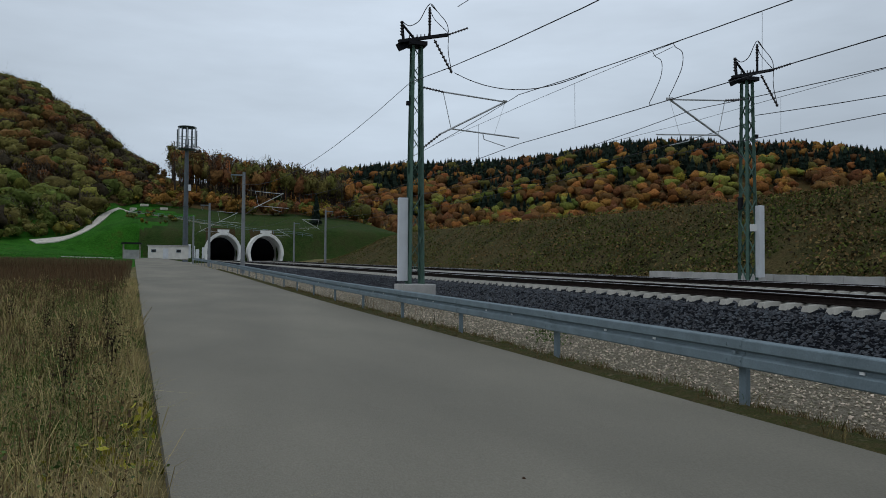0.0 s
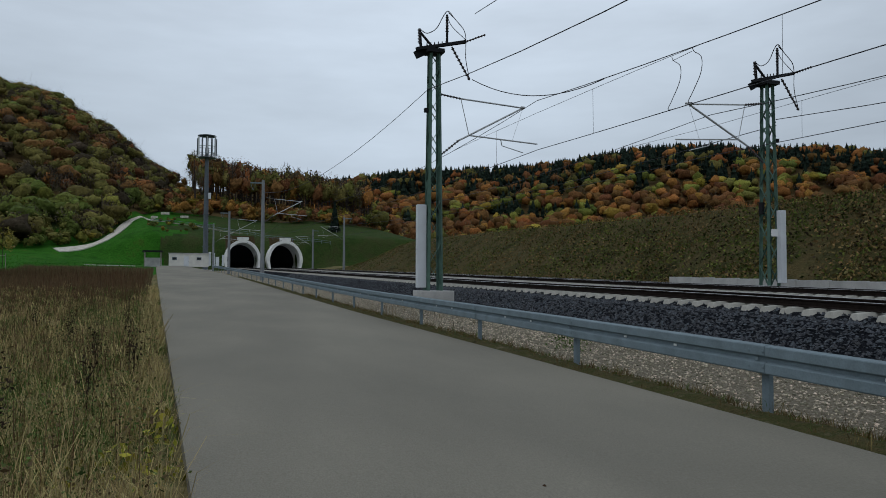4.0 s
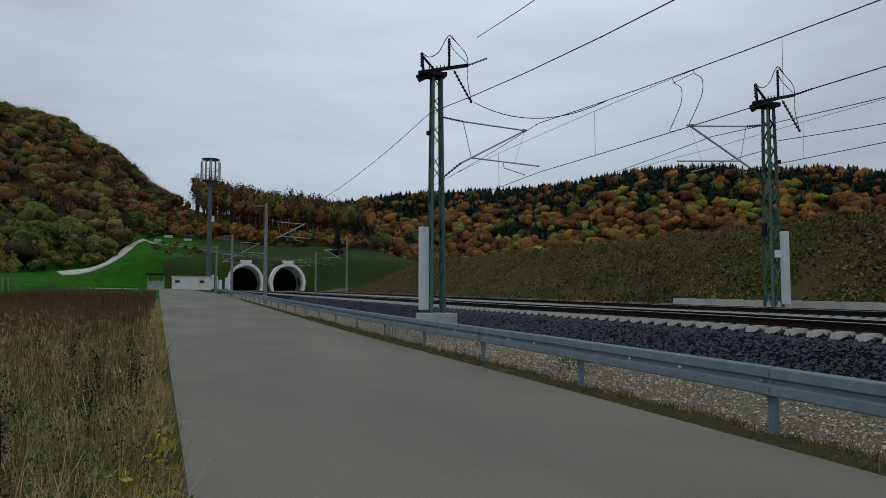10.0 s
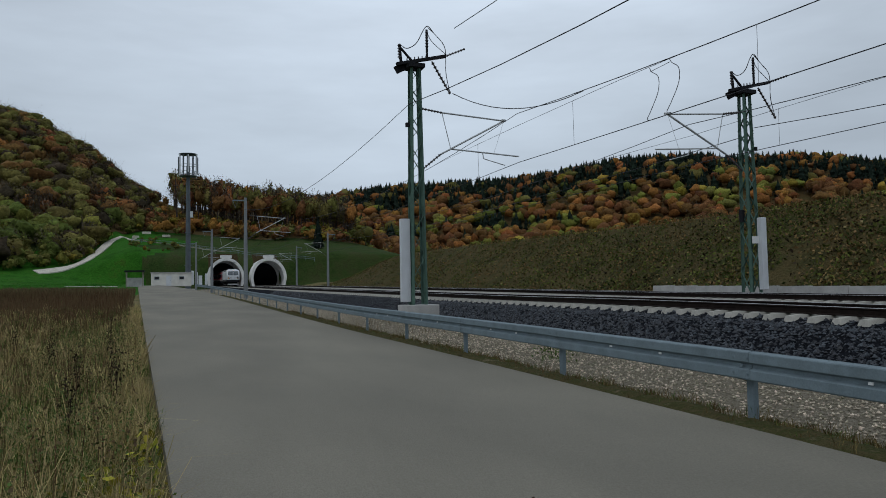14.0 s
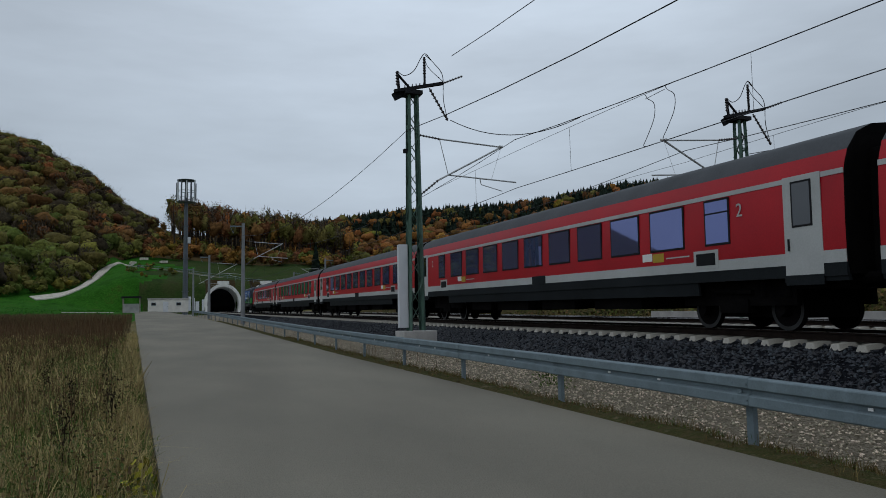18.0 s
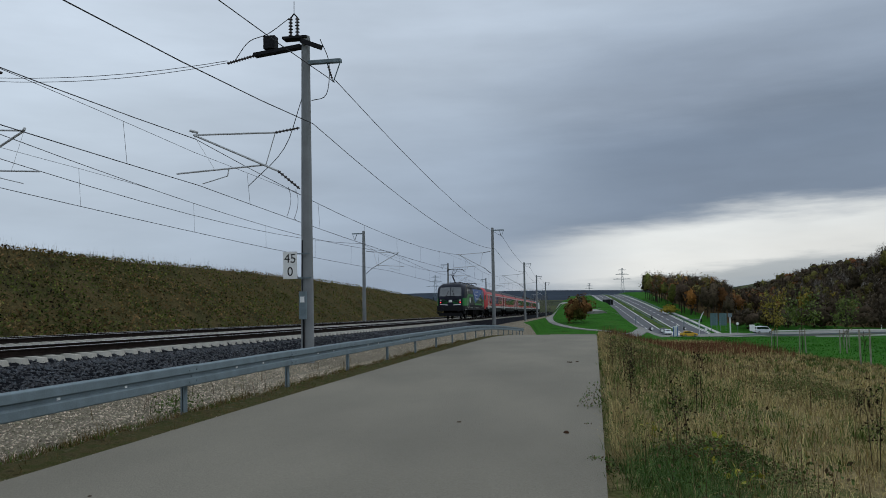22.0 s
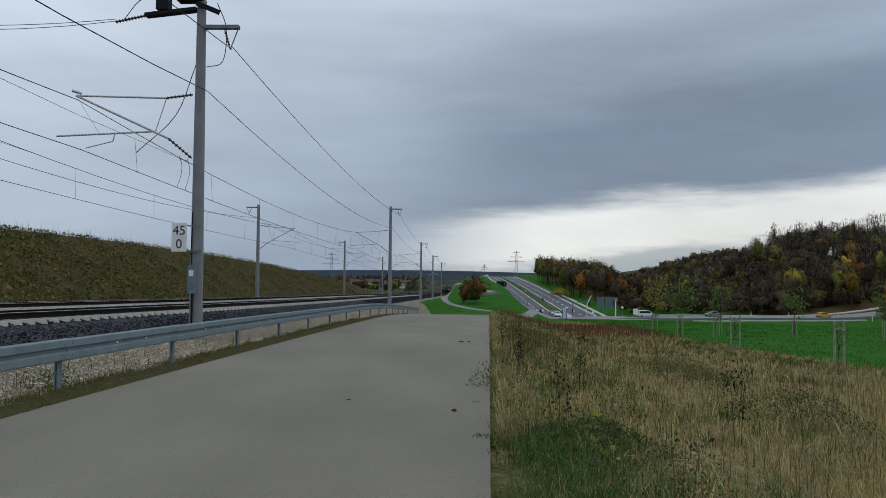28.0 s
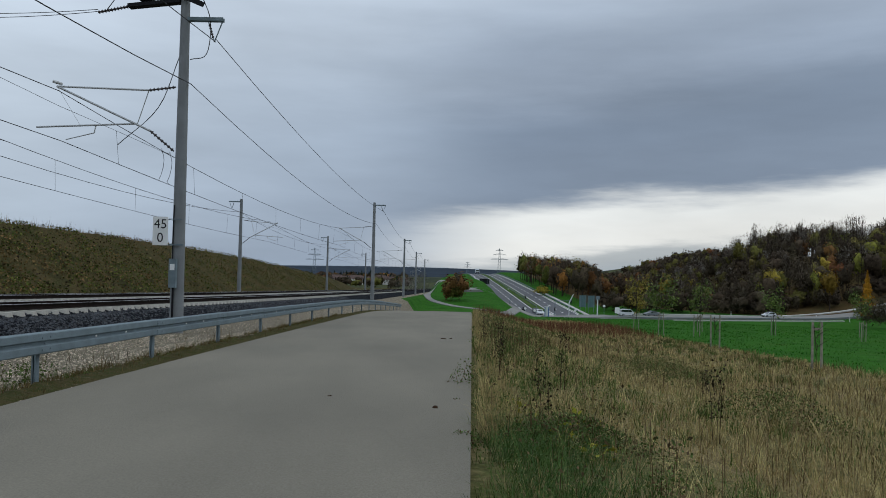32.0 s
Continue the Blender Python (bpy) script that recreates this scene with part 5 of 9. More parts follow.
def south_ok(x, y, a, r):
    return x < highway_x(y) - 15 and (x > -50 or y < cross_line(x) - 24) and r > 268 - 3.0 * max(0, a - 168) and (a < 171 or r > 300)


woods("southern_woodland", "woodland beyond the meadow", mixed(147, 176.8, 262, 440, 900, 9, south_pick, 12, 16.5, 0.29, ok=south_ok, tall=lambda a, r: 1 - 0.34 * float(sm(156.5, 161, a)) * (1 - float(sm(168, 171, a)))), 165, 16, 0.8, low=0.10)
woods("far_southern_woodland", "low woodland behind the southern wood", mixed(161, 171.5, 385, 560, 330, 46, lambda rng, p, x, y, r: among(rng, [("umber", 4), ("bare", 4), ("olive", 1.5), ("rust", 1)]), 5, 8.5, 0.55, ok=lambda x, y, a, r: x < highway_x(y) - 22), 60, 47, 1.2, False, low=0.0)
woods("skyline_trees", "tall trees on the crest of the southern wood", mixed(148, 165, 375, 432, 120, 44, lambda rng, p, x, y, r: among(rng, [("pale", 5), ("bare", 4), ("olive", 1)]), 15, 19.5, 0.2, tall=lambda a, r: 1 - 0.35 * float(sm(158, 163, a))), 170, 45, 0.9, low=0.3)
woods("thicket", "thicket at the edge of the southern wood", mixed(147, 171, 232, 330, 520, 10, lambda rng, p, x, y, r: among(rng, [("umber", 6), ("bare", 2.5), ("olive", 0.4)]), 4, 8, 0.5, ok=lambda x, y, a, r: x < highway_x(y) - 20 and cross_line(x) - 34 < y < cross_line(x) - 17), 150, 17, 0.8, False, low=0.0)
woods("roadside_bush", "bushes beside the cycle path", mixed(179.35, 180.55, 162, 172, 11, 21, lambda rng, p, x, y, r: among(rng, [("orange", 1), ("olive", 2.5), ("rust", 3), ("umber", 3)]), 4.4, 7.4, 0.33), 420, 18, 0.45, False, low=0.0)


def spot(a, r):
    x, y = -r * math.sin(radians(a)), r * math.cos(radians(a))
    return x, y, float(ground_z(x, y)) - 0.3


woods("lone_conifer", "small spruce on the tunnel slope", [(*spot(-9.97, 236), 10.0, 3.0, "conifer")], 520, 19, 0.9, False)
woods("larch", "tree at the edge of the southern wood", [(*spot(151.6, 262), 14.5, 4.6, "larch")], 620, 35, 0.8)
woods("hazel_bush", "bush at the end of the meadow", [(*spot(150.4, 226), 10.5, 7.0, "bare"), (*spot(151.2, 229), 7.5, 5.0, "bare")], 1500, 36, 0.55, False, low=0.0)
woods("birch", "tree in the southern wood", [(*spot(157.3, 285), 17.5, 4.2, "yellow"), (*spot(171.9, 300), 13.5, 3.4, "orange"), (*spot(173.3, 300), 4.5, 5.0, "yellow"), (*spot(164.5, 275), 13, 3.2, "yellow"), (*spot(153.8, 276), 16, 4, "yellow")], 420, 37, 0.75)
woods("slope_bush", "bushes on the grass above the tunnels", mixed(-1.0, 3.2, 226, 248, 26, 31, lambda rng, p, x, y, r: among(rng, [("olive", 3), ("green", 2), ("yellow", 0.6)]), 0.8, 2.0, 0.6), 120, 20, 0.3, False, low=0.0)


# ---- grasses ----
M_STRAW = tinted("straw_grass", (0.365, 0.290, 0.130), 0.8, 0.5, 0.02, 0.2, 0.05)
M_GRASS = tinted("green_grass", (0.080, 0.122, 0.028), 0.75, 0.45, 0.02, 0.2, 0.05)
M_STALK = tinted("brown_stalks", (0.100, 0.060, 0.032), 0.85, 0.45, 0.015, 0.2, 0.04)
M_YELLOWLEAF = tinted("yellowing_leaves", (0.27, 0.25, 0.03), 0.7, 0.35, 0.02, 0.2, 0.08)
M_WEED = tinted("weed_leaves", (0.082, 0.118, 0.032), 0.7, 0.45, 0.02, 0.2, 0.08)
M_DRYWEED = tinted("withered_weeds", (0.12, 0.085, 0.045), 0.85, 0.45, 0.015, 0.2, 0.04)


def blades(name, label, mat, x, y, h, width, bend, seed, z=None, fine=True):
    """Grass: bent blades, tapering to a point, rooted in the ground; plain narrow points where it is far off."""
    rng = np.random.default_rng(seed)
    n = len(x)
    z = ground_z(x, y) - 0.02 if z is None else z
    a = rng.uniform(0, 2 * math.pi, n)
    dx, dy = np.cos(a), np.sin(a)
    b = bend * h * rng.uniform(0.2, 1.2, n)
    ca = rng.uniform(0, 2 * math.pi, n)
    wx, wy = np.cos(ca) * width * 0.5, np.sin(ca) * width * 0.5
    root = [np.stack([x - wx, y - wy, z], -1), np.stack([x + wx, y + wy, z], -1)]
    tip = np.stack([x + dx * b, y + dy * b, z + h * 0.97], -1)
    if fine:
        mid = [np.stack([x + dx * b * 0.3 + wx * 0.8, y + dy * b * 0.3 + wy * 0.8, z + h * 0.6], -1), np.stack([x + dx * b * 0.3 - wx * 0.8, y + dy * b * 0.3 - wy * 0.8, z + h * 0.6], -1)]
        P = np.stack(root + mid + [tip], 1)
        F = np.array([(0, 1, 2), (0, 2, 3), (3, 2, 4)])
    else:
        P = np.stack(root + [tip], 1)
        F = np.array([(0, 1, 2)])
    F = (F[None] + (np.arange(n) * P.shape[1])[:, None, None]).reshape(-1, 3)
    ob = set_tint(raw(name, P.reshape(-1, 3), F, [mat]), np.repeat(rng.uniform(0, 1, n), P.shape[1]))
    return tagged(ob, label, "grass", kind="stuff")


def tufts(name, label, mat, x, y, h, k, width, bend, seed, lean=0.0, spread=0.035, z=None):
    """Grass in tufts of k blades that fan out and droop; lean: how far the tufts hang towards larger x."""
    rng = np.random.default_rng(seed)
    n = len(x) * k
    a = rng.uniform(0, 2 * math.pi, n)
    H = np.repeat(h, k) * rng.uniform(0.5, 1.1, n)
    root = np.stack([np.repeat(x, k) + rng.normal(0, spread, n), np.repeat(y, k) + rng.normal(0, spread, n), np.repeat(ground_z(x, y) if z is None else z, k) - 0.02], -1)
    b = bend * H * rng.uniform(0.15, 1.25, n)
    off = np.stack([np.cos(a) * b + lean * H * rng.uniform(0.2, 1.0, n), np.sin(a) * b, np.zeros(n)], -1)
    drop = np.clip(b / (H + 1e-6), 0, 1.1)
    ca = rng.uniform(0, 2 * math.pi, n)
    wide = np.repeat(np.broadcast_to(width, x.shape), k)
    w = np.stack([np.cos(ca), np.sin(ca), np.zeros(n)], -1) * (wide * 0.5)[:, None]
    up = np.zeros((n, 3))
    up[:, 2] = 1
    mid = root + off * 0.32 + up * (H * 0.62)[:, None]
    tip = root + off + up * (H * (1.0 - 0.38 * drop))[:, None]
    P = np.stack([root - w, root + w, mid + w * 0.8, mid - w * 0.8, tip], 1)
    F = (np.array([(0, 1, 2), (0, 2, 3), (3, 2, 4)])[None] + (np.arange(n) * 5)[:, None, None]).reshape(-1, 3)
    ob = raw(name, P.reshape(-1, 3), F, [mat])
    set_tint(ob, np.repeat(np.repeat(rng.uniform(0, 1, len(x)), k) * 0.7 + rng.uniform(0, 0.3, n), 5))
    return tagged(ob, label, "grass", kind="stuff")


def leafage(name, label, mat, x, y, z, size, seed):
    rng = np.random.default_rng(seed)
    n = len(x)
    c = np.stack([x, y, z], -1)
    u = rng.normal(0, 1, (n, 3))
    u /= np.linalg.norm(u, axis=1, keepdims=True)
    w = np.cross(u, rng.normal(0, 1, (n, 3)))
    w /= np.linalg.norm(w, axis=1, keepdims=True)
    s = (size * rng.uniform(0.5, 1.4, n))[:, None]
    P = np.stack([c - u * s * 0.5, c + w * s * 0.3, c + u * s * 0.55, c - w * s * 0.3], 1).reshape(-1, 3)
    ob = set_tint(raw(name, P, np.arange(4 * n).reshape(-1, 4), [mat]), np.repeat(rng.uniform(0, 1, n), 4))
    return tagged(ob, label, "weeds", kind="stuff")


def drift(x, y, f, seed):
    return np.array([noise.noise(Vector((a * f, b * f, seed))) for a, b in zip(x, y)])


def sow(n, seed, y0, y1, off0, off1, near=1.6, keep=None):
    """Spots along the verge, closer together near the eye."""
    rng = np.random.default_rng(seed)
    y = y0 + (y1 - y0) * rng.uniform(0, 1, n) ** near
    x = road_left(y) - (off0 + (off1 - off0) * rng.uniform(0, 1, n))
    if keep is not None:
        k = keep(x, y, rng)
        x, y = x[k], y[k]
    return x, y, rng


def verge(y0, y1, side, wide, seed):
    # straw that leans over the road's edge, green below it, brown stalks further out
    south = side < 0

    def weedy(a, b, g):
        o = road_left(b) - a
        near_edge = (o < 2.6) & (np.abs(b) > 4) & (np.abs(b) < 30) if south else (o > 0.5) & (o < 2.6)
        return near_edge * (0.55 if south else 0.2)

    low = 0.62 if south else 0.85
    thin = lambda v: 1 - 0.4 * sm(22, 40, np.abs(v))
    x, y, r = sow(10500 if south else 7600, seed, y0, y1, 0.12, wide, keep=lambda a, b, g: drift(a, b, 0.35, seed) + 0.5 * drift(a, b, 1.3, seed + 1) + g.uniform(-0.35, 0.35, len(a)) - weedy(a, b, g) > (-0.42 if south else -0.32))
    tufts("tall_dry_grass", "tall matted straw-coloured grass along the road", M_STRAW, x, y, r.gamma(7, 0.066, len(x)) * low * thin(y), 11, 0.0028 + 0.00048 * np.abs(y), 0.95, seed, spread=0.05)
    x, y, r = sow(8200, seed + 1, y0, y1, 0.05, wide, keep=lambda a, b, g: drift(a, b, 0.3, seed + 3) + 0.4 * drift(a, b, 1.1, seed + 5) + g.uniform(-0.4, 0.4, len(a)) + weedy(a, b, g) * 1.3 > (0.16 if south else 0.0))
    tufts("green_grass", "green grass among the dry stalks", M_GRASS, x, y, r.uniform(0.12, 0.40, len(x)), 11, 0.0028 + 0.00048 * np.abs(y), 0.9, seed + 1, spread=0.05)
    # a low mat of broken straw under the tall grass
    x, y, r = sow(5600, seed + 24, y0 + 2.5 * side, y0 + (y1 - y0) * 0.5, 0.3, 8.0, 1.4)
    tufts("straw_mat", "low mat of broken straw", M_STRAW, x, y, r.uniform(0.07, 0.2, len(x)), 8, 0.004 + 0.0004 * np.abs(y), 1.5, seed + 24, spread=0.09)
    # straw that hangs over the asphalt
    x, y, r = sow(700, seed + 20, y0 + 5.5 * side, y1, 0.12, 0.5, 1.5, keep=lambda a, b, g: drift(a * 0, b, 0.5, seed + 21) + g.uniform(-0.3, 0.3, len(a)) > (0.1 if south else -0.1))
    tufts("edge_straw", "straw hanging over the edge of the asphalt", M_STRAW, x, y, r.uniform(0.22, 0.52, len(x)), 13, 0.0026 + 0.0004 * np.abs(y), 0.55, seed + 20, lean=0.08 if south else 0.2)
    x, y, r = sow(16000, seed + 2, y0, y1, 0.5, wide, 1.2, keep=lambda a, b, g: drift(a, b, 0.2, seed + 7) + g.uniform(-0.4, 0.4, len(a)) > 0.12)
    blades("brown_stalks", "withered brown stalks in the verge", M_STALK, x, y, r.uniform(0.3, 0.75, len(x)) * (0.8 if south else 1.0) * (1 - 0.4 * sm(22, 40, np.abs(y))), 0.003 + 0.0003 * np.abs(y), 0.2, seed + 2)
    # tall weeds with small leaves up their stems
    x, y, r = sow(380, seed + 4, y0, y0 + (y1 - y0) * 0.6, 0.2, 1.7 if south else 2.4, 1.3, keep=lambda a, b, g: drift(a, b, 0.4, seed + 9) > -0.15)
    h = r.uniform(0.3, 0.85, len(x))
    blades("weed_stems", "upright weed stems at the road's edge", M_STALK, x, y, h, 0.008, 0.15, seed + 4)
    n = 44
    f = r.uniform(0.1, 1.0, (len(x), n))
    lx, ly = (x[:, None] + r.normal(0, 0.06, f.shape)).ravel(), (y[:, None] + r.normal(0, 0.06, f.shape)).ravel()
    lz = (ground_z(x, y)[:, None] + h[:, None] * f).ravel()
    k = r.uniform(0, 1, len(lx)) < 0.75
    leafage("verge_weeds", "leafy green weeds at the road's edge", M_WEED, lx[k], ly[k], lz[k], 0.024, seed + 6)
    leafage("withered_leaves", "withered leaves on the roadside weeds", M_DRYWEED, lx[~k], ly[~k], lz[~k], 0.032, seed + 8)
    # low leaves on the ground
    x, y, r = sow(9000, seed + 14, y0, y0 + (y1 - y0) * 0.4, 0.0, 2.0 if south else 3.6, 1.3, keep=lambda a, b, g: drift(a, b, 0.6, seed + 9) > 0.14)
    leafage("ground_weeds", "low green weeds in the verge", M_WEED, x, y, ground_z(x, y) + r.uniform(0.0, 0.2, len(x)), 0.024, seed + 5)


verge(2.2, 46, 1, 7.5, 40)
verge(-2.2, -58, -1, 14.0, 60)


def underfoot():
    """Short grass beside the spot where the road's edge is nearest."""
    rng = np.random.default_rng(55)
    y = rng.uniform(-2.4, 2.4, 9000)
    x = road_left(y) - 0.25 - rng.uniform(0, 1, len(y)) * 5.0
    blades("short_grass", "short dry grass beside the road", M_STRAW, x[:5000], y[:5000], rng.uniform(0.06, 0.26, 5000), 0.004, 0.6, 56, fine=False)
    blades("short_green_grass", "short green grass beside the road", M_GRASS, x[5000:], y[5000:], rng.uniform(0.05, 0.22, 4000), 0.004, 0.6, 57, fine=False)


underfoot()


def tall_weeds():
    """Dark seed-bearing stems that stand over the verge, and the nettles between them."""
    rng = np.random.default_rng(57)
    x, y = [], []
    for off, yy in ((0.9, 9.0), (1.05, 12.2), (0.45, 10.4), (2.3, 8.3), (3.6, 13.0), (1.7, 15.8), (4.6, 18.0), (2.9, 21.0), (0.8, 19.0), (1.35, 7.0), (0.5, -13.0), (0.9, -9.2), (0.6, -17.5), (1.4, -12.0), (2.8, -9.0), (4.2, -14.0), (0.35, -22.0)):
        x.append(float(road_left(yy)) - off)
        y.append(yy)
    x, y = np.repeat(x, 3) + rng.normal(0, 0.05, 3 * len(x)), np.repeat(y, 3) + rng.normal(0, 0.05, 3 * len(y))
    h = rng.uniform(0.55, 1.0, len(x))
    blades("dark_weed_stems", "dark upright stems of withered weeds", M_DARKWEED, x, y, h, 0.013, 0.12, 58)
    f = rng.uniform(0.3, 1.0, (len(x), 40))
    leafage("seed_heads", "dark seed heads and shrivelled leaves on the stems", M_DARKWEED, (x[:, None] + rng.normal(0, 0.045, f.shape)).ravel(), (y[:, None] + rng.normal(0, 0.045, f.shape)).ravel(),
            (ground_z(x, y)[:, None] + h[:, None] * f).ravel(), 0.036, 59)
    n = 6500
    y = rng.uniform(7.5, 24, n)
    x = road_left(y) - 0.35 - rng.beta(1.5, 1.5, n) * (1.5 + 0.04 * y)
    k = drift(x, y, 0.7, 31) + rng.uniform(-0.3, 0.3, n) > -0.05
    leafage("nettles", "dark green nettles in the verge", M_WEED, x[k], y[k], (ground_z(x, y) + rng.uniform(0.02, 0.38, n))[k], 0.027, 60)


def lush_grass():
    """Long dark grass that arches over beside the road."""
    rng = np.random.default_rng(61)
    y = -rng.uniform(5.0, 8.6, 290)
    x = -0.35 - rng.beta(1.4, 1.8, 290) * 1.3
    tufts("lush_grass", "long arching dark green grass", M_LUSH, x, y, rng.uniform(0.2, 0.46, 290), 15, 0.005, 1.15, 62, spread=0.05)


M_LUSH = tinted("lush_green_grass", (0.055, 0.105, 0.022), 0.65, 0.4, 0.015, 0.2, 0.12)
lush_grass()
M_DARKWEED = tinted("dark_withered_weed", (0.030, 0.022, 0.015), 0.85, 0.4)
tall_weeds()


def clump(name, label, mat, cx, cy, n, spread, height, size, seed):
    rng = np.random.default_rng(seed)
    x, y = rng.normal(cx, spread, n), rng.normal(cy, spread, n)
    d = np.hypot(x - cx, y - cy) / spread
    z = ground_z(x, y) + rng.uniform(0, 1, n) * height * np.exp(-0.35 * d * d)
    return leafage(name, label, mat, x, y, z, size, seed)


for cx, cy, s in ((-1.5, -8.9, 1), (-1.4, -8.2, 2), (-1.3, -7.2, 3), (-1.15, -7.7, 6), (-0.75, -9.6, 7), (-0.30, 6.1, 4), (-0.24, 6.7, 5), (-0.55, 6.4, 8), (-0.2, 7.5, 9)):
    clump("yellow_weed", "yellowing broad-leaved weed at the road's edge", M_YELLOWLEAF, cx, cy, 34, 0.15, 0.30, 0.075, 100 + s)
for cx, cy, sp, hh, s in ((-4.8, -17.6, 0.75, 0.75, 1), (-5.1, -12.1, 0.6, 0.65, 2), (-0.12, -7.75, 0.14, 0.16, 3), (-5.6, -20.5, 0.8, 0.6, 4), (-1.2, -7.9, 0.4, 0.35, 5), (-0.2, -11.7, 0.16, 0.5, 6), (-0.05, -10.0, 0.16, 0.12, 7)):
    clump("low_shrub", "dark green low shrub in the dry field", M_WEED, cx, cy, 3400 if sp > 0.3 else 420, sp, hh, 0.030, 110 + s)
    clump("shrub_twigs", "grey-brown twigs of a low shrub", M_DRYWEED, cx, cy, 1800 if sp > 0.3 else 160, sp, hh, 0.030, 120 + s)


def brown_patch():
    rng = np.random.default_rng(77)
    y = rng.uniform(28, 82, 12500)
    x = road_left(y) - 0.8 - rng.uniform(0, 1, len(y)) * (4.0 + 0.15 * y)
    blades("dock_stalks", "dark withered dock and nettle stalks", M_STALK, x, y, rng.uniform(0.3, 0.9, len(x)), 0.006 + 0.0004 * y, 0.25, 77, fine=False)
    y = rng.uniform(40, 120, 14000)
    x = road_left(y) - 0.4 - rng.uniform(0, 1, len(y)) * (5.0 + 0.1 * y)
    blades("verge_grass", "dry grass along the service road", M_DRYWEED, x, y, rng.uniform(0.2, 0.6, len(x)), 0.012 + 0.0005 * y, 0.4, 79, fine=False)
    # the dry field's far end, with red-brown docks
    y = rng.uniform(-115, -50, 34000)
    x = road_left(y) - 0.4 - rng.uniform(0, 1, len(y)) * (11.5 + 0.03 * np.abs(y))
    blades("field_grass", "dry straw grass on the falling field", M_STRAW, x, y, rng.gamma(5, 0.05, len(x)), 0.014 + 0.0003 * np.abs(y), 0.4, 78, fine=False)
    y = rng.uniform(-88, -52, 4200)
    x = rng.uniform(-16, -3, 4200) + 0.1 * (y + 70)
    blades("field_docks", "red-brown withered docks in the field", M_DOCK, x, y, rng.uniform(0.4, 0.95, len(x)), 0.05, 0.2, 76, fine=False)
    # uneven tufts on the meadow
    y = -rng.uniform(16, 190, 34000)
    x = -13.5 + 0.043 * y - rng.uniform(0, 1, len(y)) ** 1.3 * (30 + 0.55 * np.abs(y))
    blades("meadow_tufts", "short green tufts on the meadow", M_TUFT, x, y, rng.uniform(0.05, 0.16, len(x)), 0.02 + 0.0010 * np.abs(y), 0.9, 75, fine=False)
    y = rng.uniform(60, 205, 12000)
    x = -6 - 0.03 * y - rng.uniform(0, 1, len(y)) * (20 + 0.25 * y)
    blades("hill_meadow_tufts", "short green tufts below the hill", M_TUFT, x, y, rng.uniform(0.06, 0.22, len(x)), 0.03 + 0.0012 * y, 0.9, 74, fine=False)


M_DOCK = material("withered_docks", (0.13, 0.06, 0.032), 0.85, vary=0.3, scale=0.8, fine=20, bump=0.0, island=0.4, spec=0.04)
M_TUFT = material("meadow_tufts", (0.030, 0.125, 0.013), 0.8, vary=0.4, scale=0.3, fine=10, bump=0.0, island=0.45, spec=0.04)
brown_patch()


M_RIMSOIL = patchy("mossy_soil", [(0.034, 0.030, 0.013), (0.085, 0.070, 0.032), (0.050, 0.055, 0.018), (0.14, 0.115, 0.07)], 5, 55, 0.95, 1.0, 6, 0.03)
M_RIMDRY = tinted("withered_rim_growth", (0.14, 0.10, 0.042), 0.85, 0.4)


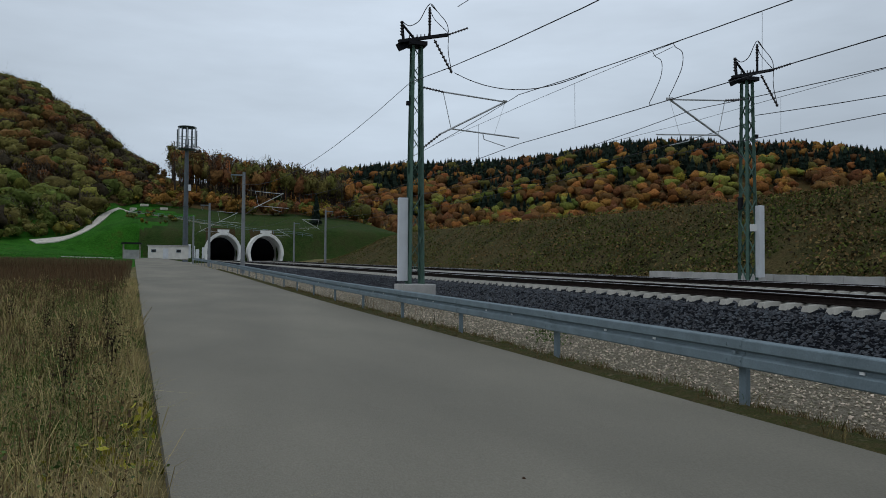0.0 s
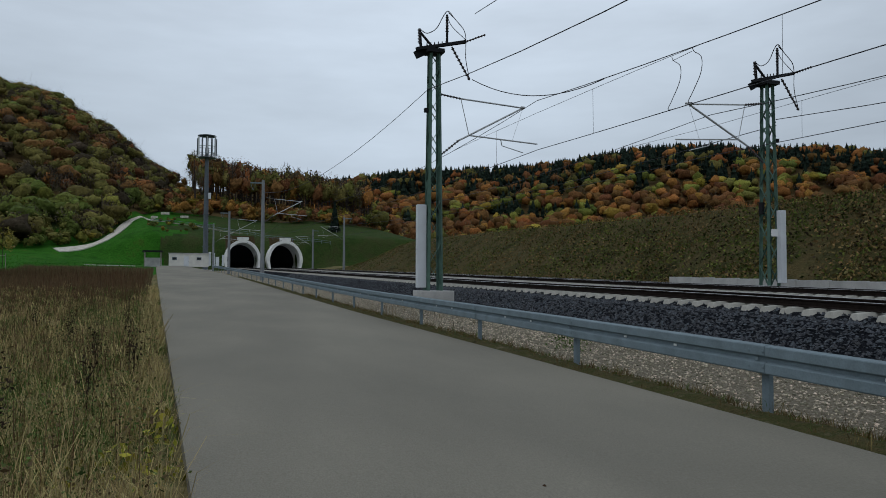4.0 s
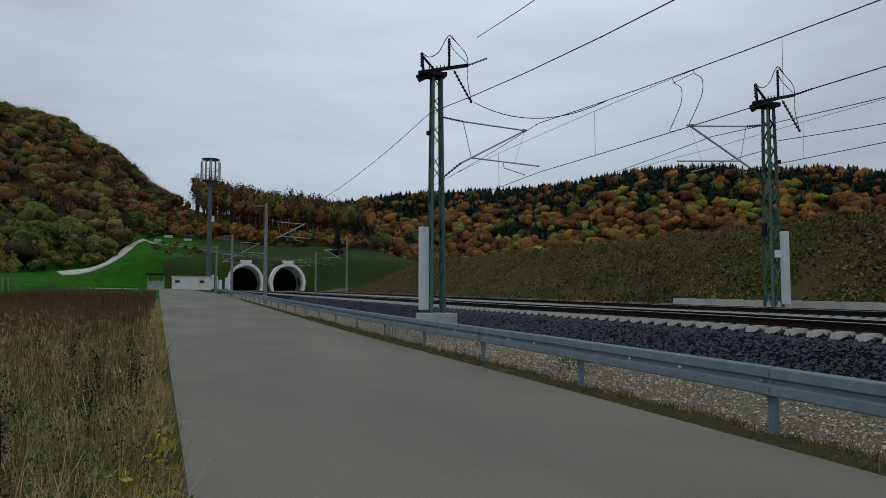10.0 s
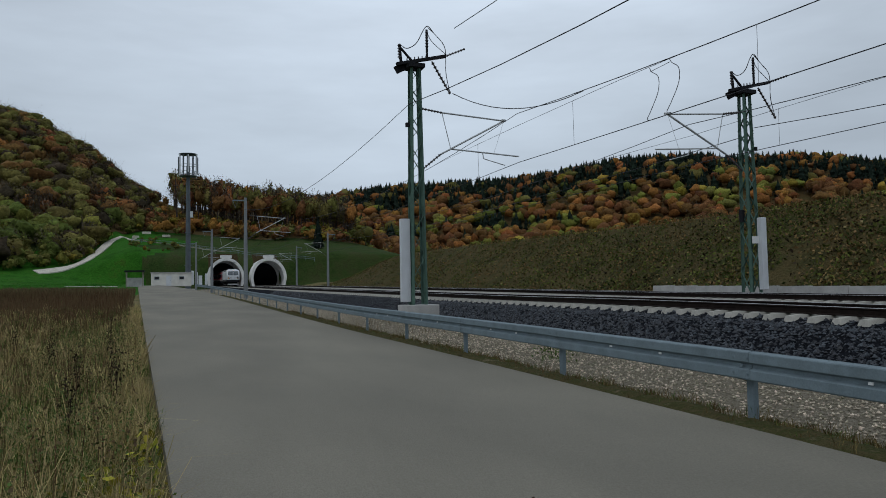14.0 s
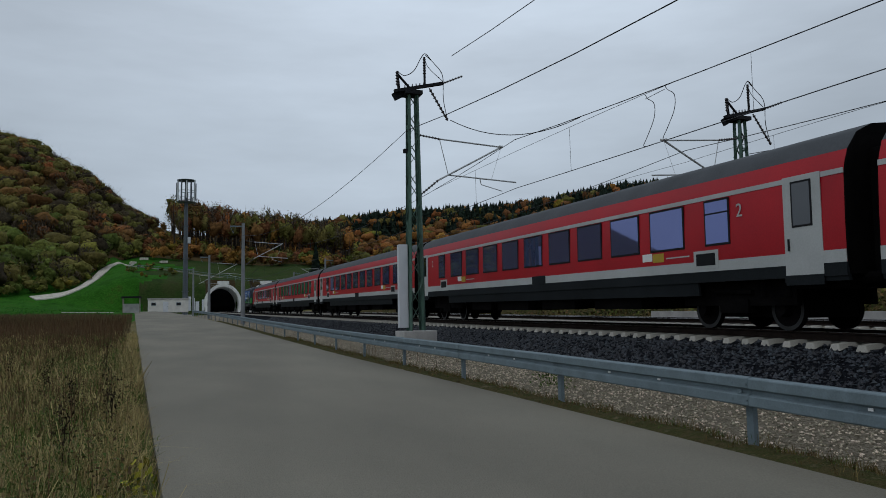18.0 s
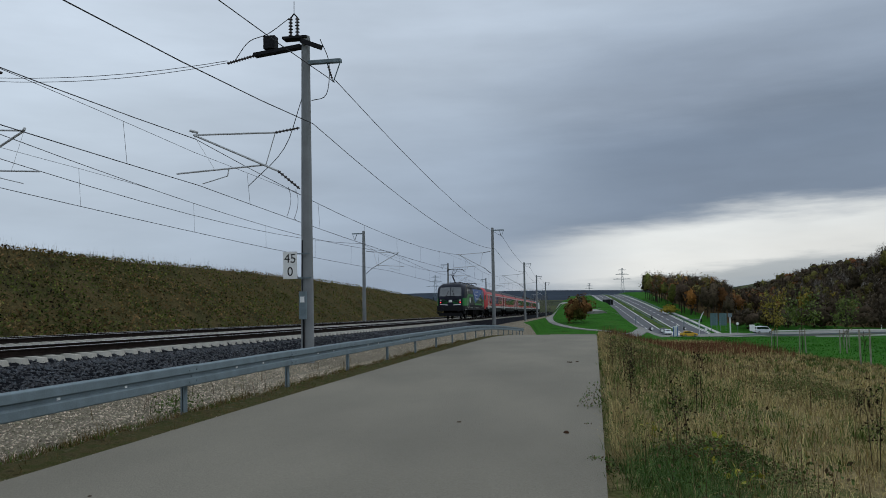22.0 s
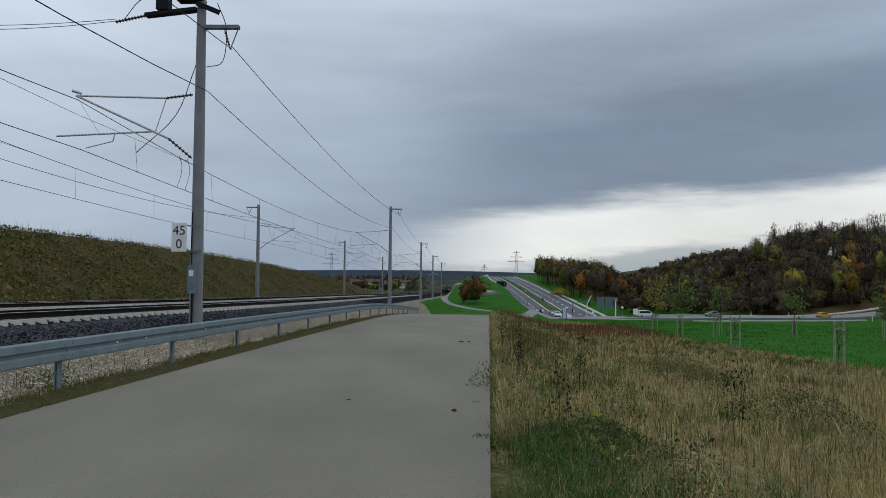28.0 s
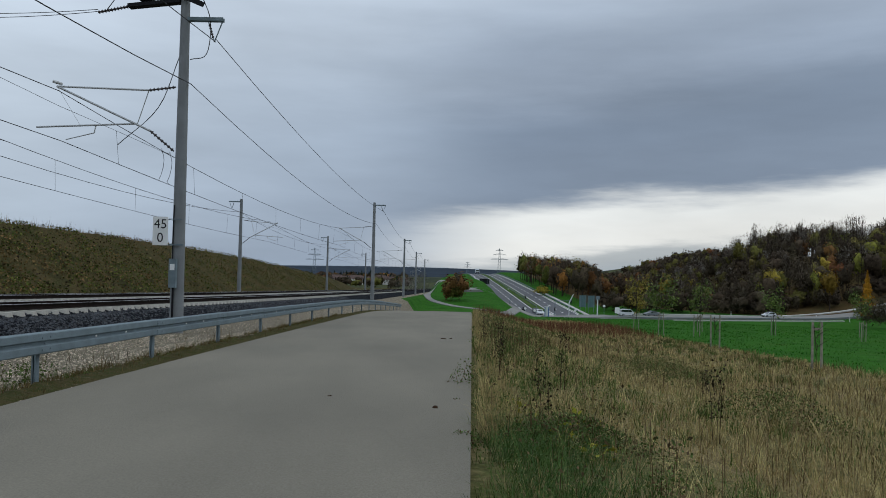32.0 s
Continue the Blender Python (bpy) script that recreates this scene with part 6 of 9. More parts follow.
def road_rim():
    """Moss and short grass between the asphalt and the guard rail."""
    rng = np.random.default_rng(81)
    ys = np.arange(-60, 75, 0.12)
    u = np.linspace(0, 1, 8)
    Y, U = np.meshgrid(ys, u, indexing="ij")
    ragged = np.array([noise.noise(Vector((a * 1.7, 0, 3))) * 0.06 + noise.noise(Vector((a * 6, 0, 9))) * 0.03 for a in ys])[:, None]
    X = guard_x(Y) - rim_width(Y) - 0.03 + ragged * (1 - U) + (rim_width(Y) + 0.24 + 2.2 * ragged) * U
    lump = np.array([noise.noise(Vector((a * 5, b * 5, 2))) for a, b in zip(X.ravel(), Y.ravel())]).reshape(X.shape)
    Z = np.where(U < 0.7, road_z(Y) + 0.03, ground_z(X, Y) + 0.03) + np.sin(math.pi * np.clip(U, 0, 1)) ** 0.7 * (0.035 + 0.05 * lump) - 0.02
    n = len(u)
    i = (np.arange(len(ys) - 1)[:, None] * n + np.arange(n - 1)[None]).ravel()
    tagged(raw("rim_soil", np.stack([X.ravel(), Y.ravel(), Z.ravel()], 1), np.stack([i, i + 1, i + 1 + n, i + n], 1), [M_RIMSOIL]), "mossy brown strip of soil along the asphalt", "soil", kind="structure")
    y = np.concatenate([rng.uniform(3, 38, 11000), rng.uniform(-38, -4, 12000), rng.uniform(-4, 4, 1200)])
    x = guard_x(y) - rim_width(y) + 0.03 + rng.beta(1.3, 1.2, len(y)) * (rim_width(y) + 0.3)
    keep = drift(x * 2, y, 0.9, 11) + rng.uniform(-0.4, 0.4, len(y)) > -0.15
    x, y = x[keep], y[keep]
    z = np.maximum(road_z(y) - 0.02, ground_z(x, y))
    h = rng.gamma(2.6, 0.033, len(y))
    k = rng.uniform(0, 1, len(y)) < 0.6
    tufts("rim_grass", "short withered growth at the foot of the guard rail", M_RIMDRY, x[k], y[k], h[k], 6, 0.007, 1.0, 82, z=z[k])
    tufts("rim_moss", "green tufts at the foot of the guard rail", M_GRASS, x[~k], y[~k], h[~k] * 0.7, 6, 0.007, 1.1, 83, z=z[~k])
    y = rng.uniform(-24, 36, 900)
    k = drift(y * 0 + 3, y, 0.5, 5) > 0.1
    y = y[k]
    x = guard_x(y) + rng.uniform(0.2, 2.4, len(y))
    blades("slope_weeds", "withered weeds on the stony slope", M_DRYWEED, x, y, rng.uniform(0.1, 0.4, len(y)), 0.012, 0.6, 84)
    y = np.concatenate([rng.normal(c, 0.3, 260) for c in (9.5, 13.4, -11.8, -3.0)])
    x = np.concatenate([rng.normal(c, 0.18, 260) for c in (8.6, 7.0, 6.5, 9.2)])
    leafage("slope_plants", "small green plants on the stony slope", M_WEED, x, y, ground_z(x, y) + rng.uniform(0, 0.28, len(x)), 0.05, 85)


road_rim()


M_BANKDRY = material("bank_withered", (0.15, 0.105, 0.04), 0.9, vary=0.4, scale=0.5, fine=12, bump=0.0, island=0.5, spec=0.1)
M_BANKGREEN = material("bank_green", (0.078, 0.096, 0.022), 0.9, vary=0.4, scale=0.5, fine=12, bump=0.0, island=0.5, spec=0.1)
M_BANKSTALK = material("bank_stalks", (0.030, 0.022, 0.013), 0.9, vary=0.4, scale=0.5, fine=12, bump=0.0, island=0.4, spec=0.1)
M_BANKPALE = material("bank_pale_leaves", (0.165, 0.14, 0.06), 0.9, vary=0.3, scale=0.5, fine=12, bump=0.0, island=0.5, spec=0.1)


def bank_cover():
    rng = np.random.default_rng(90)
    for k, (mat, n, label) in enumerate(((M_BANKDRY, 56000, "withered brown growth on the cutting's bank"), (M_BANKGREEN, 74000, "green tufts on the cutting's bank"), (M_BANKSTALK, 12000, "dark stalks on the cutting's bank"), (M_BANKPALE, 4000, "pale dry leaves on the cutting's bank"))):
        y = np.where(rng.uniform(0, 1, n) < 0.6, rng.normal(0, 36, n), rng.uniform(-175, 165, n))
        y = np.clip(y, -175, 165)
        u = rng.uniform(-0.02, 1.04, n)
        foot = 25.2 + far_x(y) - FAR_X
        x = foot + u * 1.5 * np.maximum(crest_z(y) - (rail_z(y) - 0.95), 0.5)
        keep = drift(x, y, 0.22, 91 + k) + rng.uniform(-0.35, 0.35, n) > -0.1
        x, y = x[keep], y[keep]
        leafage("bank_growth", label, mat, x, y, ground_z(x, y) + rng.uniform(0.02, 0.22, len(x)), 0.185, 92 + k)
    y = rng.normal(-15, 55, 9000)
    x = 25.2 + 1.5 * np.maximum(crest_z(y) - (rail_z(y) - 0.95), 0.5) + rng.normal(0.3, 0.6, len(y))
    blades("crest_grass", "ragged tall weeds on the bank's crest", M_BANKDRY, x, y, rng.gamma(3.0, 0.11, len(y)), 0.03, 0.3, 97, fine=False)


bank_cover()


# ---- the train ----
M_NAVY = material("dark_blue_grey_paint", (0.014, 0.017, 0.026), 0.45, vary=0.15, scale=1.0, fine=30, bump=0.02, spec=0.12)
M_GREEN = material("bright_green_paint", (0.012, 0.200, 0.030), 0.4, vary=0.1, scale=1.0, fine=30, bump=0.0)
M_BLUE = material("blue_advert_film", (0.022, 0.095, 0.34), 0.4, spec=0.2, vary=0.08, scale=0.5, fine=20, bump=0.0)
M_ADVGREEN = patchy("printed_treetops", [(0.008, 0.022, 0.01), (0.02, 0.05, 0.018), (0.035, 0.075, 0.025)], 2.5, 12, 0.4, 0.0)
M_WHITE = material("white_paint", (0.60, 0.61, 0.62), 0.45, vary=0.08, scale=0.7, fine=30, bump=0.02, stretch=(1, 1, 0.3))
M_RED = material("traffic_red_paint", (0.42, 0.014, 0.022), 0.42, spec=0.2, vary=0.12, scale=0.5, fine=30, bump=0.0)
M_LIGHTGREY = material("light_grey_paint", (0.44, 0.45, 0.44), 0.5, vary=0.08, scale=1.0, fine=30, bump=0.02)
M_SKIRT = material("dark_grey_skirt", (0.016, 0.019, 0.021), 0.6, vary=0.2, scale=1.0, fine=30, bump=0.03, spec=0.06)
M_ROOF = material("grey_roof", (0.07, 0.074, 0.08), 0.7, vary=0.2, scale=0.8, fine=25, bump=0.05, spec=0.12)
M_UNDER = material("grimy_running_gear", (0.006, 0.0055, 0.0055), 0.95, vary=0.35, scale=2.0, fine=30, bump=0.2, spec=0.02)
M_WHEEL = material("worn_wheel_rim", (0.035, 0.035, 0.035), 0.55, 0.4, vary=0.15, scale=4, fine=30, bump=0.02)
M_GLASS = glassy("dark_window_glass", (0.012, 0.014, 0.018), 0.03)
M_SUNGLASS = glassy("sun_protection_glass", (0.17, 0.20, 0.42), 0.03, 0.75)
M_BLIND = material("pale_blind", (0.55, 0.53, 0.45), 0.5, vary=0.06, scale=2, fine=20, bump=0.0)
M_HANDLE = material("steel_handrail", (0.5, 0.5, 0.5), 0.35, 0.8, vary=0.05, scale=3, fine=20, bump=0.0)
M_HEADLIGHT = lit("warm_headlight", (1.0, 0.6, 0.2), 0.9)
M_TAIL = lit("red_tail_light", (1.0, 0.05, 0.08), 1.6)
M_YELLOWTRI = material("yellow_mark", (0.45, 0.30, 0.03), 0.6, vary=0.05, scale=3, fine=20, bump=0.0)
SIDE = 1.49


def wheelset(bogie, y, r=0.62):
    for s in (-1, 1):
        b = Build().rod((s * 0.70, y, r), (s * 0.82, y, r), r, r, n=28)
        w = part("wheel", b, M_UNDER, bogie, smooth=True)
        n, R0, R1 = 28, r * 0.985, r * 0.80
        ring = Build()
        vs = [(s * (0.825 + d), y + q * math.cos(2 * math.pi * i / n), r + q * math.sin(2 * math.pi * i / n)) for d, q in ((0, R0), (0, R1)) for i in range(n)]
        ring.add(vs, [(i, (i + 1) % n, n + (i + 1) % n, n + i) for i in range(n)])
        part("rim", ring, M_WHEEL, w, "bright worn wheel rim")
        h = Build().rod((s * 0.82, y, r), (s * 1.02, y, r), 0.17, 0.14, n=12)
        part("axle_box", h, M_UNDER, w)


def bogie(v, yc, base, frame_z=0.75, r=0.62):
    b = Build()
    for s in (-1, 1):
        b.box(s * 1.03, yc, frame_z + 0.03, 0.14, base + 1.1, 0.34)
        b.box(s * 1.05, yc, frame_z - 0.15, 0.2, 0.9, 0.3)
        for e in (-1, 1):
            b.rod((s * 1.05, yc + e * base * 0.5 - 0.35, frame_z + 0.05), (s * 1.05, yc + e * base * 0.5 - 0.35, frame_z + 0.38), 0.11, n=10)
            b.rod((s * 1.05, yc + e * base * 0.5 + 0.35, frame_z + 0.05), (s * 1.05, yc + e * base * 0.5 + 0.35, frame_z + 0.38), 0.11, n=10)
        b.rod((s * 1.14, yc - 0.6, frame_z + 0.15), (s * 1.14, yc + 0.6, frame_z + 0.2), 0.06, n=8)
    b.box(0, yc, frame_z, 2.0, 0.5, 0.25)
    b.box(0, yc, frame_z - 0.1, 1.3, base + 0.9, 0.6)
    o = part("bogie", b, M_UNDER, v, "grimy dark bogie")
    for e in (-1, 1):
        wheelset(o, yc + e * base / 2, r)
    return o


def pantograph(v, y, d, raised):
    """d: +1 when the elbow points to larger y."""
    g = Build()
    z0 = 3.98
    g.box(0, y, z0, 1.1, 0.9, 0.08)
    for s in (-0.45, 0.45):
        for e in (-0.35, 0.35):
            g.rod((s, y + e, z0 - 0.12), (s, y + e, z0), 0.05, n=6)
    if raised:
        k = (0, y + d * 1.75, z0 + 0.72)
        h = (0, y - d * 0.35, z0 + 1.5)
        g.rod((0, y - d * 0.1, z0 + 0.1), k, 0.055)
        g.rod((0, y + d * 0.45, z0 + 0.06), (0, y + d * 1.85, z0 + 0.58), 0.025)
        for s in (-0.22, 0.22):
            g.rod((s * 0.4, k[1], k[2]), (s, h[1], h[2]), 0.03)
        g.rod((0.0, k[1], k[2] - 0.06), (0, h[1] + d * 0.3, h[2] - 0.1), 0.018)
    else:
        k = (0, y + d * 1.7, z0 + 0.22)
        h = (0, y - d * 0.2, z0 + 0.3)
        g.rod((0, y, z0 + 0.1), k, 0.055)
        for s in (-0.22, 0.22):
            g.rod((s * 0.4, k[1], k[2]), (s, h[1], h[2]), 0.03)
    for e in (-0.2, 0.2):
        g.path([(-0.98, h[1] + e, h[2] - 0.22), (-0.8, h[1] + e, h[2] - 0.02), (-0.5, h[1] + e, h[2] + 0.05), (0.5, h[1] + e, h[2] + 0.05), (0.8, h[1] + e, h[2] - 0.02), (0.98, h[1] + e, h[2] - 0.22)], 0.028)
    for s in (-0.5, 0.5):
        g.rod((s, h[1] - 0.25, h[2]), (s, h[1] + 0.25, h[2]), 0.02)
    part("pantograph", g, M_BLACK, v, "raised black pantograph" if raised else "folded black pantograph")


def section(w, z0, ztop):
    k = (ztop - z0) / (3.9 - z0)
    raw_pts = [(-0.92, 0.0), (-1.0, 0.04), (-1.0, 0.30), (-1.0, 0.52), (-1.0, 0.80), (-0.96, 0.865), (-0.80, 0.955), (-0.60, 1.0), (0.60, 1.0), (0.80, 0.955), (0.96, 0.865), (1.0, 0.80), (1.0, 0.52), (1.0, 0.30), (1.0, 0.04), (0.92, 0.0)]
    return [(x * w, z0 + z * (3.9 - z0) * k) for x, z in raw_pts]


def loco(name, label, livery):
    """A four-axle electric locomotive; the origin lies under the buffers of its northern end, and it reaches to y = -18.98."""
    v = thing(name, label, "locomotive")
    main = M_NAVY if livery == "green" else M_WHITE
    low = M_GREEN if livery == "green" else M_WHITE
    L = 18.98
    b = Build()
    ys = [-3.2, -4, -8, -11, -15, -L + 3.2]
    b.rings([[(x, y, z) for x, z in section(SIDE, 1.42, 3.62)] for y in ys], caps=False)
    part("body", b, main, v, smooth=True)
    b = Build().box(0, -L / 2, 1.22, 2.94, L - 1.3, 0.46)
    part("frame_beam", b, M_BLACK, v, "dark sill along the body")
    for s in (-1, 1):                                       # grey roof fairings with a dark gap below
        b = Build().slab([(s * 1.44, 3.47), (s * 1.28, 3.68), (s * 0.95, 3.90), (s * 0.85, 3.90), (s * 0.85, 3.5)], -3.2, -L + 3.2)
        part("roof_fairing", b, M_ROOF, v, "grey roof fairing")
        for yy in (-5.4, -12.6):
            b = Build().slab([(s * 1.395, 3.545), (s * 1.31, 3.655), (s * 1.29, 3.64), (s * 1.37, 3.54)], yy, yy - 1.7)
            part("roof_grille", b, M_BLACK, v)
        b = Build().box(s * 1.485, -L / 2, 3.445, 0.02, L - 6.4, 0.05)
        part("roof_gutter", b, M_BLACK, v)
    g = Build()
    g.box(0, -L / 2, 3.82, 1.5, 9.5, 0.1)
    for yy in (-5.5, -7.6, -9.0, -10.6, -12.2):
        g.rod((-0.3, yy, 3.85), (-0.3, yy, 4.12), 0.09, n=8)
        g.rod((0.35, yy - 0.4, 3.85), (0.35, yy - 0.4, 4.08), 0.08, n=8)
    g.path([(-0.3, -5.5, 4.12), (-0.3, -9.0, 4.14), (-0.3, -12.2, 4.12)], 0.03)
    g.box(-0.4, -14.2, 3.95, 0.5, 0.9, 0.22)
    part("roof_gear", g, M_BLACK, v, "dark high-voltage gear on the roof")
    pantograph(v, -3.8, 1, livery == "green")
    pantograph(v, -15.2, -1, livery != "green")
    for end in (0, 1):
        def Y(y, e=end):
            return -y if e == 0 else -L + y
        stations = [(0.47, 1.16, 2.24), (0.51, 1.29, 2.48), (0.59, 1.37, 2.76), (0.75, 1.425, 3.13), (0.93, 1.455, 3.43), (1.12, 1.468, 3.64), (1.42, 1.48, 3.78), (1.95, SIDE, 3.87), (3.2, SIDE, 3.9)]
        rings = [[(x, Y(y), z) for x, z in section(w, 1.42, zt)] for y, w, zt in stations]
        b = Build().rings(rings, caps=True)
        cab = part("cab", b, main, v, smooth=True)
        if livery == "green":
            for s in (-1, 1):                               # green lower cab and door
                q = Build()
                rows = [(0.48, 1.17), (0.52, 1.295), (0.60, 1.375), (0.75, 1.43), (0.93, 1.46), (1.42, 1.485), (1.95, SIDE + 0.002), (2.1, SIDE + 0.004), (2.5, SIDE + 0.004), (3.6, SIDE + 0.006), (3.95, SIDE + 0.006), (4.4, SIDE + 0.006)]
                tops = [2.14, 2.22, 2.23, 2.24, 2.24, 2.24, 2.24, 2.26, 2.62, 2.74, 2.74, 2.74]
                bots = [1.48, 1.47, 1.46, 1.46, 1.46, 1.46, 1.46, 1.46, 1.46, 1.48, 1.93, 2.5]
                if end == 1:
                    rows, tops, bots = rows[:7], tops[:7], bots[:7]
                vs = [(s * (w + 0.008), Y(y), z) for (y, w), t, bo in zip(rows, tops, bots) for z in (bo, t)]
                q.add(vs, [(2 * i, 2 * i + 2, 2 * i + 3, 2 * i + 1) for i in range(len(rows) - 1)])
                part("green_panel", q, M_GREEN, cab, "bright green lower cab side")
            q = Build()
            for i in range(4):
                for s in (-1, 1):
                    q = Build().slab([(s * 0.22, 1.62 + i * 0.13), (s * 1.08, 1.66 + i * 0.13), (s * 1.08, 1.75 + i * 0.13), (s * 0.28, 1.71 + i * 0.13)], Y(0.47), Y(0.56))
                    part("louvre", q, M_GREEN, cab, "green louvre on the nose")
            q = Build()
            for s in (-1, 1):
                q.slab([(s * 0.30, 1.50), (s * 1.12, 1.56), (s * 1.12, 1.63), (s * 0.26, 1.57)], Y(0.46), Y(0.55))
            part("nose_stripe", q, M_SIGNWHITE, cab)
            q = Build().slab([(-0.2, 1.95), (-0.14, 1.82), (0.14, 1.82), (0.2, 1.95), (0.14, 2.06), (-0.14, 2.06)], Y(0.44), Y(0.53))
            part("maker_badge", q, M_SIGNWHITE, cab)
        else:
            q = Build()
            for i in range(4):
                for s in (-1, 1):
                    q = Build().slab([(s * 0.3, 1.55 + i * 0.16), (s * 1.12, 1.60 + i * 0.16), (s * 1.12, 1.635 + i * 0.16), (s * 0.3, 1.585 + i * 0.16)], Y(0.47), Y(0.53))
                    part("louvre", q, M_BLACK, cab, "dark louvre on the nose")
        # windscreen in two panes, lying on the slope
        for s in (-1, 1):
            q = Build()
            rows = [(0.495, 2.46, 1.17), (0.565, 2.76, 1.17), (0.72, 3.13, 1.15), (0.885, 3.41, 1.11)]
            n = len(rows)
            outer = [pt for y, z, x in rows for pt in ((s * 0.03, Y(y - 0.035), z + 0.025), (s * x, Y(y + 0.03), z - 0.02))]
            inner = [pt for y, z, x in rows for pt in ((s * 0.03, Y(y + 0.06), z - 0.03), (s * x, Y(y + 0.12), z - 0.06))]
            fs = []
            for i in range(n - 1):
                k = 2 * i
                fs += [(k, k + 1, k + 3, k + 2), (2 * n + k, 2 * n + k + 2, 2 * n + k + 3, 2 * n + k + 1), (k, k + 2, 2 * n + k + 2, 2 * n + k), (k + 1, 2 * n + k + 1, 2 * n + k + 3, k + 3)]
            fs += [(0, 2 * n, 2 * n + 1, 1), (2 * n - 2, 2 * n - 1, 4 * n - 1, 4 * n - 2)]
            q.add(outer + inner, fs)
            part("windscreen", q, M_SCREEN, cab, "tinted windscreen pane")
            q = Build().path([(s * 0.45, Y(0.44), 2.38), (s * 0.34, Y(0.52), 2.70), (s * 0.22, Y(0.64), 3.02)], 0.025)
            part("wiper", q, M_BLACK, cab)
            q = Build().slab([(s * 0.82, 1.62), (s * 1.24, 1.66), (s * 1.22, 2.12), (s * 0.9, 2.16)], Y(0.455), Y(0.7))
            lamp = part("headlight", q, M_BLACK, cab, "dark headlight cluster")
            c = (s * 1.06, Y(0.455), 1.80)
            bright = (livery != "green" and end == 1) or (livery == "green" and end == 0)
            dy = 0.03 if end == 0 else -0.03
            q = Build().rod(c, (c[0], c[1] + dy, c[2]), 0.06, n=12)
            part("lamp", q, (M_TAIL if livery == "green" else M_HEADLIGHT) if bright else M_GLASS, lamp)
            q = Build().rod((s * 1.04, Y(0.455), 2.02), (s * 1.04, Y(0.455) + dy, 2.02), 0.085, n=12)
            part("lamp", q, M_LIGHTGREY, lamp)
        if livery != "green" and end == 1:
            q = Build().rod((0, Y(1.12), 3.56), (0, Y(0.97), 3.56), 0.06, n=12)
            part("top_lamp", q, M_HEADLIGHT, cab, "lit top headlight")
        q = Build().box(0, Y(0.45), 1.16, 2.75, 0.5, 0.5).slab([(-1.3, 0.35), (1.3, 0.35), (1.15, 0.72), (-1.15, 0.72)], Y(0.4), Y(0.8))
        part("buffer_beam", q, M_BLACK, v, bevel=0.03)
        if livery != "green":
            q = Build().slab([(-1.15, 0.22), (1.15, 0.22), (1.3, 0.5), (-1.3, 0.5)], Y(0.25), Y(0.38))
            part("rail_guard", q, M_LIGHTGREY, v, "pale snow plough plate")
        for s in (-1, 1):
            q = Build().rod((s * 0.88, Y(0.3), 1.06), (s * 0.88, Y(0.06), 1.06), 0.1, n=12).rod((s * 0.88, Y(0.06), 1.06), (s * 0.88, Y(0.0), 1.06), 0.24, 0.23, n=16)
            part("buffer", q, M_BLACK, v)
            # door, its window and two handrails
            yd = 2.95
            q = Build().box(s * (SIDE + 0.006), Y(yd), 2.42, 0.012, 0.78, 1.98)
            door = part("door", q, (M_BLUE if end else M_GREEN) if livery == "green" else main, v)
            if livery == "green" and end == 0:
                q = Build().box(s * (SIDE + 0.012), Y(yd), 3.0, 0.012, 0.79, 0.86)
                part("upper_panel", q, main, door)
            if livery == "green" and end == 1:
                q = Build().box(s * (SIDE + 0.012), Y(yd), 1.86, 0.012, 0.79, 0.87)
                part("lower_panel", q, M_ADVGREEN, door, "printed treetops on the door")
            q = Build().box(s * (SIDE + 0.018), Y(yd), 3.02, 0.012, 0.52, 0.68)
            w = part("window_frame", q, M_BLACK, door, bevel=0.004)
            q = Build().box(s * (SIDE + 0.025), Y(yd), 3.02, 0.006, 0.42, 0.58)
            part("window", q, M_BLIND if livery == "green" else M_GLASS, door)
            for e in (-0.52, 0.52):
                q = Build().path([(s * (SIDE + 0.01), Y(yd + e), 3.12), (s * (SIDE + 0.08), Y(yd + e), 3.06), (s * (SIDE + 0.08), Y(yd + e), 1.35), (s * (SIDE - 0.02), Y(yd + e), 1.28)], 0.024, 6)
                part("handrail", q, M_HANDLE, v)
            for e in (-0.25, 0.25):
                part("step_side", Build().box(s * 1.45, Y(yd + e), 0.78, 0.05, 0.03, 0.75), M_BLACK, v)
            for z in (0.42, 0.66, 0.90, 1.12):
                part("step", Build().box(s * 1.42, Y(yd), z, 0.16, 0.465, 0.03), M_BLACK, v, "black cab step")
            q = Build().box(s * (SIDE + 0.03), Y(yd + 0.95), 3.2, 0.07, 0.14, 0.2)
            part("side_camera", q, M_LIGHTGREY, v)
            q = Build().slab([(Y(3.0), 3.55), (Y(3.2), 3.55), (Y(3.12), 3.68)], s * 1.36, s * 1.42, "yz")
            part("warning_mark", q, M_YELLOWTRI, v)
            q = Build().box(s * 1.38, Y(1.0), 1.1, 0.2, 0.45, 0.3).box(s * 1.38, Y(1.0), 0.72, 0.2, 0.5, 0.3)
            part("side_step_box", q, M_BLACK, v)
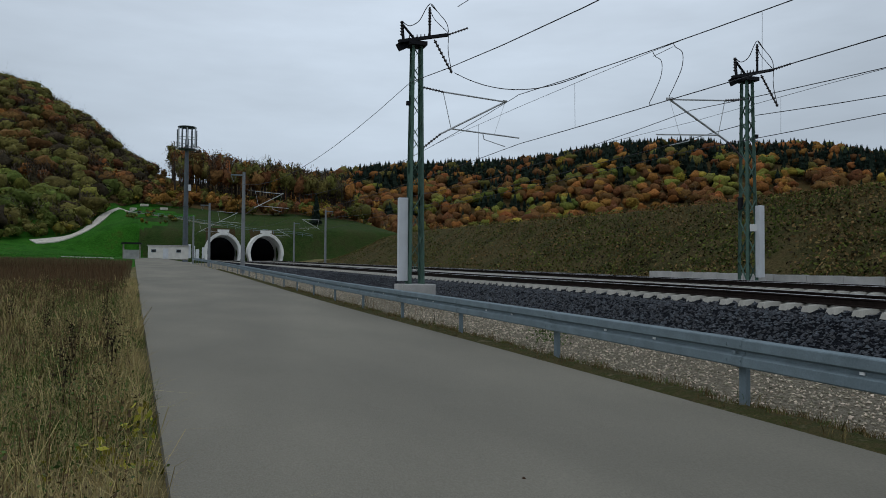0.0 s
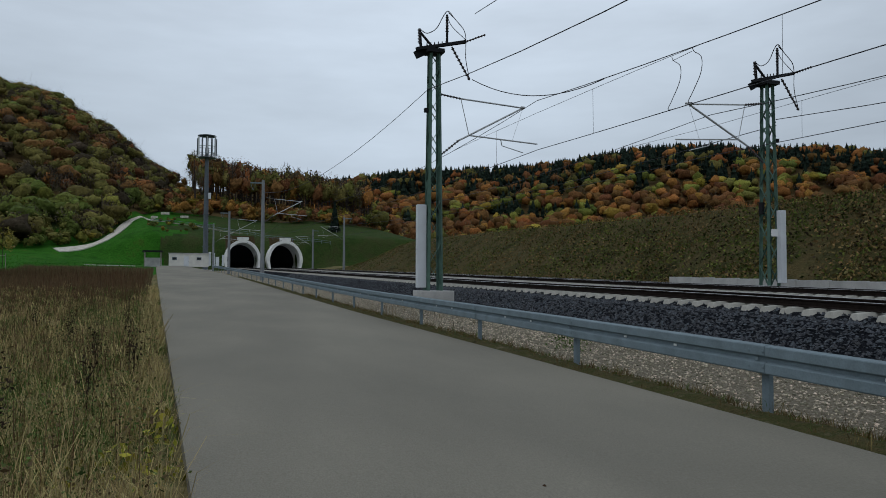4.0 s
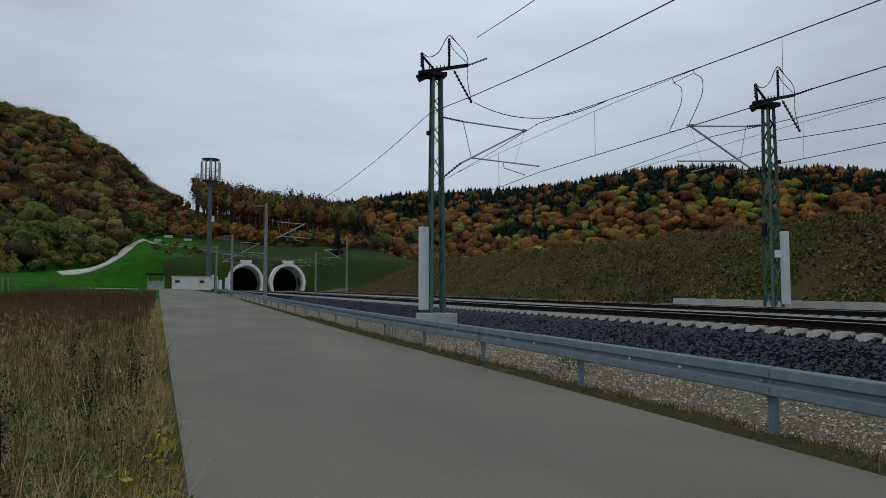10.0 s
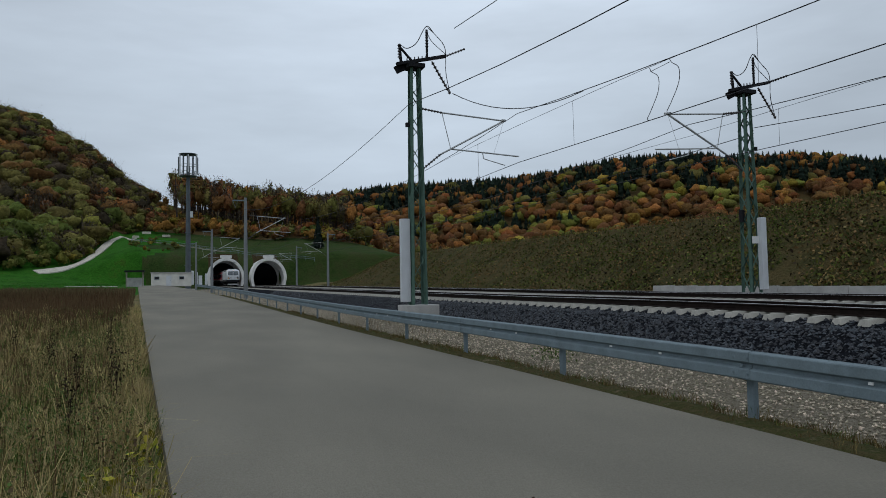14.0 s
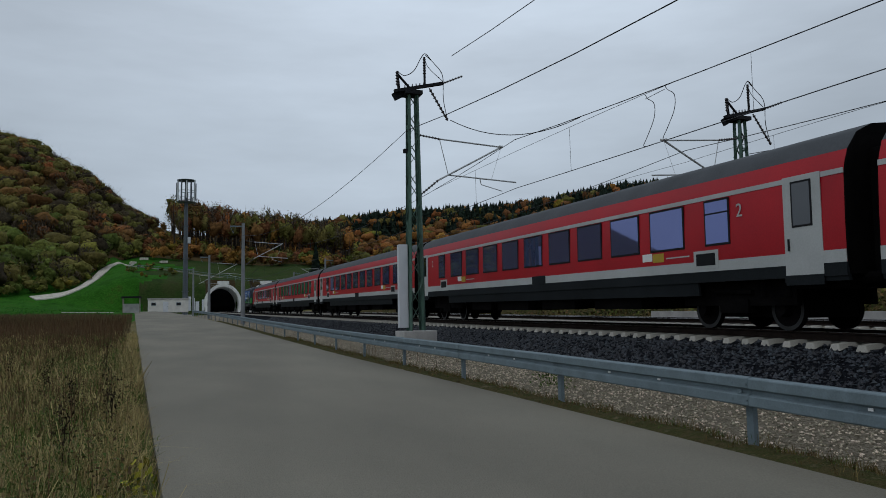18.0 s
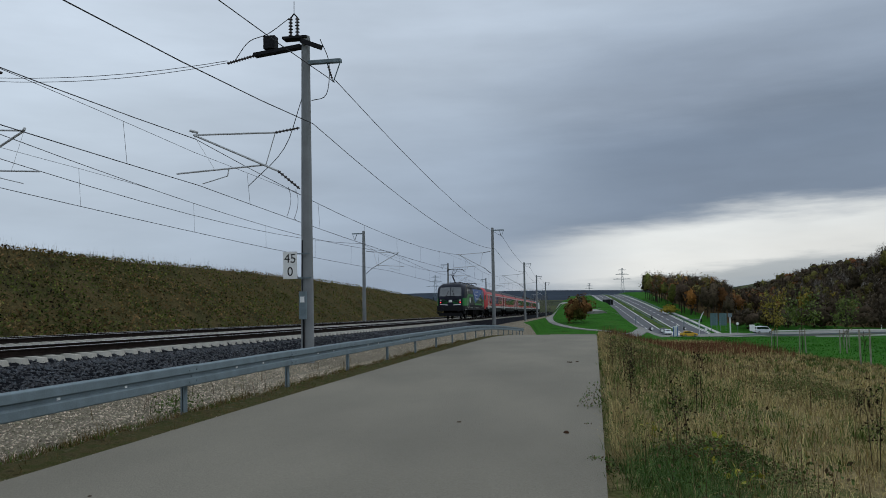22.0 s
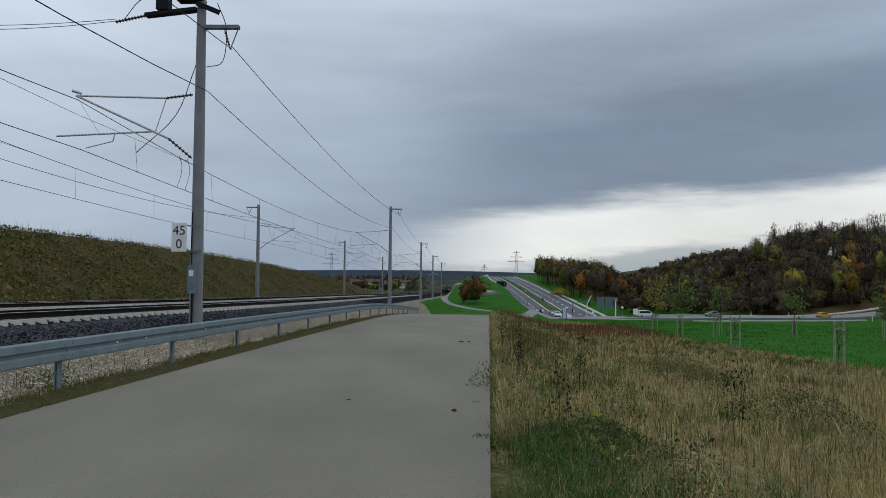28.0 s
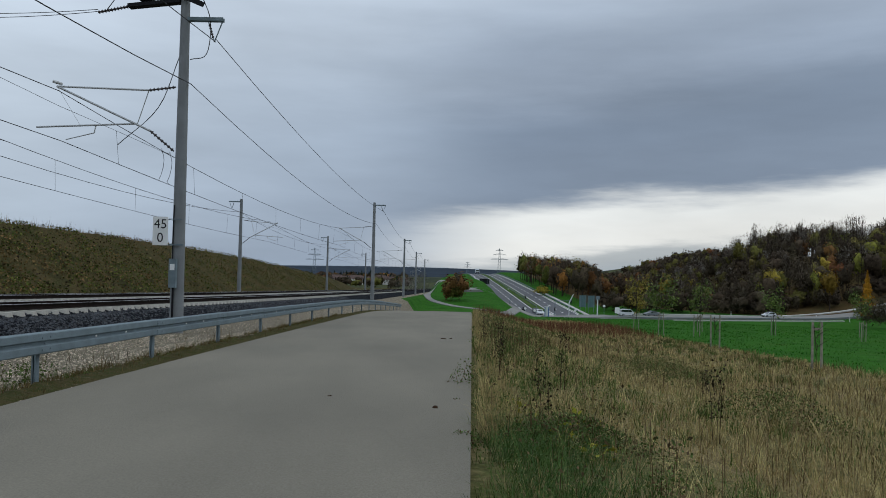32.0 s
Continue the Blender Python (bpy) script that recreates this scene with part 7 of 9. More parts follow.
    for s in (-1, 1):
        d = SIDE + 0.006
        if livery == "green":
            # band, slanting stripe, advert film
            q = Build().slab([(-3.85, 2.50), (-7.3, 2.50), (-9.0, 1.58), (-17.1, 1.58), (-17.1, 1.74), (-9.05, 1.76), (-7.35, 2.74), (-3.85, 2.74)], s * (d - 0.004), s * (d + 0.004), "yz")
            part("green_band", q, M_GREEN, v, "bright green band along the side")
            q = Build().slab([(-6.9, 3.42), (-17.1, 3.42), (-17.3, 2.9), (-17.1, 1.82), (-9.2, 1.82), (-8.9, 1.94)], s * (d - 0.004), s * (d + 0.006), "yz")
            film = part("advert_film", q, M_BLUE, v, "blue advert film with printed words and a wooded hill")
            if s < 0:
                x = -(d + 0.009)
                q = Build().slab([(-9.4, 1.83), (-17.05, 1.83), (-17.15, 2.2), (-16.4, 2.3), (-15.6, 2.42), (-15.0, 2.62), (-14.4, 2.86), (-13.7, 2.8), (-13.2, 2.55), (-12.4, 2.42), (-11.6, 2.16), (-10.6, 2.05)], x + 0.004, x, "yz")
                part("printed_hill", q, M_ADVGREEN, film, "dark printed treetops")
                q = Build().slab([(-13.3, 2.82), (-13.34, 3.2), (-13.42, 3.2), (-13.44, 2.95), (-13.8, 2.97), (-14.0, 2.9), (-14.7, 2.95), (-14.72, 3.0), (-14.9, 3.0), (-14.9, 2.8), (-14.4, 2.86), (-13.7, 2.8)], x + 0.002, x - 0.002, "yz")
                part("printed_castle", q, M_LIGHTGREY, film)
                for text, y, z, size in (("Zügiger geht's nicht:", -10.75, 3.12, 0.31), ("der schnellste", -10.35, 2.72, 0.31), ("Regionalverkehr Deutschlands.", -11.4, 2.32, 0.31)):
                    letters(text, size, M_SIGNWHITE, film, pose(x - 0.001, y, z, 90, 0, -90) @ Matrix.Shear("XZ", 4, (0.0, 0.0)))
                q = Build().path([(x, -7.55, 3.16), (x, -7.75, 3.08), (x, -8.35, 3.08), (x, -8.65, 2.76), (x, -8.85, 2.62), (x, -9.15, 2.62), (x, -9.35, 2.42)], 0.014, 4)
                part("route_line", q, M_SIGNWHITE, film)
                for text, y, z in (("Wendlingen", -7.98, 3.24), ("Merklingen", -9.1, 2.83), ("Ulm", -9.62, 2.43)):
                    letters(text, 0.115, M_SIGNWHITE, film, pose(x - 0.001, y, z, 90, 0, -90))
                for y, z in ((-7.5, 3.18), (-8.63, 2.78), (-9.37, 2.42)):
                    q = Build().rod((x + 0.004, y, z), (x - 0.006, y, z), 0.05, n=12)
                    part("route_dot", q, M_SIGNWHITE, film)
                q = Build().box(x, -13.0, 2.12, 0.006, 0.2, 0.16)
                part("red_badge", q, M_RED, film)
                q = Build().box(x, -13.5, 2.12, 0.006, 0.5, 0.06).box(x, -14.35, 2.22, 0.006, 0.42, 0.12)
                part("printed_mark", q, M_SIGNWHITE, film)
                q = Build().box(x, -14.8, 2.24, 0.006, 0.42, 0.14)
                part("printed_mark", q, M_YELLOWTRI, film)
            # owner's mark as plain shapes: an arrow, two bars and three faint rows
            x0, x1 = s * (d + 0.001), s * (d + 0.007)
            q = Build().slab([(-4.35, 2.08), (-4.66, 2.36), (-4.90, 2.36), (-4.90, 1.80), (-4.66, 1.80)], x0, x1, "yz")
            for y0 in (-4.98, -5.23):
                q.slab([(y0, 1.80), (y0, 2.36), (y0 - 0.18, 2.36), (y0 - 0.18, 1.80)], x0, x1, "yz")
            for z, w in ((2.28, 1.15), (2.08, 1.40), (1.88, 0.90)):
                row = Build().box(s * (d + 0.003), -5.50 - w / 2, z, 0.006, w, 0.12)
                part("owner_row", row, M_ADVGREEN, v, "faint dark green row of print")
            part("owner_mark", q, M_SIGNWHITE, v, "white block mark on the side")
            q = Build().slab([(-7.05, 2.36), (-7.35, 2.36), (-7.62, 2.08), (-7.35, 1.80), (-7.05, 1.80), (-7.3, 2.08)], x0, x1, "yz")
            part("owner_chevron", q, M_GREEN, v)
        for y, w in ((-6.5, 1.0), (-9.3, 0.25), (-10.2, 0.75), (-11.4, 1.3), (-12.6, 0.5), (-3.9, 0.3), (-5.0, 0.3), (-1.4, 0.35), (-1.9, 0.45)):
            part("inscription", Build().box(s * 1.473, y, 1.24 if y < -3 else 1.02, 0.006, w, 0.07), M_LIGHTGREY, v, "small pale inscription bar on the sill")
        q = Build()
        for y, l, h in ((-8.2, 1.2, 0.5), (-9.6, 1.3, 0.55), (-11.0, 1.0, 0.5)):
            q.box(s * 1.25, y, 0.72, 0.4, l, h)
        part("underfloor_box", q, M_UNDER, v)
    part("underfloor", Build().box(0, -L / 2, 0.85, 1.9, 15.5, 0.5), M_UNDER, v)
    bogie(v, -L / 2 + 4.75, 3.0)
    bogie(v, -L / 2 - 4.75, 3.0)
    return v


M_SCREEN = glassy("windscreen_glass", (0.05, 0.06, 0.065), 0.05)


def coach(name, label, cab_end=False):
    """A red express coach, 26.4 m long, from y = 0 to y = -26.4."""
    v = thing(name, label, "railway coach", "coaches of the train")
    L, W = 26.4, 1.41
    prof = [(-0.97, 1.12), (-1.0, 1.45), (-1.0, 2.2), (-0.985, 3.0), (-0.955, 3.22)]
    roof = [(-0.955, 3.22), (-0.90, 3.46), (-0.72, 3.80), (-0.45, 3.98), (0.0, 4.05), (0.45, 3.98), (0.72, 3.80), (0.88, 3.52), (0.955, 3.22)]
    y0 = -0.35 if not cab_end else -3.4
    for s in (-1, 1):
        b = Build().rings([[(s * -x * W, y, z) for x, z in prof + [(-0.90, 3.46)]] for y in (y0, -8, -16, -L + 0.35)], close=False, caps=False)
        part("side_wall", b, M_RED, v, "red painted side", smooth=True)
    b = Build().rings([[(x * W, y, z) for x, z in roof[1:-1]] for y in (y0, -2.4 if not cab_end else -5, -L + 2.4, -L + 0.35)], close=False, caps=False)
    part("roof", b, M_ROOF, v, "grey ribbed roof", smooth=True)
    b = Build()
    for x in (-0.95, -0.55, -0.2, 0.2, 0.55, 0.95):
        z = 4.05 - 0.42 * (x / 1.05) ** 2 * 0.75
        b.box(x, -L / 2, z, 0.05, L - 5.6, 0.03)
    part("roof_rib", b, M_ROOF, v)
    ends = [-L + 0.35] if cab_end else [y0, -L + 0.35]
    for y in ends:
        b = Build().slab([(x * W * 0.99, z) for x, z in prof] + [(x * W * 0.99, z) for x, z in roof[1:]] + [(-x * W * 0.99, z) for x, z in reversed(prof[:-1])], y - 0.02, y + 0.02)
        part("end_wall", b, M_UNDER, v)
        e = 0.3 if y > -5 else -0.3
        b = Build().box(0, y + e * 0.5, 2.3, 1.5, 0.34, 2.4)
        part("gangway", b, M_UNDER, v, "black rubber gangway", bevel=0.08)
    if cab_end:
        # a raked driving end
        secs = [(-0.28, 0.86, 2.0), (-0.6, 0.93, 2.55), (-1.15, 0.965, 3.25), (-1.75, 0.98, 3.75), (-2.5, 0.99, 3.98), (-3.41, 1.0, 4.05)]

        def ring(y, k, top):
            pts = [(x * W * k, z) for x, z in prof] + [(x * W * k, z) for x, z in roof[1:-1]] + [(-x * W * k, z) for x, z in reversed(prof)]
            f = (top - 1.12) / (4.05 - 1.12)
            return [(x, y, 1.12 + (z - 1.12) * f) for x, z in pts]
        b = Build().rings([ring(*q) for q in secs])
        nose = part("cab", b, M_RED, v, "raked red driving cab", smooth=True)
        q = Build()
        pts = [(-1.05, -0.62, 2.42), (1.05, -0.62, 2.42), (0.95, -1.42, 3.42), (-0.95, -1.42, 3.42)]
        q.add([(x, y + 0.07, z + 0.04) for x, y, z in pts] + [(x, y - 0.03, z - 0.03) for x, y, z in pts], [(0, 1, 2, 3), (4, 7, 6, 5), (0, 4, 5, 1), (1, 5, 6, 2), (2, 6, 7, 3), (3, 7, 4, 0)])
        part("windscreen", q, M_GLASS, nose, "dark windscreen")
        for s in (-1, 1):
            q = Build().slab([(-0.95, 2.3), (-1.75, 2.3), (-1.75, 2.95), (-1.42, 2.95)], s * 1.35, s * 1.415, "yz")
            part("cab_window", q, M_GLASS, nose)
    for s in (-1, 1):
        x = s * (W + 0.004)
        part("grey_band", Build().box(x, (y0 - L + 0.35) / 2, 1.46, 0.012, L - 0.35 + y0, 0.24), M_LIGHTGREY, v, "light grey band below the windows")
        part("skirt", Build().slab([(s * 1.36, 0.78), (s * (W + 0.002), 1.34), (s * (W - 0.06), 1.34), (s * 1.3, 0.78)], -4.6 if not cab_end else -5.2, -L + 4.6), M_SKIRT, v, "dark grey skirt")
        for a, c in ((y0, -1.9), (-L + 1.9, -L + 0.35)):
            part("skirt", Build().slab([(s * 1.38, 1.0), (s * (W + 0.002), 1.34), (s * (W - 0.06), 1.34), (s * 1.3, 1.0)], a, c), M_SKIRT, v)
        part("skirt_top", Build().box(s * (W + 0.001), (y0 - L + 0.35) / 2, 1.215, 0.016, L - 0.35 + y0, 0.25), M_SKIRT, v)
        part("cantrail_band", Build().box(s * (W * 0.985 + 0.006), (y0 - L + 0.35) / 2, 3.05, 0.014, L - 0.35 + y0, 0.1), M_LIGHTGREY, v, "grey line above the windows")
        first = -2.9 if not cab_end else -6.3
        n = 11 if not cab_end else 9
        step = (L - 2.9 + first) / n
        for i in range(n):
            y = first - step * (i + 0.5)
            w = 1.3 if 0 < i < n - 1 else 0.75
            f = part("window_frame", Build().box(s * (W + 0.002), y, 2.45, 0.02, w + 0.1, 1.06), M_BLACK, v, bevel=0.008)
            part("window_pane", Build().box(s * (W + 0.013), y, 2.45, 0.008, w, 0.96), M_SUNGLASS, f)
            if i in (0, n - 1):
                part("vent_bar", Build().box(s * (W + 0.019), y, 2.66, 0.006, w, 0.035), M_BLACK, f)
        for y in ((-1.35 if not cab_end else -4.9), -L + 1.35):
            d = part("door", Build().box(s * (W + 0.004), y, 2.06, 0.02, 0.95, 2.12), M_LIGHTGREY, v, "light grey entrance door", bevel=0.006)
            f = part("window_frame", Build().box(s * (W + 0.016), y, 2.55, 0.012, 0.52, 0.92), M_BLACK, d)
            part("door_window", Build().box(s * (W + 0.023), y, 2.55, 0.006, 0.44, 0.84), M_GLASS, d)
            part("door_handle", Build().box(s * (W + 0.02), y + 0.36, 1.75, 0.03, 0.04, 0.24), M_BLACK, d)
            part("door_sill", Build().box(s * (W + 0.006), y, 1.04, 0.02, 0.95, 0.2), M_SKIRT, d)
        for y in ((-4.1 if not cab_end else -8.0), -L + 4.25):
            f = part("display_frame", Build().box(s * (W + 0.006), y, 1.62, 0.02, 0.85, 0.42), M_LIGHTGREY, v)
            part("display", Build().box(s * (W + 0.018), y, 1.62, 0.008, 0.66, 0.28), M_BLACK, f)
        part("hatch", Build().box(s * (W + 0.004), -L / 2 - 0.4, 1.45, 0.02, 1.0, 0.30), M_SKIRT, v, "dark hatch in the grey band", bevel=0.01)
        for y in (-L + 6.55, -6.1):
            part("printed_mark", Build().box(s * (W + 0.005), y, 1.80, 0.008, 0.42, 0.20), M_SIGNWHITE, v)
            part("printed_mark", Build().box(s * (W + 0.005), y - 0.47, 1.77, 0.008, 0.46, 0.22), M_YELLOWTRI, v)
            part("printed_line", Build().box(s * (W + 0.005), y - 1.25, 1.74, 0.006, 0.9, 0.03), M_LIGHTGREY, v)
    letters("2", 0.42, M_LIGHTGREY, v, pose(-(W + 0.008), -L + 3.1, 2.62, 90, 0, -90))
    letters("2", 0.42, M_LIGHTGREY, v, pose(-(W + 0.008), -2.55 if not cab_end else -7.6, 2.62, 90, 0, -90))
    q = Build()
    for y, l, h in ((-8.0, 2.0, 0.5), (-11.0, 2.6, 0.55), (-14.5, 2.2, 0.45), (-18.0, 2.4, 0.5)):
        q.box(0, y, 0.72, 2.4, l, h)
    part("underfloor_box", q, M_UNDER, v)
    part("underfloor", Build().box(0, -L / 2, 1.05, 2.2, L - 1.2, 0.35), M_UNDER, v)
    for s in (-1, 1):
        for y, d in ((-0.02, 1), (-L + 0.02, -1)):
            part("buffer", Build().rod((s * 0.88, y - d * 0.5, 1.06), (s * 0.88, y, 1.06), 0.11, n=10), M_UNDER, v)
    bogie(v, -3.7 if not cab_end else -5.4, 2.5, 0.68, 0.46)
    bogie(v, -L + 3.7, 2.5, 0.68, 0.46)
    return v


TRAIN = []
rear = loco("rear_locomotive", "dark blue and green electric locomotive with a blue advert", "green")
TRAIN.append((rear, 0.0, 18.98))
first_coach = coach("driving_coach", "red driving coach with a raked cab and grey doors", True)
TRAIN.append((first_coach, 18.98, 26.4))
plain = coach("coach", "red express coach with dark windows and grey doors")
TRAIN.append((plain, 18.98 + 26.4, 26.4))
for i in range(2, 5):
    TRAIN.append((copy_thing(plain, Matrix.Identity(4)), 18.98 + 26.4 * i, 26.4))
front = loco("front_locomotive", "white electric locomotive with lit headlights", "white")
TRAIN.append((front, 18.98 + 26.4 * 5, 18.98))
TRAIN_AT = [(0.0, 1110.0), (6.0, 782.0), (11.0, 510.0), (12.0, 456.0), (13.0, 407.0), (14.0, 353.0), (15.0, 299.0), (15.5, 271.5), (16.0, 244.5), (16.5, 217.0), (17.0, 189.3), (17.5, 162.5), (18.0, 135.1), (18.5, 108.5),
            (19.0, 81.4), (19.5, 54.3), (20.0, 26.85), (20.25, 13.5), (20.5, 1.0), (20.75, -11.0), (21.0, -23.5), (21.5, -51.5), (22.0, -79.0), (22.5, -105.0), (23.0, -130.0), (24.0, -178.0), (25.0, -226.0), (26.0, -274.0), (28.0, -368.0), (32.0, -556.0)]


# ---- beside the tunnels ----
M_TOWER = material("dull_tower_steel", (0.11, 0.125, 0.14), 0.6, 0.3, vary=0.15, scale=1, fine=20, bump=0.05)


def radio_tower(x, y):
    z = float(ground_z(x, y))
    t = thing("radio_tower", "tall grey steel radio tower with a caged antenna platform", "radio tower", at=(x, y, z))
    prof = [(0, 0.66), (6, 0.62), (14, 0.56), (22, 0.5), (28, 0.44), (30.5, 0.42)]
    part("mast", Build().rings([[(r * math.cos(i * math.pi / 8), r * math.sin(i * math.pi / 8), h) for i in range(16)] for h, r in prof]), M_TOWER, t, "tapered grey mast", True)
    part("foundation", Build().box(0, 0, 0.0, 3.2, 3.2, 0.7), M_CONCRETE, t)
    for h in (6, 14, 22):
        part("flange", Build().rod((0, 0, h - 0.06), (0, 0, h + 0.06), 0.9 - h * 0.009, n=14), M_TOWER, t)
    part("ladder", Build().box(-0.25, -0.95, 15, 0.06, 0.06, 29).box(0.25, -0.95, 15, 0.06, 0.06, 29), M_TOWER, t)
    part("inner_pole", Build().rod((0, 0, 30.4), (0, 0, 33.4), 0.32, n=10), M_TOWER, t)
    for h in (27.9, 33.3):
        deck = Build()
        deck.rings([[(r * math.cos(i * math.pi / 10), r * math.sin(i * math.pi / 10), hh) for i in range(20)] for r, hh in ((0.5, h), (2.2, h), (2.2, h + 0.14), (0.5, h + 0.14))], caps=False)
        part("platform", deck, M_TOWER, t, "round grated platform")
    for h in (29.0, 30.7):
        part("ring_rail", Build().path([(2.1 * math.cos(i * math.pi / 12), 2.1 * math.sin(i * math.pi / 12), h) for i in range(25)], 0.06), M_TOWER, t)
    for i in range(12):
        a = i * math.pi / 6
        c, s = math.cos(a), math.sin(a)
        part("antenna", Build().box(2.25 * c, 2.25 * s, 30.6 + (i % 2) * 0.25, 0.26, 0.26, 4.2 + 0.3 * (i % 3), Matrix.Rotation(a, 3, "Z")), M_WHITEBOX if i % 2 else M_TOWER, t)
        part("spoke", Build().beam((0.4 * c, 0.4 * s, 33.2), (2.2 * c, 2.2 * s, 33.2), 0.08, 0.08), M_TOWER, t)
    part("equipment_box", Build().box(0.75, -0.5, 18.5, 0.7, 0.6, 1.5), M_WHITEBOX, t)
    return t


radio_tower(2.4, 195.0)


def tunnel_house():
    x0, x1, y = -5.1, 2.7, 165.0
    z = 4.0
    t = thing("equipment_house", "low pale rendered equipment house with small windows", "building", at=(0, 0, 0))
    part("wall", Build().box((x0 + x1) / 2, y + 2.5, z + 1.2, x1 - x0, 5.0, 2.7), M_RENDER, t, bevel=0.03)
    part("roof", Build().box((x0 + x1) / 2, y + 2.5, z + 2.63, x1 - x0 + 0.3, 5.3, 0.16), M_CONCRETE, t)
    for wx in (x0 + 1.1, x0 + 5.9):
        w = part("window", Build().box(wx, y - 0.02, z + 1.55, 0.95, 0.08, 0.62), M_ZINC, t)
        part("pane", Build().box(wx, y - 0.05, z + 1.55, 0.75, 0.05, 0.44), M_DARK, w)
    d = part("door", Build().box(x0 + 3.4, y - 0.02, z + 0.98, 1.0, 0.06, 2.05), M_WHITEBOX, t)
    part("handle", Build().box(x0 + 3.8, y - 0.07, z + 1.0, 0.14, 0.04, 0.04), M_BLACK, d)
    for i, (px, h, w) in enumerate(((2.95, 2.9, 0.5), (3.75, 2.6, 0.4), (4.45, 1.9, 0.7), (5.6, 2.3, 0.45))):
        b = solid("switch_cabinet", Build().box(px, y + 0.4, z + h / 2 + 0.1, w, 0.5, h), M_WHITEBOX, "pale grey switch cabinet beside the equipment house", "cabinet", "switch cabinets", bevel=0.02)


tunnel_house()


def shelter(x, y):
    z = float(ground_z(x, y))
    t = thing("shelter", "small shelter with a flat dark roof on posts", "shelter", at=(x, y, z))
    part("roof", Build().slab([(-1.8, 2.75), (-1.6, 3.0), (1.6, 3.0), (1.8, 2.75)], -1.5, 1.5), M_BLACK, t, "flat dark roof")
    for sx in (-1.4, 1.4):
        for sy in (-1.1, 1.1):
            part("post", Build().box(sx, sy, 1.35, 0.14, 0.14, 2.8), M_WOOD, t)
    part("back_wall", Build().box(0, 0.4, 0.8, 2.9, 1.2, 1.75), M_CONCRETE, t, "grey block under the roof", bevel=0.02)
    return t


shelter(-7.4, 150.0)


def strip(name, pts, width, mat, label, category, lift=0.06, depth=0.3, parent=None, step=4.0, drape=True, kind="structure"):
    """A path or road laid over the land along a line of points."""
    P = [Vector(p) for p in pts]
    line = []
    for a, b in zip(P, P[1:]):
        n = max(1, int((b - a).length / step))
        line += [a + (b - a) * i / n for i in range(n)]
    line.append(P[-1])
    for _ in range(2):
        line = [line[0]] + [(line[i - 1] + line[i] * 2 + line[i + 1]) / 4 for i in range(1, len(line) - 1)] + [line[-1]]
    rings = []
    for i, p in enumerate(line):
        d = line[min(i + 1, len(line) - 1)] - line[max(i - 1, 0)]
        s = Vector((-d.y, d.x, 0)).normalized() * width / 2
        a, b = p + s, p - s
        if drape:
            za, zb = float(ground_z(a.x, a.y)) + lift, float(ground_z(b.x, b.y)) + lift
        else:
            za = zb = p.z + lift
        rings.append([(a.x, a.y, za - depth), (a.x, a.y, za), (b.x, b.y, zb), (b.x, b.y, zb - depth)])
    bb = Build().rings(rings)
    if parent is not None:
        return part(name, bb, mat, parent, label)
    return solid(name, bb, mat, label, category, kind=kind)


strip("gravel_track", [(-34.5, 219, 0), (-29.3, 222.6, 0), (-24.8, 226.2, 0), (-22.4, 233.5, 0), (-20.7, 242, 0), (-19.6, 251, 0), (-16.6, 255, 0), (-13.0, 252, 0)], 3.4, M_PATH, "pale gravel track winding up the green slope", "gravel track", 0.26, 0.6, step=2.0)
strip("paved_apron", [(-19, 150, 0), (-10.5, 151, 0)], 5.0, M_PATH, "pale paved apron at the end of the service road", "pavement", 0.06)


def hill_railing():
    t = thing("hill_railing", "thin grey steel railing above the tunnel mouths", "railing")
    P = [(-13.1, 245), (-2, 241.3), (8, 231.6), (18.4, 221.9), (32, 219.4), (40, 218.4)]
    pts = []
    for (ax, ay), (bx, by) in zip(P, P[1:]):
        n = max(1, int(math.hypot(bx - ax, by - ay) / 2.5))
        pts += [(ax + (bx - ax) * i / n, ay + (by - ay) * i / n) for i in range(n)]
    pts = [(x, y, float(ground_z(x, y))) for x, y in pts]
    for p in pts:
        part("post", Build().box(p[0], p[1], p[2] + 0.5, 0.08, 0.08, 1.1), M_ZINC, t)
    for h in (0.55, 1.05):
        part("rail_bar", Build().path([(p[0], p[1], p[2] + h) for p in pts], 0.045, 4), M_ZINC, t)


hill_railing()
M_PALEPATH = patchy("trodden_path", [(0.16, 0.15, 0.11), (0.24, 0.22, 0.17), (0.10, 0.11, 0.05)], 0.8, 6, 0.95, 0.3)
strip("hill_path", [(-13, 251, 0), (-7, 244.5, 0), (-1.5, 242.6, 0), (8.4, 232.8, 0), (13, 228.2, 0)], 0.8, M_PALEPATH, "narrow pale path above the tunnel mouths", "path", 0.12, 0.4, step=2.0)
for k, (sx, sy, sw) in enumerate(((-9.5, 262, 2.6), (-3.5, 258, 2.2), (-12.5, 256, 1.6))):
    solid("stone_slab", Build().box(sx, sy, float(ground_z(sx, sy)) + 0.3, sw, 1.4, 0.8, Matrix.Rotation(0.3 * k, 3, "Z")), M_PATH, "pale stone slab lying on the green slope", "stone slab", "slabs on the slope", bevel=0.1)


def slab_wall():
    t = thing("retaining_wall", "low pale concrete slab wall at the foot of the bank", "retaining wall")
    for i in range(14):
        y = 36 - i * 1.92
        x = 24.9 + float(far_x(y)) - FAR_X
        part("panel", Build().box(x + 0.35, y, float(rail_z(y)) - 0.2, 0.14, 1.88, 0.78), M_CONCRETE, t, bevel=0.015)


slab_wall()


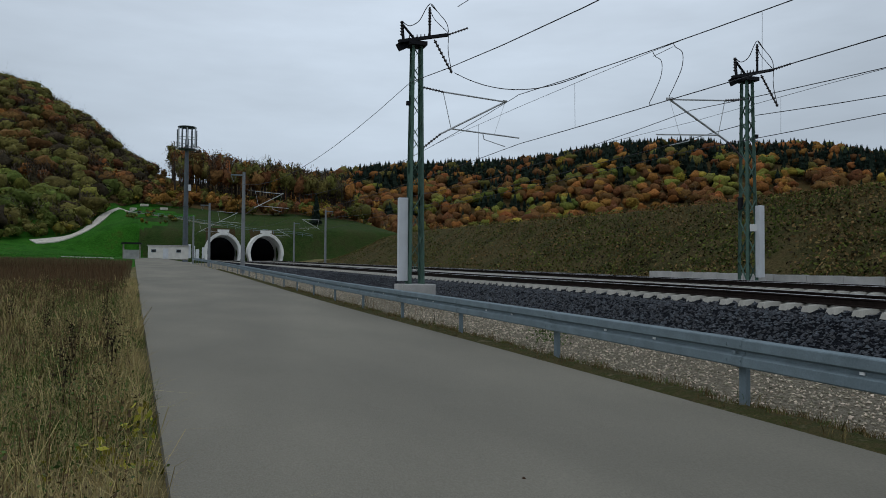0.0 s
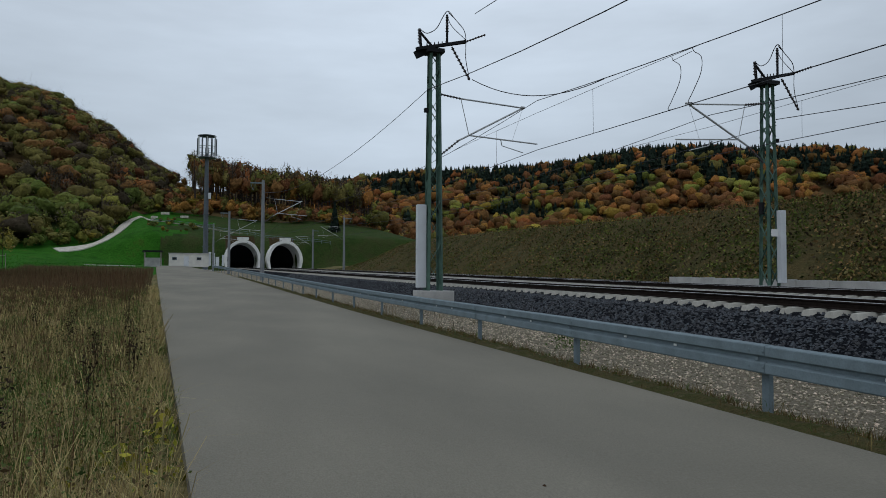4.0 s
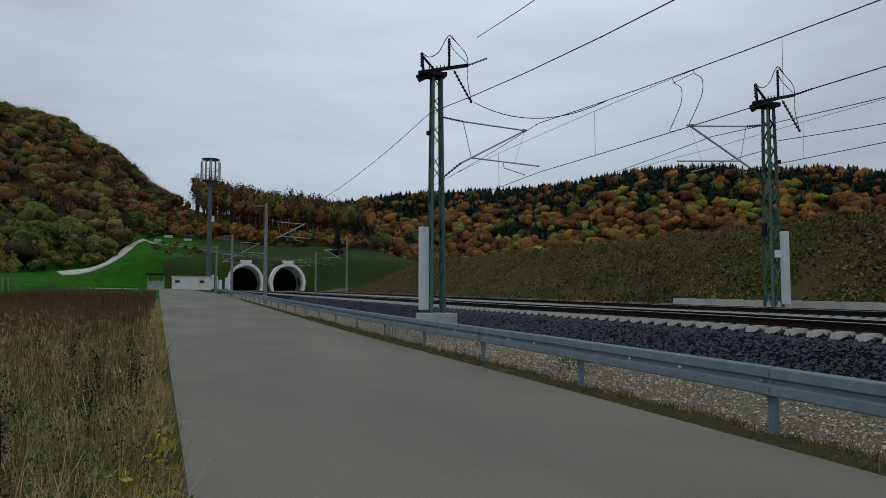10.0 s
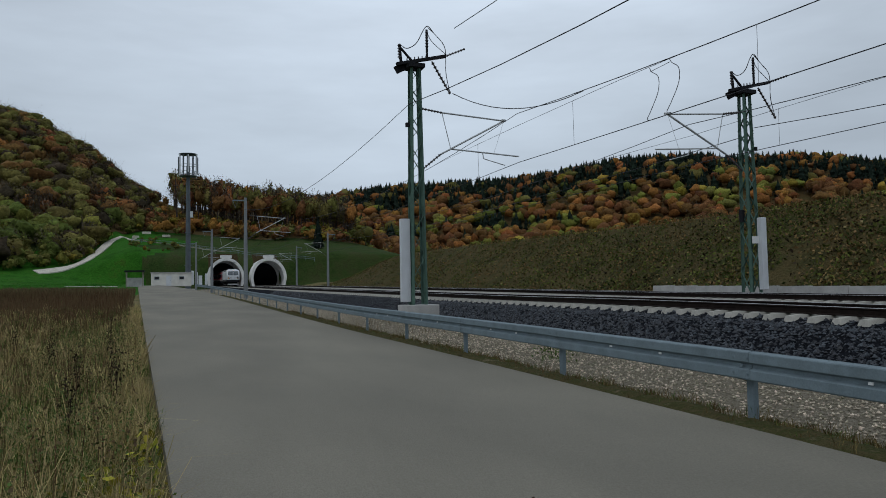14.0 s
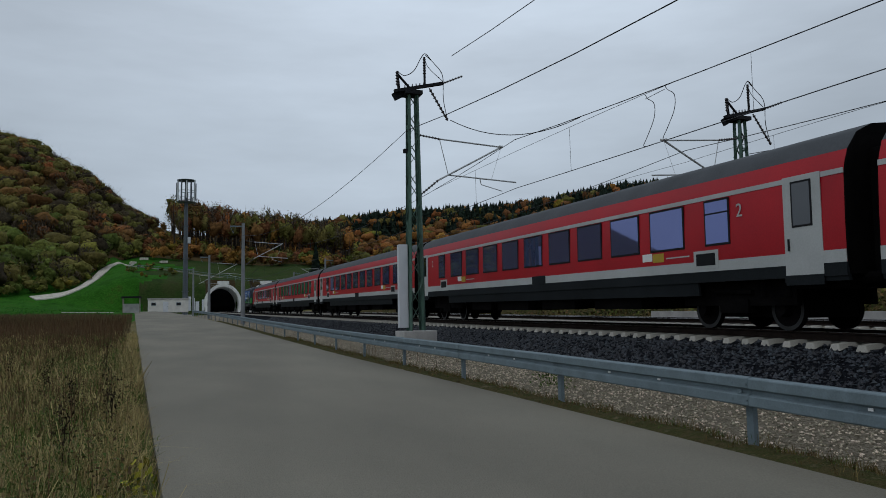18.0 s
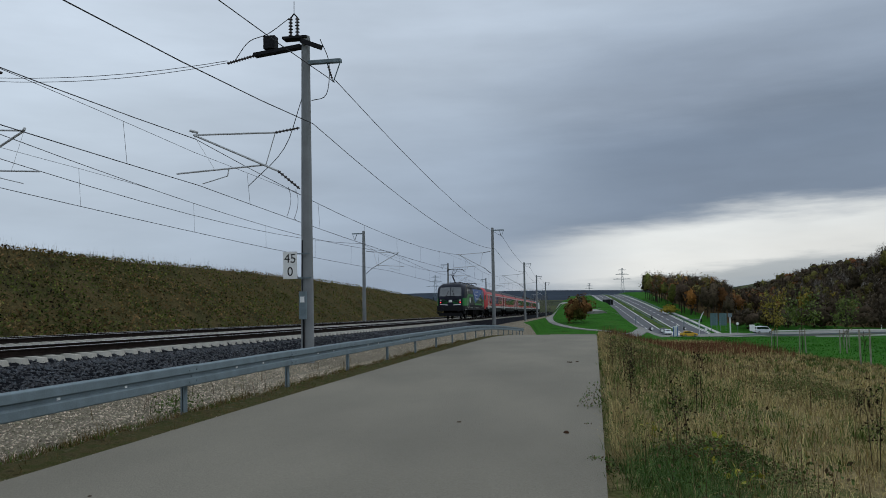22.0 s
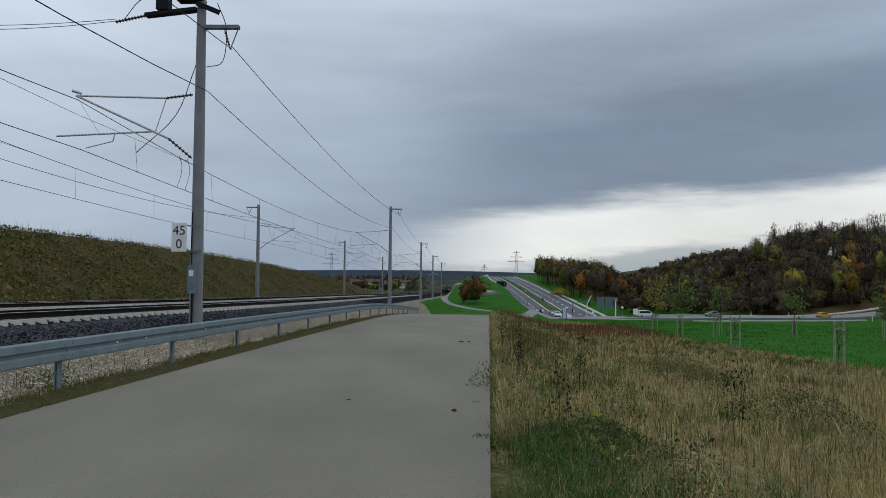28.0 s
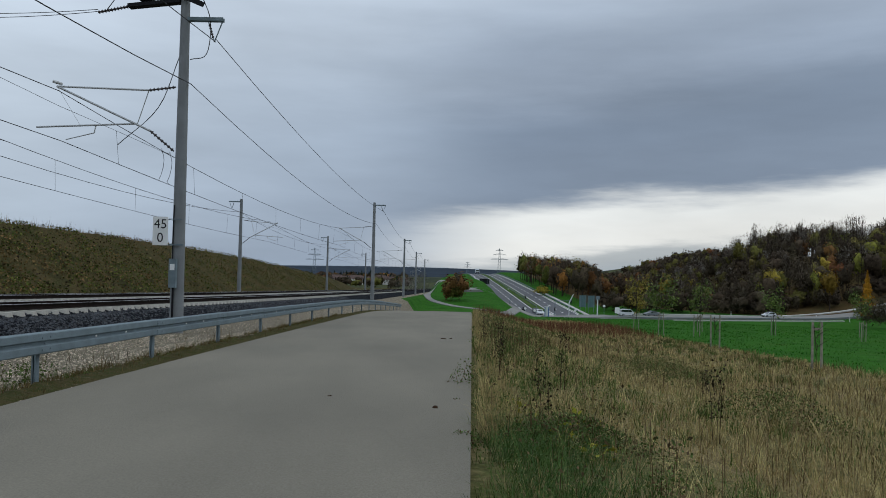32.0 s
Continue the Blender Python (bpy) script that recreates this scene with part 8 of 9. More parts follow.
# ---- young trees with stakes ----
M_SAPLEAF = material("sapling_leaves", (0.11, 0.155, 0.035), 0.7, vary=0.3, scale=2, fine=20, bump=0.0, island=0.4, spec=0.2)
M_SAPYELLOW = material("sapling_yellow_leaves", (0.24, 0.20, 0.035), 0.7, vary=0.3, scale=2, fine=20, bump=0.0, island=0.4, spec=0.2)


def sapling(x, y, h, seed, stakes=1.9, crown=True, leaf=None, gap=0.55):
    rng = np.random.default_rng(seed)
    z = float(ground_z(x, y))
    t = thing("young_tree", "young staked tree planted in the grass" if crown else "young bare tree tied between wooden stakes", "young tree", "staked young trees", at=(x, y, z))
    for s in (-1, 1):
        part("stake", Build().rod((s * gap / 2, s * 0.12, -0.3), (s * gap / 2 + rng.normal(0, 0.03), s * 0.12, stakes), 0.042, n=7), M_WOOD, t, "weathered round stake")
    part("crossbar", Build().beam((-gap / 2, -0.12, stakes - 0.25), (gap / 2, 0.12, stakes - 0.25), 0.03, 0.08), M_WOOD, t)
    top = h if crown else h * 0.8
    trunk = Build().path([(0, 0, -0.2), (rng.normal(0, 0.04), rng.normal(0, 0.04), top * 0.5), (rng.normal(0, 0.08), rng.normal(0, 0.08), top)], 0.028 if crown else 0.014, 6)
    part("trunk", trunk, M_BARK, t)
    tw = Build()
    tips = []
    for i in range(12 if crown else 6):
        a, f = rng.uniform(0, 6.28), rng.uniform(0.45, 0.95)
        L = h * rng.uniform(0.12, 0.24)
        q = Vector((L * math.cos(a), L * math.sin(a), top * f + L * 0.8))
        tw.rod((0, 0, top * f), q, 0.014, 0.004, 4)
        tips.append(q)
    part("branching", tw, M_BARK, t)
    if crown:
        n = 620
        b = Build()
        for i in range(n):
            q = tips[int(rng.integers(len(tips)))] * rng.uniform(0.75, 1.05)
            q = q + Vector(rng.normal(0, h * 0.055, 3))
            u, w = Vector(rng.normal(0, 1, 3)).normalized(), Vector(rng.normal(0, 1, 3)).normalized()
            s = rng.uniform(0.07, 0.16)
            b.add([q - u * s, q + w * s * 0.6, q + u * s, q - w * s * 0.6], [(0, 1, 2, 3)])
        ob = part("foliage", b, leaf or M_SAPLEAF, t)


sapling(-14.1, -41.2, 2.2, 1, 1.85, False)
sapling(-12.8, -27.1, 2.0, 2, 1.75, False, gap=0.45)
sapling(-17.2, -63.2, 4.6, 3, 1.9)
sapling(-20.2, -63.4, 2.0, 4, 1.8, False)
sapling(-18.2, -75.9, 4.9, 5, 1.9, leaf=M_SAPYELLOW)
sapling(-26.5, -82.0, 4.8, 6, 1.9)
sapling(-33.5, -80.0, 4.4, 7, 1.9)
sapling(-38.0, -71.0, 2.6, 8, 1.8, False)
sapling(-49.0, -92.0, 4.8, 9, 1.9)
sapling(-20.0, 94.0, 4.4, 10, 1.9, leaf=M_SAPYELLOW)
sapling(-24.0, 97.0, 3.2, 11, 1.9)


# ---- the road's small litter ----
def clod(x, y, s, seed):
    rng = np.random.default_rng(seed)
    b = Build()
    for i in range(4):
        cx, cy = rng.normal(0, s * 0.5), rng.normal(0, s * 0.35)
        b.rings([[(cx + r * s * math.cos(k * 1.05) * rng.uniform(0.8, 1.2), cy + r * s * 0.7 * math.sin(k * 1.05), h * s) for k in range(6)] for r, h in ((0.5, 0.0), (0.42, 0.3), (0.15, 0.5))])
    ob = solid("clod", b, M_STALK, "small dark clod of earth on the asphalt", "clod", "clods on the road")
    ob.location = (x, y, float(road_z(y)) + 0.026)


clod(2.30, 4.85, 0.024, 1)
clod(0.18, -9.26, 0.05, 2)
clod(0.25, -21.0, 0.05, 3)
clod(0.05, -21.2, 0.045, 4)
clod(1.56, -9.95, 0.03, 5)
clod(3.9, -5.8, 0.02, 6)


# ---- the dual carriageway and its junction ----
M_PALEROAD = material("worn_pale_asphalt", (0.21, 0.205, 0.19), 0.85, vary=0.14, scale=0.15, fine=20, bump=0.1)
M_KERB = material("pale_kerb", (0.46, 0.45, 0.42), 0.85, vary=0.12, scale=0.5, fine=20, bump=0.1)
M_PAVEGRASS = patchy("roadside_grass", [(0.05, 0.09, 0.02), (0.07, 0.12, 0.03), (0.10, 0.11, 0.045)], 0.1, 2)


def along_highway(off, y0, y1, step=12.0, lift=0.0):
    n = int(abs(y1 - y0) / step)
    return [(float(highway_x(y0 + (y1 - y0) * i / n)) + off, y0 + (y1 - y0) * i / n, float(highway_z(y0 + (y1 - y0) * i / n)) + lift) for i in range(n + 1)]


def highway():
    t = thing("highway", "dark dual carriageway climbing over a grassy crest", "highway", kind="structure")
    # offsets are across the road, east positive
    for off, y0 in ((5.6, -214), (-5.6, -214)):
        strip("carriageway", along_highway(off, y0, -760), 7.6, M_HIGHWAY, "dark new asphalt with white lines", "", 0.05, 0.3, t, 12.0, False)
    strip("median", along_highway(0, -232, -760), 3.4, M_PAVEGRASS, "narrow grass median", "", 0.10, 0.3, t, 12.0, False)
    for off, w in ((10.0, 0.9), (-9.8, 0.5)):
        strip("shoulder", along_highway(off, -222, -760), w, M_KERB, "pale paved shoulder", "", 0.12, 0.4, t, 12.0, False)
    for off in (9.0, 2.2, -2.2, -9.1):
        strip("edge_line", along_highway(off, -216, -760), 0.26, M_LINE, "white edge line", "", 0.062, 0.02, t, 12.0, False)
    mark = None
    for off in (5.6, -5.6):
        for i in range(26):
            y = -226 - i * 12.0
            if mark is None:
                b = Build().box(0, 0, 0, 0.3, 5.0, 0.02)
                mark = mesh_of("lane_mark", b, M_LINE)
            ob = new("lane_mark", mark)
            ob.parent = t
            ob.matrix_world = pose(float(highway_x(y)) + off, y, float(highway_z(y)) + 0.065, math.degrees(math.atan2(float(highway_z(y + 1) - highway_z(y - 1)), 2.0)), 0, 1.25)
    for off, side in ((10.9, 1), (0.0, 1), (-10.4, -1)):
        y0 = -240 if off == 0 else -226
        strip("barrier_beam", [(p[0], p[1], p[2] + 0.7) for p in along_highway(off, y0, -620)], 0.1, M_ZINC, "grey crash barrier", "", 0.0, 0.3, t, 12.0, False)
        for i in range(int((620 + y0) / 8.0)):
            y = y0 - i * 8.0
            part("barrier_post", Build().box(float(highway_x(y)) + off, y, float(highway_z(y)) + 0.3, 0.1, 0.1, 0.7), M_ZINC, t)


highway()


def cross_road():
    t = thing("cross_road", "pale country road past the meadow and its junction", "road", kind="structure")
    xs = list(range(2, -330, -8))
    strip("carriageway", [(x, cross_line(x), 0) for x in xs], 6.6, M_PALEROAD, "worn pale asphalt", "", 0.62, 1.0, t, 8.0)
    strip("side_lane", [(x, cross_line(x) - 12 - 0.03 * (x + 55), 0) for x in range(-52, -250, -8)], 1.5, M_KERB, "pale lane along the wood", "", 0.26, 0.6, t, 8.0)
    strip("cycle_lane", [(x, cross_line(x) + 8.0, 0) for x in range(-60, -115, -6)], 0.9, M_KERB, "pale cycle lane by the meadow", "", 0.26, 0.6, t, 8.0)
    strip("junction_area", [(-8, -204, 0), (-46, -213, 0)], 18.0, M_PALEROAD, "wide junction surface", "", 0.14, 0.5, t, 6.0)
    strip("traffic_island", [(-27, -212, 0), (-26.5, -224, 0)], 3.0, M_KERB, "raised pale traffic island", "", 0.34, 0.6, t, 4.0)
    strip("slip_path", [(-38.8, -220, 0), (-38.5, -245, 0), (-38, -280, 0), (-36.5, -330, 0)], 1.2, M_KERB, "pale path beside the carriageway", "", 0.2, 0.5, t, 6.0)
    for i in range(30):
        x = -40 - i * 3.2
        y = cross_line(x) + 4.2
        z = float(ground_z(x, y))
        part("barrier_post", Build().box(x, y, z + 0.2, 0.1, 0.1, 0.8), M_ZINC, t)
    strip("barrier_beam", [(x, cross_line(x) + 4.2, 0) for x in range(-40, -135, -6)], 0.1, M_ZINC, "grey crash barrier", "", 0.62, 0.14, t, 6.0)
    for i in range(9):
        part("stop_bar", Build().box(-21.2 - i * 1.0, -217.5, -12.33, 0.5, 0.5, 0.02), M_LINE, t)


cross_road()
strip("cycle_path", [(3.5, -262, 0), (5.0, -240, 0), (6.0, -205, 0), (6.6, -184, 0), (5.6, -168, 0), (3.0, -158, 0), (0.0, -147, 0), (-3.2, -140, 0), (-6.4, -138, 0), (-10.5, -145, 0), (-14.5, -168, 0), (-17.5, -196, 0)], 1.7, M_PALEROAD, "pale cycle path curving over the rise", "cycle path", 0.12)


def sign_gantry():
    y = -330.0
    x = float(highway_x(y)) + 11.0
    z = float(highway_z(y))
    t = thing("road_sign", "dark direction sign seen against the carriageway", "road sign", at=(x, y, z))
    for s in (-1, 1):
        part("post", Build().rod((s * 1.2, 0, -0.3), (s * 1.2, 0, 4.4), 0.08, n=7), M_ZINC, t)
    part("panel", Build().box(0, 0, 3.4, 4.2, 0.1, 2.3), M_BLACK, t, "dark back of the panel")


sign_gantry()
M_BLUEGREEN = material("blue_green_sign_back", (0.10, 0.17, 0.18), 0.5, 0.3, vary=0.12, scale=2, fine=30, bump=0.02)
M_BLUE = material("blue_sign", (0.03, 0.10, 0.30), 0.5, vary=0.08, scale=2, fine=30, bump=0.0)


def sign_pair():
    for k, a in enumerate((170.35, 169.75)):
        x, y = -232 * math.sin(radians(a)), 232 * math.cos(radians(a))
        t = thing("notice_board", "blue-green metal road board on two posts", "road sign", "boards by the junction", at=(x, y, float(ground_z(x, y))))
        for s in (-0.75, 0.75):
            part("post", Build().rod((s, 0.07, -0.3), (s, 0.07, 5.2), 0.06, n=6), M_ZINC, t)
        part("panel", Build().box(0, 0, 3.4, 2.1, 0.08, 3.5), M_BLUEGREEN, t)


sign_pair()


def column(a, r, name, label, h, build):
    x, y = -r * math.sin(radians(a)), r * math.cos(radians(a))
    t = thing(name, label, "post", at=(x, y, float(ground_z(x, y))), turn=a)
    build(t, h)
    return t


def tilted(t, h):
    part("pole", Build().path([(0, 0, -0.3), (0, 0, h * 0.62), (0.25, 0, h * 0.72), (1.0, 0, h)], 0.14, 7), M_WHITEBOX, t, smooth=True)
    part("head", Build().beam((0.9, 0, h - 0.25), (1.25, 0, h + 0.35), 0.3, 0.16), M_WHITEBOX, t)


def gate_post(t, h):
    part("pole", Build().box(0, 0, h * 0.4, 0.35, 0.3, h * 0.85), M_WHITEBOX, t)
    part("camera_box", Build().box(0, 0, h * 0.9, 1.1, 0.5, 1.0), M_ZINC, t)


def signal(t, h):
    part("pole", Build().rod((0, 0, -0.3), (0, 0, h), 0.09, n=7), M_ZINC, t)
    part("arm", Build().path([(0, 0, h * 0.75), (0.4, 0, h * 0.95), (1.2, 0, h), (4.4, 0, h + 0.1)], 0.07, 6), M_ZINC, t)
    part("lamp_head", Build().box(4.4, 0, h - 0.25, 0.35, 0.3, 0.9), M_BLACK, t)
    part("lower_head", Build().box(0, -0.2, h * 0.5, 0.35, 0.3, 0.9), M_BLACK, t)


def pillar(t, h):
    part("body", Build().box(0, 0, h / 2, 1.15, 0.9, h), M_WHITEBOX, t, "white pillar", bevel=0.05)
    for s in (-0.45, 0.45):
        part("side_strip", Build().box(s, -0.47, h / 2, 0.2, 0.05, h * 0.92), M_BLUE, t, "blue side strip")


def round_sign(t, h):
    part("post", Build().rod((0, 0, -0.3), (0, 0, h), 0.05, n=6), M_ZINC, t)
    part("disc", Build().rod((0, -0.08, h), (0, -0.04, h), 0.36, n=16), M_SIGNWHITE, t)


def bollard(t, h):
    part("post", Build().box(0, 0, h / 2, 0.22, 0.22, h), M_SIGNWHITE, t, bevel=0.03)
    part("band", Build().box(0, 0, h * 0.8, 0.24, 0.24, 0.2), M_BLACK, t)


column(171.36, 214, "lamp_post", "pale street lamp with a bent neck", 6.2, tilted)
column(169.28, 219, "camera_post", "pale post with a grey box on top", 6.0, gate_post)
column(175.76, 218, "traffic_light", "grey traffic light post with a long arm", 5.2, signal)
column(172.4, 212, "traffic_light", "grey traffic light post with a long arm", 4.6, signal)
column(172.99, 190, "info_pillar", "white and blue information pillar by the junction", 2.5, pillar)
for a, r, h in ((174.6, 212, 1.4), (173.9, 208, 1.2), (168.8, 218, 2.4), (170.9, 214, 1.1)):
    column(a, r, "round_sign", "small round white traffic sign on a post", h + 0.8, round_sign)
for a, r in ((160.0, 247), (157.6, 252), (154.6, 256), (152.6, 250)):
    column(a, r, "delineator", "white roadside delineator post", 1.5, bollard)
for a, r, h in ((175.9, 330, 1.2), (173.9, 262, 1.2), (172.9, 245, 1.2)):
    column(a, r, "delineator", "white roadside delineator post", h, bollard)


def dark_cabinet(t, h):
    part("body", Build().box(0, 0, h / 2, 0.95, 0.6, h), M_BLACK, t, bevel=0.03)
    part("lamp_head", Build().box(0, 0, h + 0.25, 0.35, 0.3, 0.6), M_BLACK, t)


column(174.75, 216, "signal_cabinet", "dark signal cabinet at the junction", 1.7, dark_cabinet)


def white_box():
    x, y = -214 * math.sin(radians(167.85)), 214 * math.cos(radians(167.85))
    t = thing("trailer_board", "white square board on a small stand", "board", at=(x, y, float(ground_z(x, y))), turn=167)
    part("board", Build().box(0, 0, 2.2, 1.3, 0.2, 1.6), M_SIGNWHITE, t, bevel=0.03)
    part("stand", Build().box(-0.5, 0, 0.6, 0.1, 0.1, 1.4).box(0.5, 0, 0.6, 0.1, 0.1, 1.4), M_ZINC, t)


white_box()


def pylon(a, r, h, name="pylon"):
    x, y = -r * math.sin(radians(a)), r * math.cos(radians(a))
    z = float(ground_z(x, y)) - 1
    t = thing("pylon", "distant lattice power pylon with crossarms", "pylon", "distant pylons", at=(x, y, z), turn=a)
    w = h * 0.07
    for sx in (-1, 1):
        for sy in (-1, 1):
            part("leg", Build().beam((sx * w, sy * w, 0), (sx * w * 0.14, sy * w * 0.14, h), 0.28, 0.28), M_ZINC, t)
    for i in range(9):
        f0, f1 = i / 9.0, (i + 1) / 9.0
        w0, w1 = w * (1 - 0.86 * f0), w * (1 - 0.86 * f1)
        for s in (-1, 1):
            part("brace", Build().beam((s * w0, -w0, h * f0), (-s * w1, -w1, h * f1), 0.16, 0.16), M_ZINC, t)
    for f, k in ((0.62, 0.30), (0.78, 0.22), (0.93, 0.13)):
        part("crossarm", Build().beam((-h * k, 0, h * f), (h * k, 0, h * f), 0.35, 0.45), M_ZINC, t)
        for s in (-1, 1):
            part("arm_brace", Build().beam((0, 0, h * f + h * 0.05), (s * h * k, 0, h * f), 0.2, 0.2), M_ZINC, t)


pylon(176.6, 900, 34)
pylon(179.0, 1200, 22)
pylon(-169.5, 1000, 40)


# ---- beyond the cutting's end ----
M_NOISEWALL = material("yellow_green_panel", (0.27, 0.28, 0.10), 0.7, vary=0.12, scale=0.6, fine=20, bump=0.05)


def noise_wall():
    t = thing("noise_barrier", "yellow-green panelled noise barrier beyond the tracks", "noise barrier")
    for i in range(12):
        x, y = 43 - i * 1.35 * 1.6, -222.0 - i * 0.5
        z = float(rail_z(y)) - 1.4 - 0.25 * i
        part("panel", Build().box(x, y, z + 1.2, 2.1, 0.14, 3.6), M_NOISEWALL, t)
        part("post", Build().box(x + 1.08, y, z + 1.3, 0.16, 0.2, 3.8), M_ZINC, t)


noise_wall()
woods("blackthorn", "thicket beside the southern line", [(*spot(-176.9, 262), 8.5, 4.0, "pale"), (*spot(-177.6, 268), 8.0, 4.2, "pale"), (*spot(-176.2, 280), 7.0, 3.6, "pale"), (*spot(-175.4, 285), 6.0, 4.0, "bare")], 700, 41, 0.5, False, low=0.0)
woods("distant_wood", "wood in the distant valley", mixed(-176.5, -165, 620, 1050, 260, 42, lambda rng, p, x, y, r: among(rng, [("umber", 4), ("rust", 1), ("olive", 1), ("conifer", 2)]), 7, 11, 0.6), 34, 43, 2.6, False, low=0.0)


def far_house(a, r, seed):
    rng = np.random.default_rng(seed)
    x, y, z = spot(a, r)
    t = thing("house", "distant pale house with a red-brown pitched roof", "house", "houses of the distant village", at=(x, y, z), turn=rng.uniform(-40, 40))
    w, d, h = rng.uniform(9, 13), rng.uniform(8, 10), rng.uniform(4.5, 6)
    part("wall", Build().box(0, 0, h / 2 - 0.5, w, d, h + 1), M_RENDER, t)
    part("roof", Build().slab([(-d / 2 - 0.6, h), (0, h + d * 0.42), (d / 2 + 0.6, h)], -w / 2 - 0.5, w / 2 + 0.5, "yz"), M_ROOF, t, "red-brown tiled roof")
    for k in (-0.25, 0.25):
        part("window", Build().box(w * k, d / 2 + 0.02, h * 0.55, 1.2, 0.08, 1.3), M_DARK, t)


M_ROOF = material("roof_tiles", (0.10, 0.065, 0.055), 0.85, vary=0.25, scale=0.6, fine=6, bump=0.1)
for k, (a, r) in enumerate(((-172.6, 760), (-173.2, 790), (-173.9, 770), (-174.5, 810), (-175.1, 780), (-171.9, 800), (-171.2, 770))):
    far_house(a, r, 50 + k)


# ---- vehicles on the roads ----
M_CARWHITE = material("white_car_paint", (0.62, 0.64, 0.66), 0.3, vary=0.05, scale=1, fine=20, bump=0.0, spec=0.6)
M_CARYELLOW = material("yellow_car_paint", (0.62, 0.36, 0.03), 0.3, vary=0.05, scale=1, fine=20, bump=0.0, spec=0.6)
M_CARDARK = material("dark_car_paint", (0.05, 0.055, 0.065), 0.3, vary=0.05, scale=1, fine=20, bump=0.0, spec=0.6)
M_CARSILVER = material("silver_car_paint", (0.20, 0.22, 0.24), 0.3, 0.3, vary=0.05, scale=1, fine=20, bump=0.0, spec=0.6)
M_CARGLASS = glassy("car_glass", (0.02, 0.025, 0.03))
M_TYRE = material("tyre_rubber", (0.018, 0.018, 0.019), 0.85, vary=0.2, scale=5, fine=40, bump=0.1)
M_RIM = material("wheel_rim", (0.35, 0.36, 0.37), 0.35, 0.8, vary=0.1, scale=5, fine=40, bump=0.0)
M_REDLAMP = material("red_lamp", (0.35, 0.02, 0.02), 0.3, vary=0.1, scale=5, fine=40, bump=0.0)
M_HEADLAMP = material("head_lamp", (0.6, 0.6, 0.58), 0.2, vary=0.1, scale=5, fine=40, bump=0.0)


def vehicle(name, label, category, paint, outline, cabin, width, wheels, radius):
    """A motor vehicle that heads along its own +y; outline and cabin run from the tail to the nose as (along, height)."""
    t = thing(name, label, category)
    w = width / 2

    def hull(line, inset):
        rings = []
        for s, k in ((-1, 0.90), (-0.93, 1.0), (0.93, 1.0), (1, 0.90)):
            cz = sum(p[1] for p in line) / len(line)
            rings.append([(s * w * inset, p[0] * (1 if k == 1 else 0.99), cz + (p[1] - cz) * (1 if k == 1 else 0.88)) for p in line])
        return Build().rings(rings)
    body = part("body", hull(outline, 1.0), paint, t, smooth=True)
    part("cabin", hull(cabin, 0.86), paint, t, smooth=True)
    # glass follows the cabin's outline
    n = len(cabin)
    tail, roof0, roof1, nose = cabin[0], cabin[1], cabin[-2], cabin[-1]
    for s in (-1, 1):
        a, b = Vector((tail[0], tail[1])), Vector((nose[0], nose[1]))
        m = 0.10
        q = [(tail[0] + 0.25, tail[1] + 0.02), (roof0[0] + 0.15, roof0[1] - m), (roof1[0] - 0.05, roof1[1] - m), (nose[0] - 0.28, nose[1] + 0.02)]
        part("side_window", Build().slab(q, s * w * 0.865, s * (w * 0.865 + 0.012), "yz"), M_CARGLASS, t)

    def screen(p0, p1, name):
        out = Vector((0, p1[1] - p0[1], p0[0] - p1[0])).normalized() * 0.015
        if out.z < 0:
            out = -out
        k = [(x, p0[0] + (p1[0] - p0[0]) * f + out.y, p0[1] + (p1[1] - p0[1]) * f + out.z) for x, f in ((-w * 0.74, 0.12), (w * 0.74, 0.12), (w * 0.68, 0.9), (-w * 0.68, 0.9))]
        part(name, Build().add(k + [(x, y - out.y * 2, z - out.z * 2) for x, y, z in k], [(0, 1, 2, 3), (7, 6, 5, 4), (0, 4, 5, 1), (1, 5, 6, 2), (2, 6, 7, 3), (3, 7, 4, 0)]), M_CARGLASS, t)
    screen(tail, roof0, "rear_window")
    screen(nose, roof1, "windscreen")
    for wy in wheels:
        for s in (-1, 1):
            ty = part("wheel", Build().rod((s * (w - 0.2), wy, radius), (s * (w + 0.01), wy, radius), radius, n=18), M_TYRE, t, "black tyre")
            part("rim", Build().rod((s * (w - 0.02), wy, radius), (s * (w + 0.025), wy, radius), radius * 0.62, n=12), M_RIM, ty)
    y0, y1 = min(p[0] for p in outline), max(p[0] for p in outline)
    h = [p[1] for p in outline]
    lz = min(h) + (max(h) - min(h)) * 0.62
    for s in (-1, 1):
        part("tail_lamp", Build().box(s * w * 0.78, y0 + 0.02, lz, 0.3, 0.10, 0.16), M_REDLAMP, t)
        part("headlight", Build().box(s * w * 0.74, y1 - 0.10, lz - 0.06, 0.36, 0.16, 0.14), M_HEADLAMP, t)
        part("mirror", Build().box(s * (w + 0.08), cabin[-1][0] - 0.35, cabin[-1][1] + 0.08, 0.18, 0.1, 0.14), paint, t)
    part("bumper", Build().box(0, y1 - 0.02, min(h) + 0.12, width * 0.86, 0.10, 0.2).box(0, y0 + 0.02, min(h) + 0.12, width * 0.86, 0.10, 0.2), M_BLACK, t)
    return t


